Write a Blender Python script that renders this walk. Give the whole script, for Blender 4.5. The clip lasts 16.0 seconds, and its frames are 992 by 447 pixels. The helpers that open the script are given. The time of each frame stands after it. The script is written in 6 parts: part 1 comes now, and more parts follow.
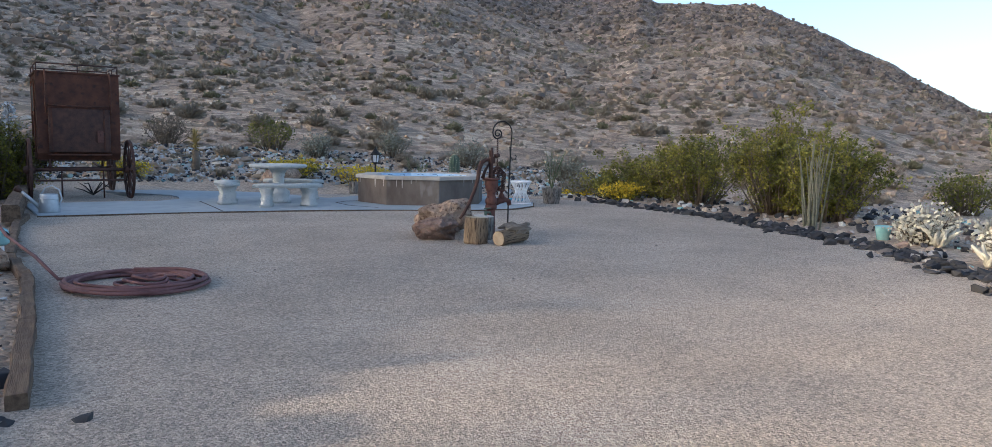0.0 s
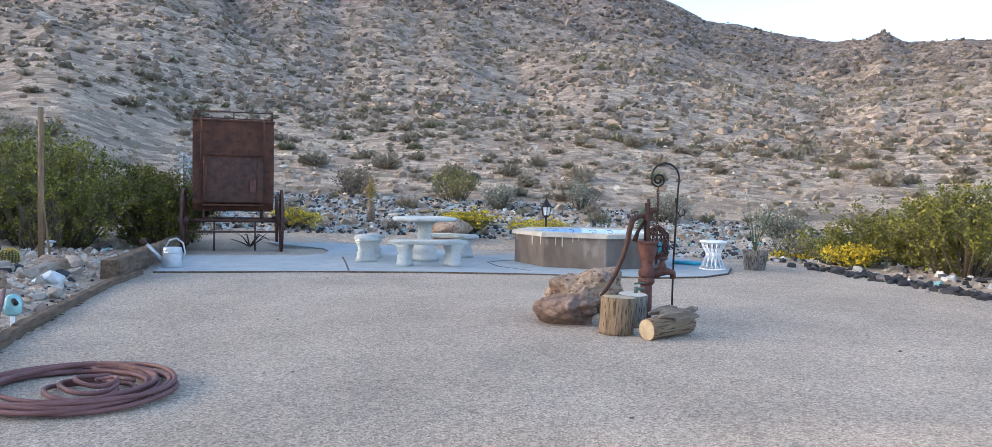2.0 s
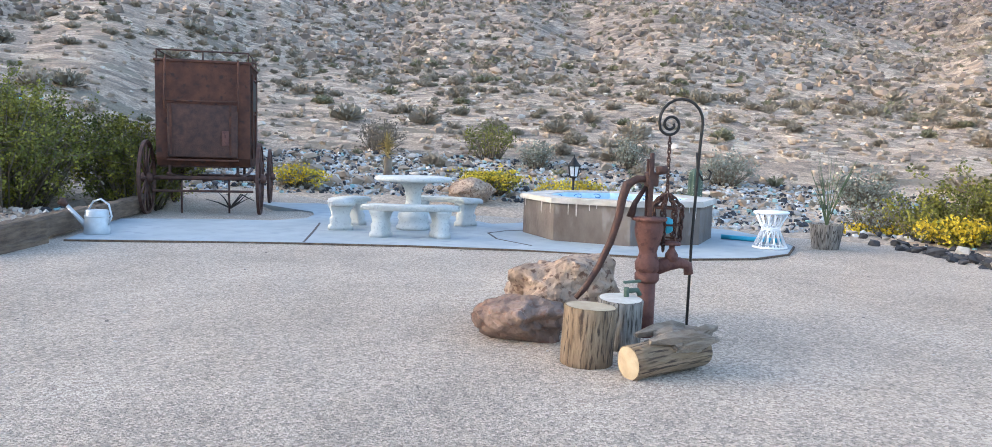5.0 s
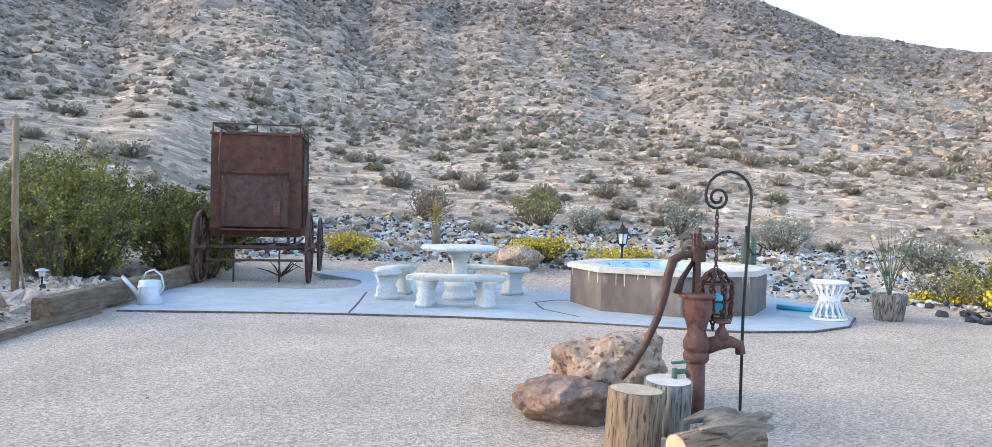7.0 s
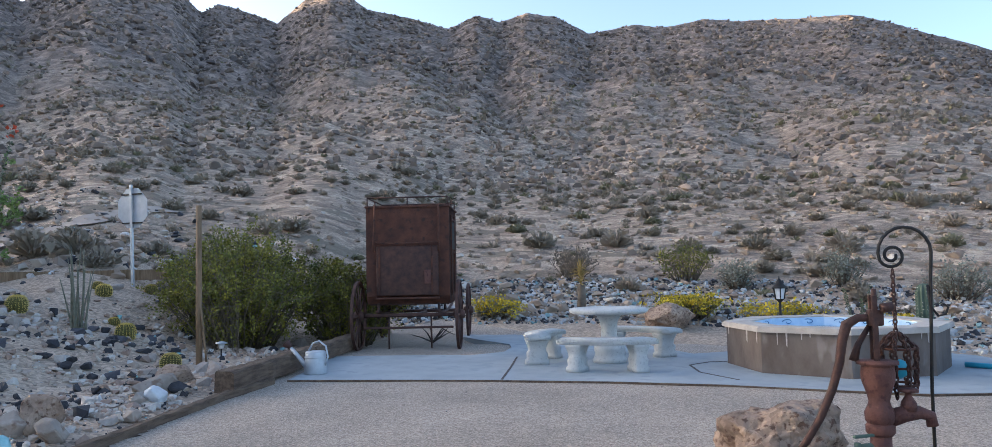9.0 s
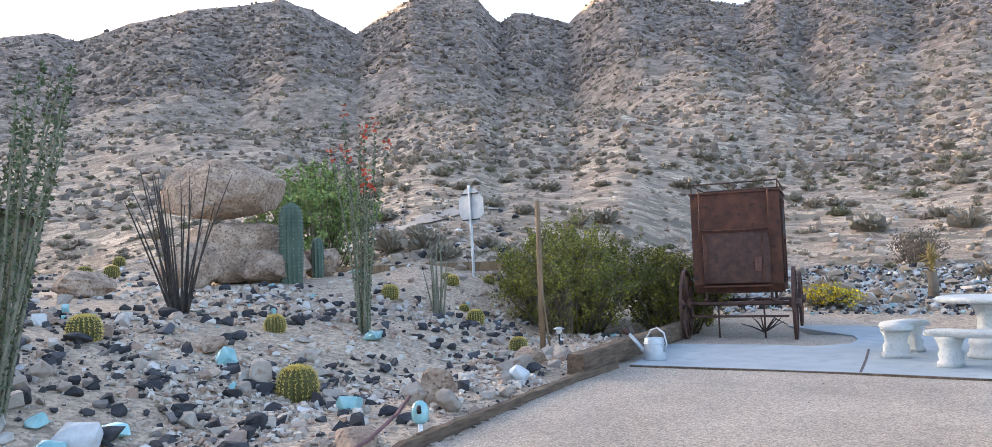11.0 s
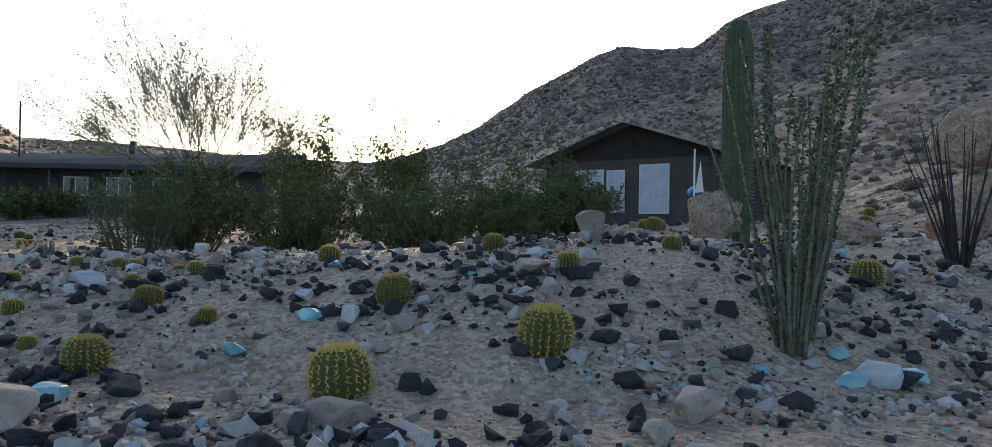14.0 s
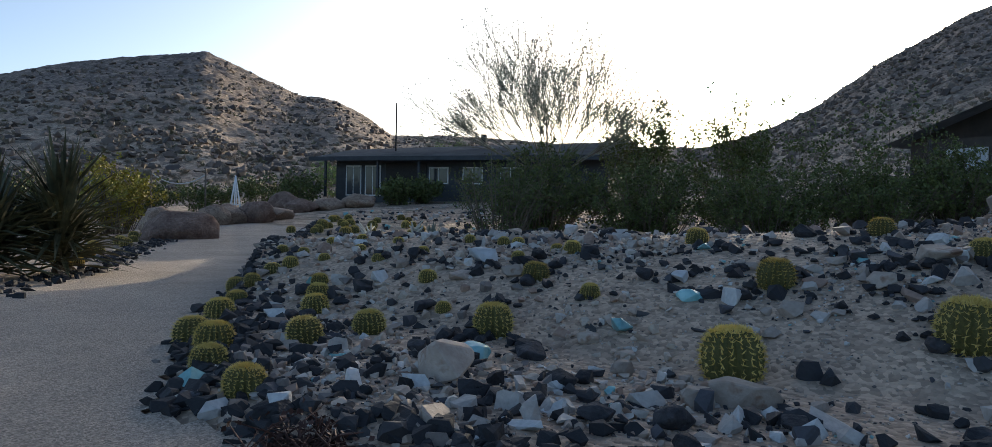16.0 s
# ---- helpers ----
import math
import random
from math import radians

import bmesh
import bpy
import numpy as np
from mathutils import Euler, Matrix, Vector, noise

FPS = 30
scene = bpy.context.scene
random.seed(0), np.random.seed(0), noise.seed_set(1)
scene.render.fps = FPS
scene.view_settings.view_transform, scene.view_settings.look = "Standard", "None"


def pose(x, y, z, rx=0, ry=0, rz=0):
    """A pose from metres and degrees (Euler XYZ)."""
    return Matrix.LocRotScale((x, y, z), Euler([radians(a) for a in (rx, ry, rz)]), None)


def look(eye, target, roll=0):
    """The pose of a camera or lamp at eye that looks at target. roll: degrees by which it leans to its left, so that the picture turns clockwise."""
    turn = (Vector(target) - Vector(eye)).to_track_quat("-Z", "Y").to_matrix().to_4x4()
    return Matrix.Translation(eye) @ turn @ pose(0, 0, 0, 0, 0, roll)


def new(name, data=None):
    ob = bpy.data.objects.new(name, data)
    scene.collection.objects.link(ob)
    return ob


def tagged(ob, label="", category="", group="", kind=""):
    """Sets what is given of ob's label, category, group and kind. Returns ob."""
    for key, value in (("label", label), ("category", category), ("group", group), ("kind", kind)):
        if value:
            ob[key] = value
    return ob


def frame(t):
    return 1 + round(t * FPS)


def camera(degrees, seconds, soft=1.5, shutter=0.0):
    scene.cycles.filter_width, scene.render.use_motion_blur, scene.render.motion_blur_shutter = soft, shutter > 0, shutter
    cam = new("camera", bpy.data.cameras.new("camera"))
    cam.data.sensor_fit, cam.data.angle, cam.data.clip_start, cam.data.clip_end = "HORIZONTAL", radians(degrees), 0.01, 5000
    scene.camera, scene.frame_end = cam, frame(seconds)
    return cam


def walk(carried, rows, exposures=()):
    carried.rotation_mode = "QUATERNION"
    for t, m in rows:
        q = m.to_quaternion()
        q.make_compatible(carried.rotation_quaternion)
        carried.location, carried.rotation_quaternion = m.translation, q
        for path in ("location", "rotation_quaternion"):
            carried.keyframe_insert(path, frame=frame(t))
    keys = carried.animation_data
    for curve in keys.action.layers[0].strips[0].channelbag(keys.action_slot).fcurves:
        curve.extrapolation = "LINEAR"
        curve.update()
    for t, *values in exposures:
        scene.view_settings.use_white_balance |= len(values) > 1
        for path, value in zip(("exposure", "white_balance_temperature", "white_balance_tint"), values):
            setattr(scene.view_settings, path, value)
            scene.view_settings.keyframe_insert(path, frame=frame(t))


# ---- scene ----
cam = camera(66.4, 16.0, soft=0.7)
PATH = [
    (0, (1.153, -9.191, 1.119), (0.919, -7.215, 0.914), 1.0),
    (0.5, (1.306, -8.554, 1.107), (0.682, -6.657, 0.998), 0.0),
    (1, (1.387, -7.902, 1.128), (0.721, -6.017, 1.055), -0.3),
    (1.5, (1.392, -7.300, 1.111), (0.573, -5.477, 1.031), -0.1),
    (2, (1.407, -6.669, 1.120), (0.618, -4.833, 1.039), 1.1),
    (2.5, (1.404, -6.104, 1.126), (0.576, -4.284, 1.083), -0.7),
    (3, (1.371, -5.566, 1.102), (0.645, -3.705, 1.007), 2.5),
    (3.5, (1.356, -5.069, 1.096), (0.691, -3.186, 0.987), 1.1),
    (5.8, (1.302, -4.204, 1.071), (0.240, -2.523, 0.862), 1.4),
    (6, (1.306, -4.196, 1.070), (0.241, -2.515, 0.872), 1.4),
    (6.5, (1.309, -4.197, 1.081), (0.252, -2.508, 0.905), 1.2),
    (7, (1.313, -4.198, 1.148), (0.242, -2.509, 1.121), 1.2),
    (7.5, (1.305, -4.208, 1.212), (0.234, -2.521, 1.305), 0.3),
    (8, (1.317, -4.185, 1.247), (0.300, -2.474, 1.443), -0.3),
    (8.5, (1.293, -4.206, 1.236), (0.199, -2.541, 1.419), -0.4),
    (9, (1.275, -4.261, 1.230), (-0.085, -2.800, 1.353), -1.2),
    (9.2, (1.259, -4.287, 1.232), (-0.214, -2.940, 1.350), -1.6),
    (11.3, (1.104, -4.716, 1.207), (-0.746, -3.967, 1.328), -1.3),
    (11.5, (1.111, -4.706, 1.200), (-0.774, -4.050, 1.322), -0.7),
    (12, (1.097, -4.719, 1.206), (-0.884, -4.477, 1.331), 0.0),
    (12.5, (1.123, -4.736, 1.176), (-0.872, -4.824, 1.277), 0.5),
    (13, (1.099, -4.870, 1.170), (-0.853, -5.300, 1.234), 0.3),
    (13.5, (1.126, -5.005, 1.172), (-0.721, -5.772, 1.200), 0.4),
    (14, (1.148, -5.093, 1.170), (-0.632, -6.004, 1.183), 0.9),
    (14.5, (1.402, -5.315, 1.144), (-0.226, -6.477, 1.147), 0.9),
    (15, (1.437, -5.375, 1.135), (-0.013, -6.754, 1.138), 1.4),
    (15.5, (1.436, -5.398, 1.127), (0.083, -6.871, 1.122), 1.6),
    (16, (1.445, -5.415, 1.119), (0.194, -6.974, 1.081), 1.2),
]
walk(cam, [(t, look(eye, target, roll)) for t, eye, target, roll in PATH],
     [(0, 1.82, 6400, 9), (0.7, 2.2, 6500, 9), (1.5, 2.54, 6600, 9), (2, 2.7, 6650, 9), (2.5, 2.58, 6600, 9), (3, 2.78, 6650, 8), (3.5, 2.67, 6700, 8), (5.8, 3.22, 6750, 8), (7, 3.22, 6750, 8), (7.6, 2.40, 6400, 11), (8.1, 2.2, 6250, 13), (9.2, 2.28, 6650, 11),
      (11.3, 3.0, 7200, 13), (12, 2.70, 7200, 13), (12.5, 2.30, 6950, 11), (13.5, 1.60, 6650, 8), (14.5, 1.23, 6350, 7), (15, 1.12, 6250, 7), (16, 0.86, 6100, 6)])

# ---- world and sun ----
SUN_AZ, SUN_EL = -117.8, 8.4     # degrees: bearing from +y towards +x, and height
world = bpy.data.worlds.new("World")
scene.world = world
world.use_nodes = True
wn = world.node_tree.nodes
sky_tex = wn.new("ShaderNodeTexSky")
sky_tex.sky_type = 'NISHITA'
sky_tex.sun_disc = False
sky_tex.sun_elevation = radians(SUN_EL)
sky_tex.sun_rotation = radians(SUN_AZ)
sky_tex.air_density, sky_tex.dust_density, sky_tex.ozone_density = 0.55, 2.0, 1.0
world.node_tree.links.new(sky_tex.outputs[0], wn["Background"].inputs[0])
wn["Background"].inputs[1].default_value = 0.15
sun_data = bpy.data.lights.new("sun", 'SUN')
sun_data.energy, sun_data.angle, sun_data.color = 3.0, radians(0.5), (1.0, 0.82, 0.6)
sun = new("sun", sun_data)
a, e = radians(SUN_AZ), radians(SUN_EL)
sun.matrix_world = look((0, 0, 60), (-math.sin(a) * math.cos(e), -math.cos(a) * math.cos(e), 60 - math.sin(e)))
# ---- materials ----
def mat(name, c1, c2, scale=6.0, rough=0.85, bump=0.3, bscale=40.0, metal=0.0, speck=None, speck_scale=60.0,
        speck_at=0.62, world_space=False, jitter=0.0, stretch=None, bdist=0.02, island=0.0, grain=0.0):
    """Two noise-mixed colours, an optional third in specks, fine relief, and a shift of value from piece to piece."""
    m = bpy.data.materials.new(name)
    m.use_nodes = True
    nt = m.node_tree
    nd, ln = nt.nodes, nt.links.new
    bsdf = nd["Principled BSDF"]
    if world_space:
        co = nd.new("ShaderNodeNewGeometry").outputs["Position"]
    else:
        co = nd.new("ShaderNodeTexCoord").outputs["Object"]
    if stretch:
        mp = nd.new("ShaderNodeMapping")
        mp.inputs["Scale"].default_value = stretch
        ln(co, mp.inputs["Vector"])
        co = mp.outputs[0]
    n1 = nd.new("ShaderNodeTexNoise")
    n1.inputs["Scale"].default_value, n1.inputs["Detail"].default_value = scale, 6
    n1.inputs["Roughness"].default_value = 0.65
    ln(co, n1.inputs["Vector"])
    r1 = nd.new("ShaderNodeValToRGB")
    r1.color_ramp.elements[0].position, r1.color_ramp.elements[1].position = 0.34, 0.66
    r1.color_ramp.elements[0].color, r1.color_ramp.elements[1].color = (*c1, 1), (*c2, 1)
    ln(n1.outputs["Fac"], r1.inputs["Fac"])
    col = r1.outputs["Color"]
    n2 = nd.new("ShaderNodeTexNoise")
    n2.inputs["Scale"].default_value, n2.inputs["Detail"].default_value = bscale, 4
    ln(co, n2.inputs["Vector"])
    if speck:
        n3 = nd.new("ShaderNodeTexNoise")
        n3.inputs["Scale"].default_value, n3.inputs["Detail"].default_value = speck_scale, 3
        ln(co, n3.inputs["Vector"])
        r3 = nd.new("ShaderNodeValToRGB")
        r3.color_ramp.elements[0].position, r3.color_ramp.elements[1].position = speck_at - 0.05, speck_at + 0.05
        ln(n3.outputs["Fac"], r3.inputs["Fac"])
        mx = nd.new("ShaderNodeMixRGB")
        ln(r3.outputs["Color"], mx.inputs[0])
        ln(col, mx.inputs[1])
        mx.inputs[2].default_value = (*speck, 1)
        col = mx.outputs[0]
    if grain:
        n4 = nd.new("ShaderNodeTexVoronoi")
        n4.inputs["Scale"].default_value = bscale * 0.9
        ln(co, n4.inputs["Vector"])
        m4 = nd.new("ShaderNodeMixRGB")
        m4.blend_type = 'OVERLAY'
        m4.inputs[0].default_value = grain
        b4 = nd.new("ShaderNodeRGBToBW")
        ln(n4.outputs["Color"], b4.inputs[0])
        ln(col, m4.inputs[1])
        ln(b4.outputs[0], m4.inputs[2])
        col = m4.outputs[0]
    if jitter or island:
        hv = nd.new("ShaderNodeHueSaturation")
        rng = nd.new("ShaderNodeMapRange")
        j = jitter or island
        rng.inputs["To Min"].default_value, rng.inputs["To Max"].default_value = 1 - j, 1 + j
        if island:
            src = nd.new("ShaderNodeNewGeometry").outputs["Random Per Island"]
        else:
            src = nd.new("ShaderNodeObjectInfo").outputs["Random"]
        ln(src, rng.inputs["Value"])
        ln(rng.outputs[0], hv.inputs["Value"])
        ln(col, hv.inputs["Color"])
        col = hv.outputs[0]
    ln(col, bsdf.inputs["Base Color"])
    bsdf.inputs["Roughness"].default_value = rough
    bsdf.inputs["Metallic"].default_value = metal
    if bump:
        bp = nd.new("ShaderNodeBump")
        bp.inputs["Strength"].default_value, bp.inputs["Distance"].default_value = bump, bdist
        ln(n2.outputs["Fac"], bp.inputs["Height"])
        ln(bp.outputs[0], bsdf.inputs["Normal"])
    return m


def palette(name, colours, rough=0.85, bump=0.4, bscale=30.0):
    """One colour of a list for each loose piece of a mesh, with grain."""
    m = bpy.data.materials.new(name)
    m.use_nodes = True
    nd, ln = m.node_tree.nodes, m.node_tree.links.new
    bsdf = nd["Principled BSDF"]
    geo = nd.new("ShaderNodeNewGeometry")
    ramp = nd.new("ShaderNodeValToRGB")
    ramp.color_ramp.interpolation = 'CONSTANT'
    total, at = sum(w for w, _ in colours), 0.0
    for k, (w, c) in enumerate(colours):
        el = ramp.color_ramp.elements[0] if k == 0 else ramp.color_ramp.elements.new(min(at, 0.999))
        if k == 0:
            ramp.color_ramp.elements.remove(ramp.color_ramp.elements[1])
        el.color = (*c, 1)
        at += w / total
    ln(geo.outputs["Random Per Island"], ramp.inputs["Fac"])
    n = nd.new("ShaderNodeTexNoise")
    n.inputs["Scale"].default_value, n.inputs["Detail"].default_value = bscale, 5
    ln(nd.new("ShaderNodeTexCoord").outputs["Object"], n.inputs["Vector"])
    mx = nd.new("ShaderNodeMixRGB")
    mx.blend_type = 'MULTIPLY'
    mx.inputs[0].default_value = 0.6
    r = nd.new("ShaderNodeMapRange")
    r.inputs["To Min"].default_value, r.inputs["To Max"].default_value = 0.45, 1.5
    ln(n.outputs["Fac"], r.inputs["Value"])
    ln(ramp.outputs[0], mx.inputs[1])
    ln(r.outputs[0], mx.inputs[2])
    ln(mx.outputs[0], bsdf.inputs["Base Color"])
    bsdf.inputs["Roughness"].default_value = rough
    bp = nd.new("ShaderNodeBump")
    bp.inputs["Strength"].default_value, bp.inputs["Distance"].default_value = bump, 0.02
    ln(n.outputs["Fac"], bp.inputs["Height"])
    ln(bp.outputs[0], bsdf.inputs["Normal"])
    return m


def desert():
    """Sandy soil with grit; on the slopes stones, low bushes and, higher up, broken rock."""
    m = bpy.data.materials.new("desert_soil")
    m.use_nodes = True
    nd, ln = m.node_tree.nodes, m.node_tree.links.new
    bsdf = nd["Principled BSDF"]
    bsdf.inputs["Roughness"].default_value = 0.95
    co = nd.new("ShaderNodeNewGeometry").outputs["Position"]

    def field(scale, detail=5, rough=0.6):
        n = nd.new("ShaderNodeTexNoise")
        n.inputs["Scale"].default_value, n.inputs["Detail"].default_value, n.inputs["Roughness"].default_value = scale, detail, rough
        ln(co, n.inputs["Vector"])
        return n.outputs["Fac"]

    def cells(scale):
        n = nd.new("ShaderNodeTexVoronoi")
        n.inputs["Scale"].default_value = scale
        ln(co, n.inputs["Vector"])
        b = nd.new("ShaderNodeRGBToBW")
        ln(n.outputs["Color"], b.inputs[0])
        return n.outputs["Distance"], b.outputs[0]

    def spread(value, a, b, lo=0.0, hi=1.0):
        n = nd.new("ShaderNodeMapRange")
        for key, v in (("From Min", a), ("From Max", b), ("To Min", lo), ("To Max", hi)):
            n.inputs[key].default_value = v
        ln(value, n.inputs["Value"])
        return n.outputs[0]

    def calc(op, a, b):
        n = nd.new("ShaderNodeMath")
        n.operation = op
        ln(a, n.inputs[0])
        if hasattr(b, "links"):
            ln(b, n.inputs[1])
        else:
            n.inputs[1].default_value = b
        return n.outputs[0]

    def mix(fac, a, b, blend='MIX'):
        n = nd.new("ShaderNodeMixRGB")
        n.blend_type = blend
        if hasattr(fac, "links"):
            ln(fac, n.inputs[0])
        else:
            n.inputs[0].default_value = fac
        for socket, v in ((n.inputs[1], a), (n.inputs[2], b)):
            if hasattr(v, "links"):
                ln(v, socket)
            else:
                socket.default_value = (*v, 1)
        return n.outputs[0]
    sep = nd.new("ShaderNodeSeparateXYZ")
    ln(co, sep.inputs[0])
    height = sep.outputs["Z"]
    soil = mix(spread(field(0.3), 0.34, 0.66), (0.4, 0.297, 0.214), (0.475, 0.365, 0.268))
    soil = mix(spread(field(2.2), 0.52, 0.66, 0.0, 0.6), soil, (0.3, 0.226, 0.168))
    grit_d, grit = cells(26.0)
    soil = mix(0.5, soil, grit, 'OVERLAY')
    away = nd.new("ShaderNodeVectorMath")
    away.operation = 'DISTANCE'
    away.inputs[1].default_value = (HUB[0], HUB[1], 0)
    ln(co, away.inputs[0])
    hill = calc('MAXIMUM', spread(height, 1.5, 2.6), spread(away.outputs["Value"], 16.0, 20.0))
    stone_d, stone = cells(0.85)
    fine_d, fine = cells(2.6)
    slope = mix(0.45, mix(0.4, soil, stone, 'OVERLAY'), fine, 'OVERLAY')
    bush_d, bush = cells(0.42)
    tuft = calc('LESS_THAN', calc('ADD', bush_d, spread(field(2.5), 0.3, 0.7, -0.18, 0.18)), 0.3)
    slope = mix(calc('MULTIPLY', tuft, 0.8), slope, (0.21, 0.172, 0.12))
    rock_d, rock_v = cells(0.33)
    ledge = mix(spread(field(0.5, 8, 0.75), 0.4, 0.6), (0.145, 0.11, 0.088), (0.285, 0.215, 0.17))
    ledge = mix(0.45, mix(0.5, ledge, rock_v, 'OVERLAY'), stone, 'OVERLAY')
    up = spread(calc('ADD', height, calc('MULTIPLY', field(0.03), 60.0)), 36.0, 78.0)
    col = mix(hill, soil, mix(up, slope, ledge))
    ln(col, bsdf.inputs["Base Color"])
    b1 = nd.new("ShaderNodeBump")
    b1.inputs["Distance"].default_value = 0.7
    ln(calc('MULTIPLY', hill, 0.8), b1.inputs["Strength"])
    ln(calc('SUBTRACT', field(0.6, 8, 0.75), calc('MULTIPLY', stone_d, 0.5)), b1.inputs["Height"])
    b2 = nd.new("ShaderNodeBump")
    b2.inputs["Strength"].default_value, b2.inputs["Distance"].default_value = 0.8, 0.03
    ln(calc('SUBTRACT', field(11.0), calc('MULTIPLY', grit_d, 0.5)), b2.inputs["Height"])
    ln(b1.outputs[0], b2.inputs["Normal"])
    ln(b2.outputs[0], bsdf.inputs["Normal"])
    return m


HUB = (1.0, -5.0)               # centre of the ground sheet
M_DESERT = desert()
M_GRAVEL = mat("pale_gravel", (0.42, 0.342, 0.272), (0.575, 0.475, 0.38), 0.7, 0.95, 0.9, 85.0, speck=(0.27, 0.22, 0.18), speck_scale=110,
               speck_at=0.62, world_space=True, bdist=0.035, grain=0.5)
M_SLAB = mat("blue_grey_concrete", (0.29, 0.33, 0.345), (0.39, 0.428, 0.437), 1.3, 0.8, 0.25, 30, speck=(0.29, 0.33, 0.35), speck_scale=5,
             world_space=True, bdist=0.01)
M_CONC = mat("weathered_concrete", (0.45, 0.455, 0.43), (0.56, 0.56, 0.53), 5, 0.85, 0.4, 60, speck=(0.4, 0.41, 0.385), speck_scale=30)
M_JOINT = mat("dark_joint", (0.07, 0.06, 0.055), (0.12, 0.10, 0.09), 9, 0.95, 0.3, 50)
M_RUST = mat("rusted_steel", (0.06, 0.024, 0.017), (0.14, 0.053, 0.03), 4, 0.8, 0.35, 45, metal=0.25, speck=(0.05, 0.025, 0.02), speck_scale=9)
M_RUST_DARK = mat("dark_rusted_iron", (0.045, 0.024, 0.02), (0.11, 0.05, 0.035), 9, 0.7, 0.3, 60, metal=0.3)
M_PUMP = mat("pump_red_rust", (0.095, 0.038, 0.03), (0.155, 0.066, 0.05), 8, 0.75, 0.35, 70, metal=0.2, speck=(0.08, 0.03, 0.025), speck_scale=20)
M_IRON = mat("black_iron", (0.018, 0.017, 0.017), (0.04, 0.035, 0.03), 12, 0.6, 0.2, 60, metal=0.5)
M_TIE = mat("old_timber", (0.075, 0.046, 0.03), (0.21, 0.14, 0.09), 3, 0.95, 0.7, 25, stretch=(1, 9, 9))
M_LOG = mat("log_bark", (0.16, 0.105, 0.06), (0.33, 0.235, 0.15), 6, 0.95, 0.8, 30, stretch=(5, 5, 0.6), speck=(0.07, 0.045, 0.03), speck_scale=14, speck_at=0.58)
M_LOG_GREY = mat("grey_log_bark", (0.12, 0.10, 0.085), (0.33, 0.3, 0.26), 6, 0.95, 0.8, 30, stretch=(5, 5, 0.6), speck=(0.06, 0.05, 0.04), speck_scale=14, speck_at=0.58)
M_CUT = mat("cut_wood", (0.36, 0.275, 0.175), (0.5, 0.395, 0.27), 9, 0.9, 0.3, 50)
M_CUT_GREY = mat("grey_cut_wood", (0.42, 0.39, 0.34), (0.58, 0.55, 0.5), 9, 0.9, 0.3, 50)
M_DEADWOOD = mat("dead_wood", (0.17, 0.125, 0.09), (0.34, 0.28, 0.22), 5, 0.95, 0.7, 40, stretch=(1, 6, 6))
M_BOULDER = mat("tan_boulder", (0.25, 0.165, 0.115), (0.45, 0.335, 0.25), 2.6, 0.95, 0.9, 22, speck=(0.16, 0.095, 0.065), speck_scale=26, speck_at=0.6, jitter=0.08, bdist=0.04, grain=0.3)
M_BOULDER_RED = mat("reddish_boulder", (0.13, 0.078, 0.058), (0.29, 0.2, 0.155), 3.0, 0.95, 0.9, 22, speck=(0.22, 0.12, 0.085), speck_scale=26, bdist=0.04, grain=0.3)
M_GALV = mat("galvanized_steel", (0.42, 0.45, 0.47), (0.55, 0.58, 0.6), 7, 0.5, 0.1, 30, metal=0.45)
M_SIGN = mat("dull_aluminium", (0.38, 0.41, 0.44), (0.47, 0.5, 0.53), 6, 0.6, 0.1, 30, metal=0.3)
M_WHITE = mat("white_paint", (0.74, 0.75, 0.76), (0.82, 0.83, 0.84), 8, 0.6, 0.1, 40)
M_HOSE = mat("dusty_red_hose", (0.1, 0.036, 0.036), (0.19, 0.085, 0.08), 5, 0.65, 0.15, 40)
M_TUB = mat("brown_stucco", (0.105, 0.08, 0.065), (0.19, 0.155, 0.13), 2.2, 0.9, 0.4, 25, speck=(0.23, 0.2, 0.18), speck_scale=5, speck_at=0.66, stretch=(1, 1, 0.5))
M_STAIN = mat("lime_stain", (0.42, 0.38, 0.34), (0.6, 0.56, 0.52), 20, 0.9, 0.2, 60)
M_COPING = mat("tan_coping", (0.38, 0.33, 0.28), (0.55, 0.5, 0.44), 4, 0.85, 0.4, 30, jitter=0.1)
M_WATER = mat("pool_water", (0.25, 0.52, 0.72), (0.4, 0.66, 0.83), 3, 0.06, 0.12, 7)
M_TILE = mat("pale_blue_tile", (0.45, 0.62, 0.78), (0.6, 0.74, 0.86), 9, 0.25, 0.05, 30)
M_TILE_BLUE = mat("blue_tile_pattern", (0.03, 0.12, 0.28), (0.06, 0.2, 0.36), 9, 0.3, 0.05, 30)
M_TEAL = mat("turquoise_plastic", (0.02, 0.36, 0.5), (0.04, 0.45, 0.6), 9, 0.5, 0.1, 30)
M_SLAGBLUE = mat("turquoise_glass_slag", (0.16, 0.38, 0.40), (0.36, 0.60, 0.60), 5, 0.25, 0.4, 18, jitter=0.25)
M_WHITEROCK = mat("white_quartz", (0.42, 0.44, 0.45), (0.62, 0.63, 0.63), 5, 0.8, 0.5, 25, jitter=0.1)
M_TANROCK = mat("tan_stone", (0.30, 0.235, 0.185), (0.47, 0.40, 0.335), 4, 0.9, 0.6, 22, speck=(0.26, 0.17, 0.12), speck_scale=9, jitter=0.25)
M_LAVA = mat("black_lava_rock", (0.018, 0.018, 0.021), (0.06, 0.058, 0.062), 7, 0.95, 0.9, 30, jitter=0.3)
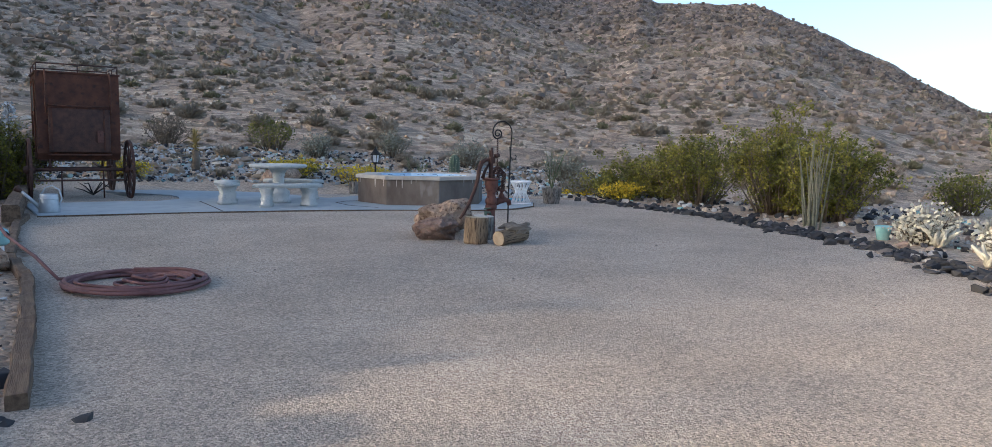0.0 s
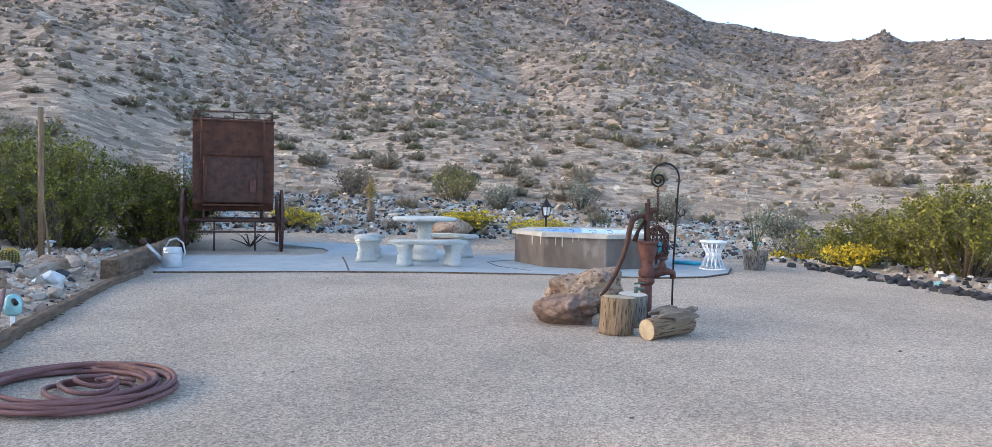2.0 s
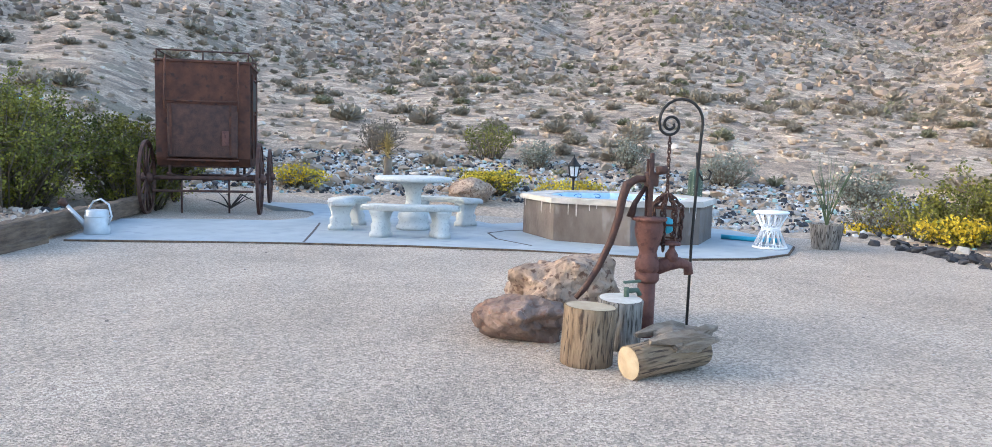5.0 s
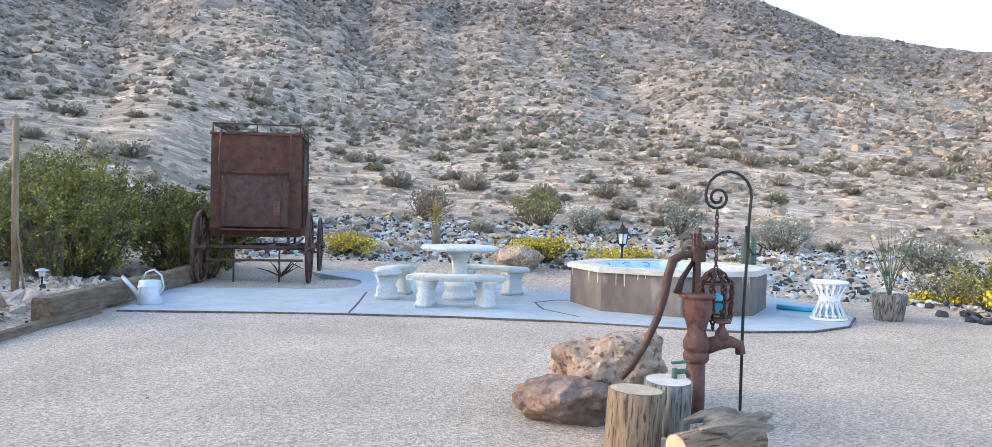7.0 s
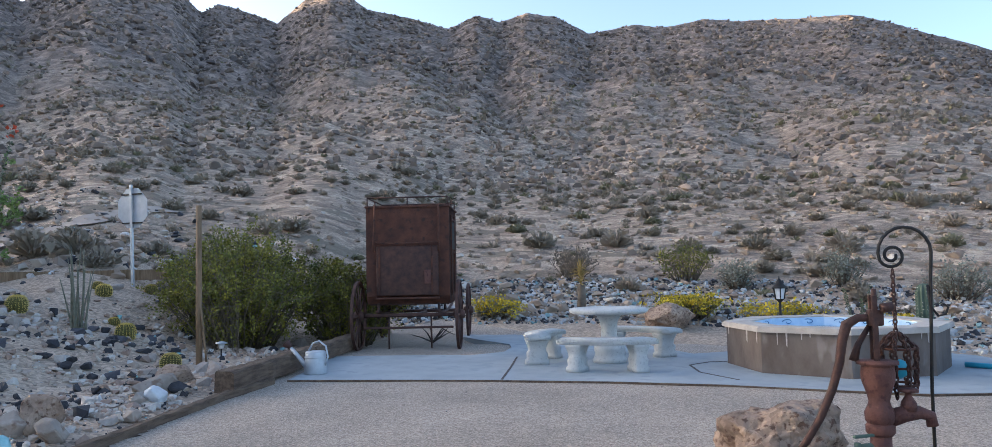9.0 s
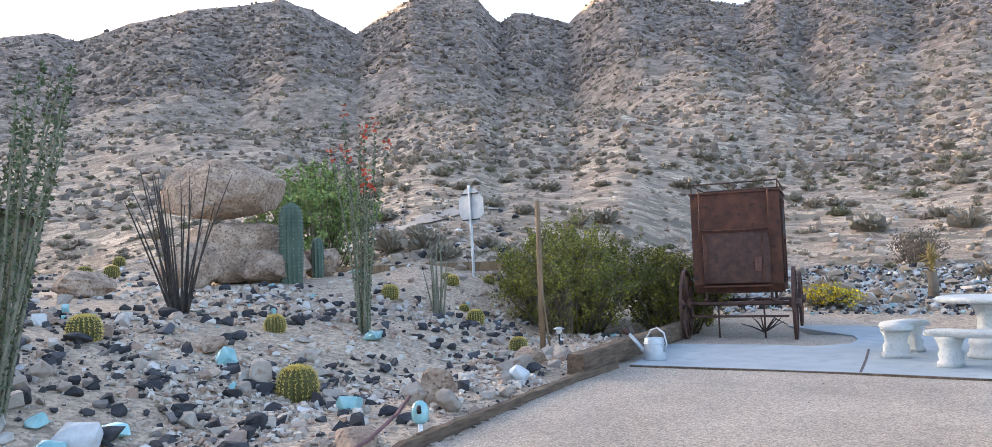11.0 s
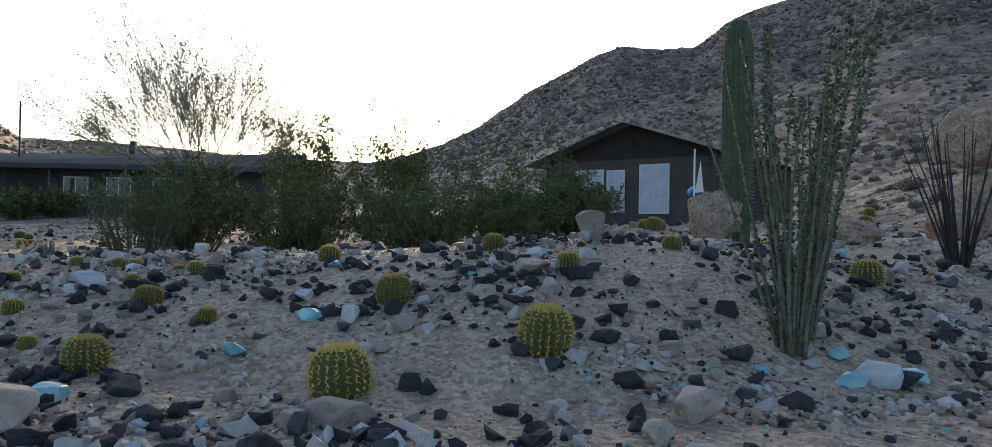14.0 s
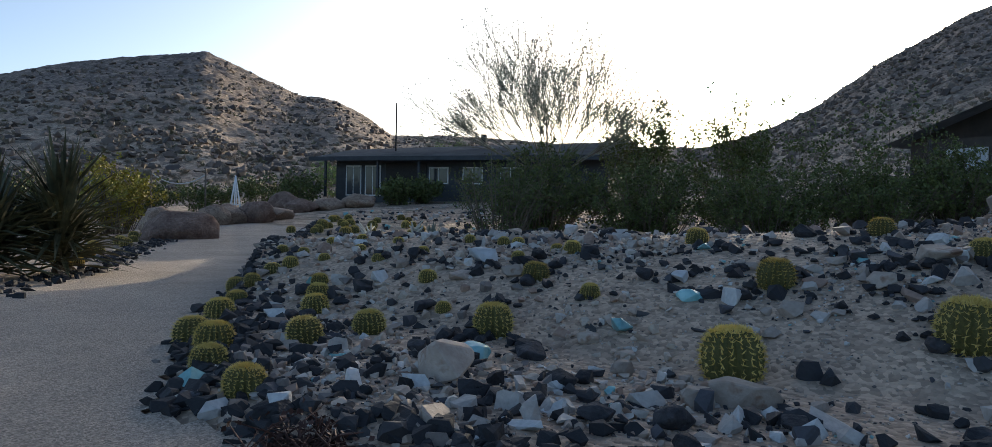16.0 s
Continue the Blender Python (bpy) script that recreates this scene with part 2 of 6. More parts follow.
M_STONES = palette("mixed_stones", [(30, (0.035, 0.035, 0.04)), (7, (0.075, 0.075, 0.085)), (22, (0.36, 0.30, 0.25)), (18, (0.45, 0.41, 0.37)), (9, (0.3, 0.21, 0.16)),
                                     (8, (0.58, 0.57, 0.55)), (2, (0.24, 0.45, 0.46))])
M_STONES_BACK = palette("white_and_black_stones", [(34, (0.04, 0.04, 0.045)), (34, (0.43, 0.45, 0.45)), (18, (0.34, 0.31, 0.28)), (6, (0.22, 0.36, 0.36))])
M_STONES_LAVA = palette("lava_stones", [(60, (0.025, 0.025, 0.028)), (25, (0.05, 0.048, 0.05)), (8, (0.2, 0.17, 0.15))])
M_PEBBLE = palette("loose_pebbles", [(30, (0.42, 0.36, 0.3)), (25, (0.3, 0.25, 0.21)), (20, (0.5, 0.45, 0.4)), (10, (0.12, 0.1, 0.09))])
M_HILLROCK = palette("hill_rocks", [(30, (0.19, 0.145, 0.112)), (30, (0.27, 0.205, 0.16)), (20, (0.35, 0.27, 0.21)), (15, (0.14, 0.11, 0.09))], bscale=1.5)
M_SLOPEROCK = palette("slope_stones", [(30, (0.3, 0.225, 0.165)), (30, (0.38, 0.295, 0.22)), (20, (0.24, 0.18, 0.135)), (6, (0.5, 0.45, 0.39))], bscale=6)
M_UPROCK = palette("upper_rocks", [(30, (0.125, 0.098, 0.08)), (30, (0.18, 0.14, 0.113)), (20, (0.26, 0.2, 0.16)), (15, (0.09, 0.073, 0.064))], bscale=1.5)
M_HILLBUSH = palette("hill_scrub", [(30, (0.23, 0.195, 0.145)), (30, (0.28, 0.232, 0.175)), (24, (0.34, 0.278, 0.21)), (10, (0.18, 0.168, 0.1))], bscale=3)
M_CREOSOTE = mat("creosote_leaves", (0.075, 0.09, 0.014), (0.27, 0.24, 0.03), 1.6, 0.7, 0, 5, island=0.45)
M_GREENLEAF = mat("green_leaves", (0.07, 0.09, 0.022), (0.14, 0.16, 0.045), 3, 0.7, 0, 5, island=0.4)
M_PALO = mat("palo_verde_leaves", (0.13, 0.2, 0.05), (0.22, 0.29, 0.09), 3, 0.7, 0, 5, island=0.35)
M_YELLOW = mat("yellow_flowers", (0.45, 0.33, 0.015), (0.62, 0.46, 0.03), 5, 0.7, 0, 5, island=0.3)
M_GREYLEAF = mat("grey_leaves", (0.16, 0.17, 0.13), (0.27, 0.28, 0.23), 5, 0.8, 0, 5, island=0.3)
M_TWIG = mat("twigs", (0.11, 0.085, 0.06), (0.2, 0.16, 0.12), 6, 0.9, 0.3, 40)
M_TWIG_DARK = mat("dark_twigs", (0.03, 0.024, 0.02), (0.07, 0.055, 0.045), 6, 0.9, 0.3, 40)
M_OCO = mat("ocotillo_stems", (0.12, 0.125, 0.085), (0.23, 0.22, 0.16), 12, 0.85, 0.5, 60)
M_OCOLEAF = mat("ocotillo_leaves", (0.055, 0.085, 0.04), (0.10, 0.13, 0.06), 5, 0.75, 0, 5, island=0.3)
M_RED = mat("red_blossom", (0.42, 0.05, 0.02), (0.6, 0.10, 0.04), 5, 0.7, 0, 5)
M_CACTUS = mat("barrel_cactus_skin", (0.075, 0.072, 0.02), (0.13, 0.115, 0.03), 9, 0.7, 0.3, 40, jitter=0.15)
M_SPINE = mat("golden_spines", (0.58, 0.43, 0.1), (0.78, 0.6, 0.2), 9, 0.6, 0, 40, jitter=0.15)
M_SAGUARO = mat("saguaro_skin", (0.05, 0.07, 0.035), (0.10, 0.12, 0.06), 4, 0.75, 0.4, 40)
M_BLUECACTUS = mat("blue_green_cactus", (0.05, 0.085, 0.06), (0.09, 0.13, 0.095), 4, 0.75, 0.3, 40)
M_WOODPOST = mat("weathered_post", (0.15, 0.095, 0.05), (0.3, 0.2, 0.12), 4, 0.9, 0.5, 30, stretch=(5, 5, 0.7))
M_HOUSE = mat("dark_grey_siding", (0.035, 0.04, 0.045), (0.06, 0.065, 0.07), 1.5, 0.8, 0.2, 12)
M_HOUSE2 = mat("brown_siding", (0.06, 0.05, 0.042), (0.10, 0.082, 0.066), 1.5, 0.85, 0.2, 12)
M_ROOF = mat("grey_roof", (0.10, 0.11, 0.12), (0.17, 0.18, 0.19), 1.2, 0.8, 0.3, 10)
M_TRIM = mat("pale_trim", (0.55, 0.55, 0.53), (0.66, 0.66, 0.64), 3, 0.7, 0.1, 20)
M_GLASS = mat("window_glass", (0.05, 0.055, 0.06), (0.07, 0.075, 0.08), 1, 0.03, 0, 5)
M_BLUETARP = mat("blue_tarp", (0.04, 0.17, 0.42), (0.06, 0.24, 0.52), 4, 0.6, 0.2, 15)
M_ROADDUST = mat("pale_road", (0.30, 0.25, 0.205), (0.38, 0.32, 0.265), 0.5, 0.95, 0.3, 12, world_space=True)
M_CHOLLA = mat("cholla_spines", (0.42, 0.40, 0.32), (0.6, 0.57, 0.47), 6, 0.8, 0.3, 30)
# pale pane colour stands in for the bright sky the glass reflects
M_SKY_PANE = mat("glass_with_painted_sky_reflection", (0.42, 0.46, 0.5), (0.6, 0.64, 0.67), 2, 0.08, 0, 5)
M_STONES_TAN = palette("tan_rubble", [(30, (0.42, 0.33, 0.26)), (25, (0.5, 0.42, 0.34)), (15, (0.34, 0.23, 0.17)), (15, (0.55, 0.5, 0.44)), (6, (0.06, 0.06, 0.06))])
# ---- building helpers ----
def part(name, bm, material, parent=None, label="", flat=False):
    """One bmesh as one mesh object, under a thing or a part."""
    me = bpy.data.meshes.new(name)
    bm.normal_update()
    bm.to_mesh(me)
    bm.free()
    me.materials.append(material)
    if not flat:
        me.polygons.foreach_set("use_smooth", [True] * len(me.polygons))
    ob = new(name, me)
    if parent:
        ob.parent = parent
    if label:
        ob["label"] = label
    return ob


def thing(name, m, label, category, group=""):
    ob = new(name)
    ob.empty_display_size = 0.1
    ob.matrix_world = m
    return tagged(ob, label, category, group)


def box(bm, centre, size, m=None, bevel=0.0):
    vs = bmesh.ops.create_cube(bm, size=1.0)["verts"]
    t = Matrix.Translation(centre) @ Matrix.Diagonal((*size, 1))
    bmesh.ops.transform(bm, matrix=(m @ t) if m else t, verts=vs)
    if bevel:
        es = list({e for v in vs for e in v.link_edges})
        bmesh.ops.bevel(bm, geom=es, offset=bevel, segments=2, affect='EDGES', profile=0.6)
    return bm


def tube(bm, pts, radii, sides=8, cap=True):
    """A tapered tube along a line of points."""
    pts = [Vector(p) for p in pts]
    if not hasattr(radii, "__len__"):
        radii = [radii] * len(pts)
    rings, side = [], None
    for k, p in enumerate(pts):
        d = (pts[min(k + 1, len(pts) - 1)] - pts[max(k - 1, 0)]).normalized()
        if side is None:
            side = d.cross(Vector((0.31, 0.17, 1)))
            if side.length < 0.05:
                side = d.cross(Vector((1, 0, 0)))
        side = (side - d * side.dot(d)).normalized()
        up = d.cross(side)
        rings.append([bm.verts.new(p + radii[k] * (math.cos(2 * math.pi * j / sides) * side + math.sin(2 * math.pi * j / sides) * up)) for j in range(sides)])
    for a, b in zip(rings, rings[1:]):
        for j in range(sides):
            bm.faces.new((a[j], a[(j + 1) % sides], b[(j + 1) % sides], b[j]))
    if cap:
        bm.faces.new(tuple(reversed(rings[0])))
        bm.faces.new(tuple(rings[-1]))
    return bm


def lathe(bm, profile, sides=24, centre=(0, 0, 0), caps=True, squash=None):
    """A turned body from (radius, height) pairs."""
    rings = []
    for r, z in profile:
        rings.append([bm.verts.new((centre[0] + r * math.cos(2 * math.pi * j / sides), centre[1] + r * math.sin(2 * math.pi * j / sides), centre[2] + z)) for j in range(sides)])
    for a, b in zip(rings, rings[1:]):
        for j in range(sides):
            bm.faces.new((a[j], a[(j + 1) % sides], b[(j + 1) % sides], b[j]))
    if caps:
        bm.faces.new(tuple(reversed(rings[0])))
        bm.faces.new(tuple(rings[-1]))
    return bm


def prism(bm, outline, z0, z1, bevel=0.0):
    """An upright slab over a plan outline, counter-clockwise."""
    lo = [bm.verts.new((x, y, z0)) for x, y in outline]
    hi = [bm.verts.new((x, y, z1)) for x, y in outline]
    n = len(outline)
    top = bm.faces.new(hi)
    bm.faces.new(tuple(reversed(lo)))
    for k in range(n):
        bm.faces.new((lo[k], lo[(k + 1) % n], hi[(k + 1) % n], hi[k]))
    if bevel:
        bmesh.ops.bevel(bm, geom=list(top.edges), offset=bevel, segments=2, affect='EDGES')
    return bm


def rock(bm, centre, size, seed, subdiv=3, rough=0.32, flat=0.15):
    """An uneven boulder."""
    vs = bmesh.ops.create_icosphere(bm, subdivisions=subdiv, radius=1.0)["verts"]
    rnd = random.Random(seed)
    off = Vector((rnd.uniform(0, 90), rnd.uniform(0, 90), rnd.uniform(0, 90)))
    planes = [(Vector((rnd.gauss(0, 1), rnd.gauss(0, 1), rnd.gauss(0, 0.8))).normalized(), rnd.uniform(0.62, 0.9)) for _ in range(9)]
    for v in vs:
        p = v.co.copy()
        d = 1 + rough * noise.fractal(p * 1.1 + off, 0.9, 2.0, 3)
        p *= d
        for n, c in planes:
            over = p.dot(n) - c
            if over > 0:
                p -= n * over * 0.8
        p *= 1 + rough * (0.12 * noise.fractal(p * 3.5 + off, 0.7, 2.1, 4) - 0.14 * max(0.0, 1 - 9 * abs(noise.noise(p * 1.7 - off))))
        p.z = max(p.z, -1 + flat)
        v.co = Vector((p.x * size[0], p.y * size[1], p.z * size[2])) + Vector(centre)
    return bm


def stones(name, places, material, label, seed=1, category="stones"):
    """Many loose stones of a few facets each, in one mesh. places: x, y, size."""
    rnd = random.Random(seed)
    base = []
    for k in range(14):
        b = bmesh.new()
        for _ in range(rnd.randint(9, 15)):
            d = Vector((rnd.gauss(0, 1), rnd.gauss(0, 1), rnd.gauss(0, 1)))
            m = max(abs(d.x), abs(d.y), abs(d.z))
            b.verts.new(d.normalized().lerp(d / m, 0.45) * rnd.uniform(0.8, 1.02))
        hull = bmesh.ops.convex_hull(b, input=b.verts[:])
        bmesh.ops.delete(b, geom=list({v for v in hull["geom_interior"] if isinstance(v, bmesh.types.BMVert)}), context='VERTS')
        b.verts.index_update()
        base.append((np.array([v.co[:] for v in b.verts]), [[v.index for v in f.verts] for f in b.faces]))
        b.free()
    verts, faces, at = [], [], 0
    for x, y, s in places:
        co, fs = base[rnd.randrange(14)]
        a = rnd.uniform(0, 6.28)
        ca, sa = math.cos(a), math.sin(a)
        sx, sy, sz = s * rnd.uniform(0.8, 1.4), s * rnd.uniform(0.7, 1.1), s * rnd.uniform(0.5, 0.95)
        p = co * (sx, sy, sz)
        q = np.stack([p[:, 0] * ca - p[:, 1] * sa + x, p[:, 0] * sa + p[:, 1] * ca + y, p[:, 2] + land(x, y) + sz * 0.42], 1)
        verts.append(q)
        faces += [[i + at for i in f] for f in fs]
        at += len(co)
    me = bpy.data.meshes.new(name)
    me.from_pydata(np.concatenate(verts).tolist(), [], faces)
    me.materials.append(material)
    return tagged(new(name, me), label, category, kind="stuff")


def leaves(bm, pts, size, rnd, aspect=0.45):
    """Small two-faced leaves at the given places."""
    for p in pts:
        d = Vector((rnd.gauss(0, 1), rnd.gauss(0, 1), rnd.gauss(0.4, 0.8))).normalized()
        s = d.orthogonal().normalized() @ Matrix.Rotation(rnd.uniform(0, 6.28), 3, d)
        k = size * rnd.uniform(0.6, 1.4)
        p = Vector(p)
        n = d.cross(s) * k * 0.12
        bm.faces.new([bm.verts.new(q) for q in (p, p + d * k * 0.5 + s * k * aspect + n, p + d * k, p + d * k * 0.5 - s * k * aspect + n)])
    return bm


def ground_z(x, y):
    return land(x, y) + (0.012 if in_yard(x, y) else 0.0)
# ---- shape of the land ----
def smooth(a, b, x):
    x = min(1.0, max(0.0, (x - a) / (b - a)))
    return x * x * (3 - 2 * x)


# skyline: bearing and height of the ridge in degrees
RIDGE = [(-180, 6.5), (-174.5, 7.8), (-171.4, 8.8), (-167.7, 9.6), (-162.6, 10.5), (-161.3, 10.1), (-159.2, 9.2), (-156.1, 8), (-153.4, 7.7), (-151.5, 6.8), (-149.2, 5.3), (-143.4, 5.4), (-134, 4.8),
         (-126, 4.8), (-123.5, 5.5), (-120.8, 6.5), (-118.6, 7.6), (-116.6, 9), (-114.9, 10.3), (-111.9, 11.7), (-110, 12.8), (-107.8, 13.5), (-105.5, 13.2), (-102.6, 13.3), (-100.7, 14.6)]
RIDGE += [(-99, 15.5), (-95.6, 16.2), (-94, 15.9), (-90.5, 17.4), (-87, 18.6), (-84.2, 19), (-80.6, 19.8), (-78.4, 19.1), (-75.1, 17.6), (-72.7, 19.2), (-71, 20.1), (-66, 20.1), (-64.2, 18.2),
          (-63, 18.9), (-60.3, 18.4), (-58.9, 17.9), (-57, 19.6), (-55, 20.4), (-53.5, 20), (-52.3, 19.2), (-49, 18.7), (-46.2, 17.9), (-44, 18.9), (-42.2, 18.35), (-40.2, 19), (-38, 18.6), (-35.5, 17.3)]
RIDGE += [(-32, 17.7), (-29.8, 17.35), (-26.8, 17.6), (-24.6, 17.2), (-17.2, 16.7), (-14.8, 15.8), (-12.3, 14.6), (-10.3, 13.7), (-8.2, 12.6), (-6, 12.2), (-2.7, 11.3), (0, 10.75), (2.2, 10.7), (3.5, 11.2),
          (4.8, 10.4), (8, 10.3), (11.7, 10.1), (15.5, 8.4), (17.9, 7.1), (20.6, 5.8), (22.9, 4.3), (25.8, 2.7), (40, 1.2), (110, 1.5), (180, 6)]
RA, RE = [r[0] for r in RIDGE], [r[1] for r in RIDGE]
RIDGE_FAR = 360.0


def foot(az):
    """Distance at which the hill begins along a bearing."""
    return float(np.interp(az, [-180, -150, -125, -112, -100, -88, -70, 25, 45, 140, 180], [75, 85, 80, 60, 40, 26, 13, 13, 30, 75, 75]))


def garden_uv(x, y):
    return -0.75 * (x + 3.95) - 0.66 * (y + 2.95), 0.66 * (x + 3.95) - 0.75 * (y + 2.95)


def path_edge(y):
    """x of the garden's edge along the gravel drive, south of the timbers."""
    return float(np.interp(-y, [3, 5.2, 6.4, 8, 9.6, 12, 16, 24, 40, 60], [-3.9, -2.1, -1.3, -0.35, 0.35, -0.55, -2.5, -6.6, -15.5, -27]))


def land(x, y):
    """Height of the ground."""
    dx, dy = x - HUB[0], y - HUB[1]
    r = math.hypot(dx, dy)
    az = math.degrees(math.atan2(dx, dy))
    z = 0.0
    # rise towards the houses
    west = smooth(-175, -140, az) * (1 - smooth(-100, -60, az)) if az < 0 else 0.0
    z += 0.052 * max(0.0, r - 19) * west * (1 - smooth(60, 90, r)) + 2.0 * west * smooth(60, 90, r)
    # garden mound
    u, v = garden_uv(x, y)
    if u > 0:
        edge = smooth(0.0, 0.5, u) * smooth(-0.1, 0.4, path_edge(y) - x if y < -2.9 else 9.0)
        w = u - 0.45 * max(0.0, v - 3)
        mound = 0.05 + 0.05 * smooth(5, 7, v) + 1.05 * math.tanh(0.3 * max(0.0, w - 1.85)) * (1 - 0.75 * smooth(5.6, 11, u) * smooth(-3, 1.5, v))
        mound += 0.2 * math.exp(-((x + 6.6) ** 2 + (y + 7.4) ** 2) / 3.0)
        mound += 0.28 * smooth(9.8, 13.2, -x) * smooth(-6, 0.5, y) * (1 - smooth(2.0, 4.2, y)) * (1 - smooth(18, 26, -x))
        z += mound * edge * (1 - 0.8 * smooth(18, 34, u))
    # hill
    r0 = foot(az)
    if r > r0:
        ridge = math.tan(radians(float(np.interp(az, RA, RE)))) * RIDGE_FAR + 1.1
        s = (r - r0) / (RIDGE_FAR - r0)
        if s <= 1:
            rise = ridge * s ** 1.38 + 0.035 * (r - r0) * (1 - s)
        else:
            rise = ridge * max(0.0, 1 - 0.35 * (s - 1)) 
        n = noise.fractal(Vector((x * 0.02, y * 0.02, 3.1)), 0.9, 2.1, 5)
        n2 = noise.fractal(Vector((x * 0.09, y * 0.09, 7.7)), 0.8, 2.2, 4)
        n3 = noise.fractal(Vector((x * 0.27, y * 0.27, 5.2)), 0.7, 2.2, 3)
        rough = smooth(0.03, 0.4, s)
        gully = abs(math.sin(radians(az) * 9 + 1.8 * noise.noise(Vector((x * 0.012, y * 0.012, 1.0)))))
        z += rise + rough * (n * ridge * 0.03 - (1 - gully) * ridge * 0.035 * (1 - smooth(0.6, 1.0, s)) + n2 * 0.9) + n2 * 0.15 * smooth(0, 0.05, s)
        z += n3 * (0.12 * smooth(0.01, 0.1, s) + 0.75 * smooth(0.3, 0.8, s))
        # no spur stands above the ridge line
        top = 1.15 + r * math.tan(radians(float(np.interp(az, RA, RE)))) * (1 - 0.035 * (1 - smooth(0.9, 1.0, s))) + 0.5 * n3 + 0.7 * n2
        if s <= 1.05:
            d = (top - z) / 2.0
            z = top - 2.0 * (math.log1p(math.exp(d)) if d < 20 else d)
        if s > 0.985 and s <= 1.05:
            z = max(z, top - 0.2)
    return z


def sheet(name, verts, faces, material, label, kind="structure", smooth_shade=True):
    me = bpy.data.meshes.new(name)
    me.from_pydata(verts, [], faces)
    me.materials.append(material)
    if smooth_shade:
        me.polygons.foreach_set("use_smooth", [True] * len(faces))
    ob = new(name, me)
    return tagged(ob, label, name.split("_")[-1], kind=kind)


def in_yard(x, y):
    """Whether a place lies on the level gravel yard or the drive."""
    u, v = garden_uv(x, y)
    if y > -2.9 and u > -0.06:
        return False
    if y <= -2.9 and x < path_edge(y) + 0.02:
        return False
    if y > 6.6 or x < -10.5:
        return False
    right = float(np.interp(y, [-60, -40, -24, -18, -14, -8, -2.3, 0.1, 2.8, 3.8, 6.4], [-17, -9.8, -3.2, -0.9, 1.6, 4.2, 4.6, 4.3, 3.4, 3.0, 1.2]))
    return x < right


def build_ground():
    bearings = [-180 + 228 * k / 1000 for k in range(1000)] + [48 + 132 * k / 90 for k in range(90)]
    azs = len(bearings)
    radii = [0.0] + [0.7 * (13 / 0.7) ** (k / 70) for k in range(70)] + [13 * (372 / 13) ** (k / 270) for k in range(270)] + [372 * (1150 / 372) ** (k / 14) for k in range(15)]
    n_r = len(radii) - 1
    verts, faces = [(HUB[0], HUB[1], -0.05)], []
    for r in radii[1:]:
        for bearing in bearings:
            az = radians(bearing)
            x, y = HUB[0] + r * math.sin(az), HUB[1] + r * math.cos(az)
            z = land(x, y)
            if r < 14 and in_yard(x, y):
                z -= 0.035
            verts.append((x, y, z))
    for k in range(azs):
        faces.append((0, 1 + k, 1 + (k + 1) % azs))
    for j in range(n_r - 1):
        a, b = 1 + j * azs, 1 + (j + 1) * azs
        for k in range(azs):
            k2 = (k + 1) % azs
            faces.append((a + k, b + k, b + k2, a + k2))
    faces = [tuple(reversed(f)) for f in faces]
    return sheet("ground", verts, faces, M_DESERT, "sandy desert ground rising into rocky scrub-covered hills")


build_ground()


def build_yard():
    """Pale gravel yard and drive, following the land."""
    step, verts, faces, index = 0.1, [], [], {}

    def vert(i, j):
        if (i, j) not in index:
            x, y = i * step, j * step
            index[(i, j)] = len(verts)
            verts.append((x, y, land(x, y) + 0.012 + 0.012 * noise.noise(Vector((x * 0.8, y * 0.8, 0)))))
        return index[(i, j)]
    for i in range(-190, 50):
        for j in range(-420, 68):
            if in_yard((i + 0.5) * step, (j + 0.5) * step):
                faces.append((vert(i, j), vert(i + 1, j), vert(i + 1, j + 1), vert(i, j + 1)))
    return sheet("gravel_yard", verts, faces, M_GRAVEL, "pale crushed-gravel yard and winding drive")


build_yard()
# ---- patio ----
def slab_outline():
    """Front edge of the slab from the timbers round the tub, then back behind the table."""
    pts = [(-6.42, 0.48), (-5.4, 1.22), (-4.45, 1.86), (-3.4, 2.46), (-2.35, 2.93), (-1.4, 3.2), (-0.6, 3.46), (-0.05, 3.95), (0.2, 4.6),
           (0.15, 5.4), (-0.2, 6.2), (-0.9, 6.9), (-2.0, 7.2), (-3.0, 6.9), (-3.5, 6.0), (-3.9, 5.2), (-4.6, 5.6), (-5.6, 6.3), (-6.6, 6.4),
           (-7.6, 6.2), (-8.6, 6.4), (-9.4, 6.2), (-9.0, 5.6), (-8.0, 5.2), (-7.0, 4.9), (-6.6, 4.5), (-6.3, 4.0), (-6.4, 3.4), (-7.0, 3.1), (-8.0, 2.2)]
    return pts


patio = part("pavement", prism(bmesh.new(), slab_outline(), -0.08, 0.035, 0.008), M_SLAB, flat=True)
tagged(patio, "blue-grey washed concrete patio slab with curved front edge", "pavement", kind="structure")


def strip_line(name, pts, width, z, h, material, label, category):
    bm = bmesh.new()
    for (x0, y0), (x1, y1) in zip(pts, pts[1:]):
        d = Vector((x1 - x0, y1 - y0, 0))
        a = math.atan2(d.y, d.x)
        box(bm, (0, 0, 0), (d.length + width * 0.6, width, h), pose((x0 + x1) / 2, (y0 + y1) / 2, z, 0, 0, math.degrees(a)))
    ob = part(name, bm, material, flat=True)
    return tagged(ob, label, category, kind="structure")


# thin dark strip following the slab's outer edge
strip_line("trim", slab_outline()[:11], 0.024, 0.004, 0.054, M_TIE, "thin dark brown strip along the patio slab's curved edge", "trim")
strip_line("trim", [(-4.42, 1.9), (-5.05, 2.75), (-5.7, 3.6)], 0.025, 0.0355, 0.006, M_JOINT, "dark control joint cut across the slab", "trim")
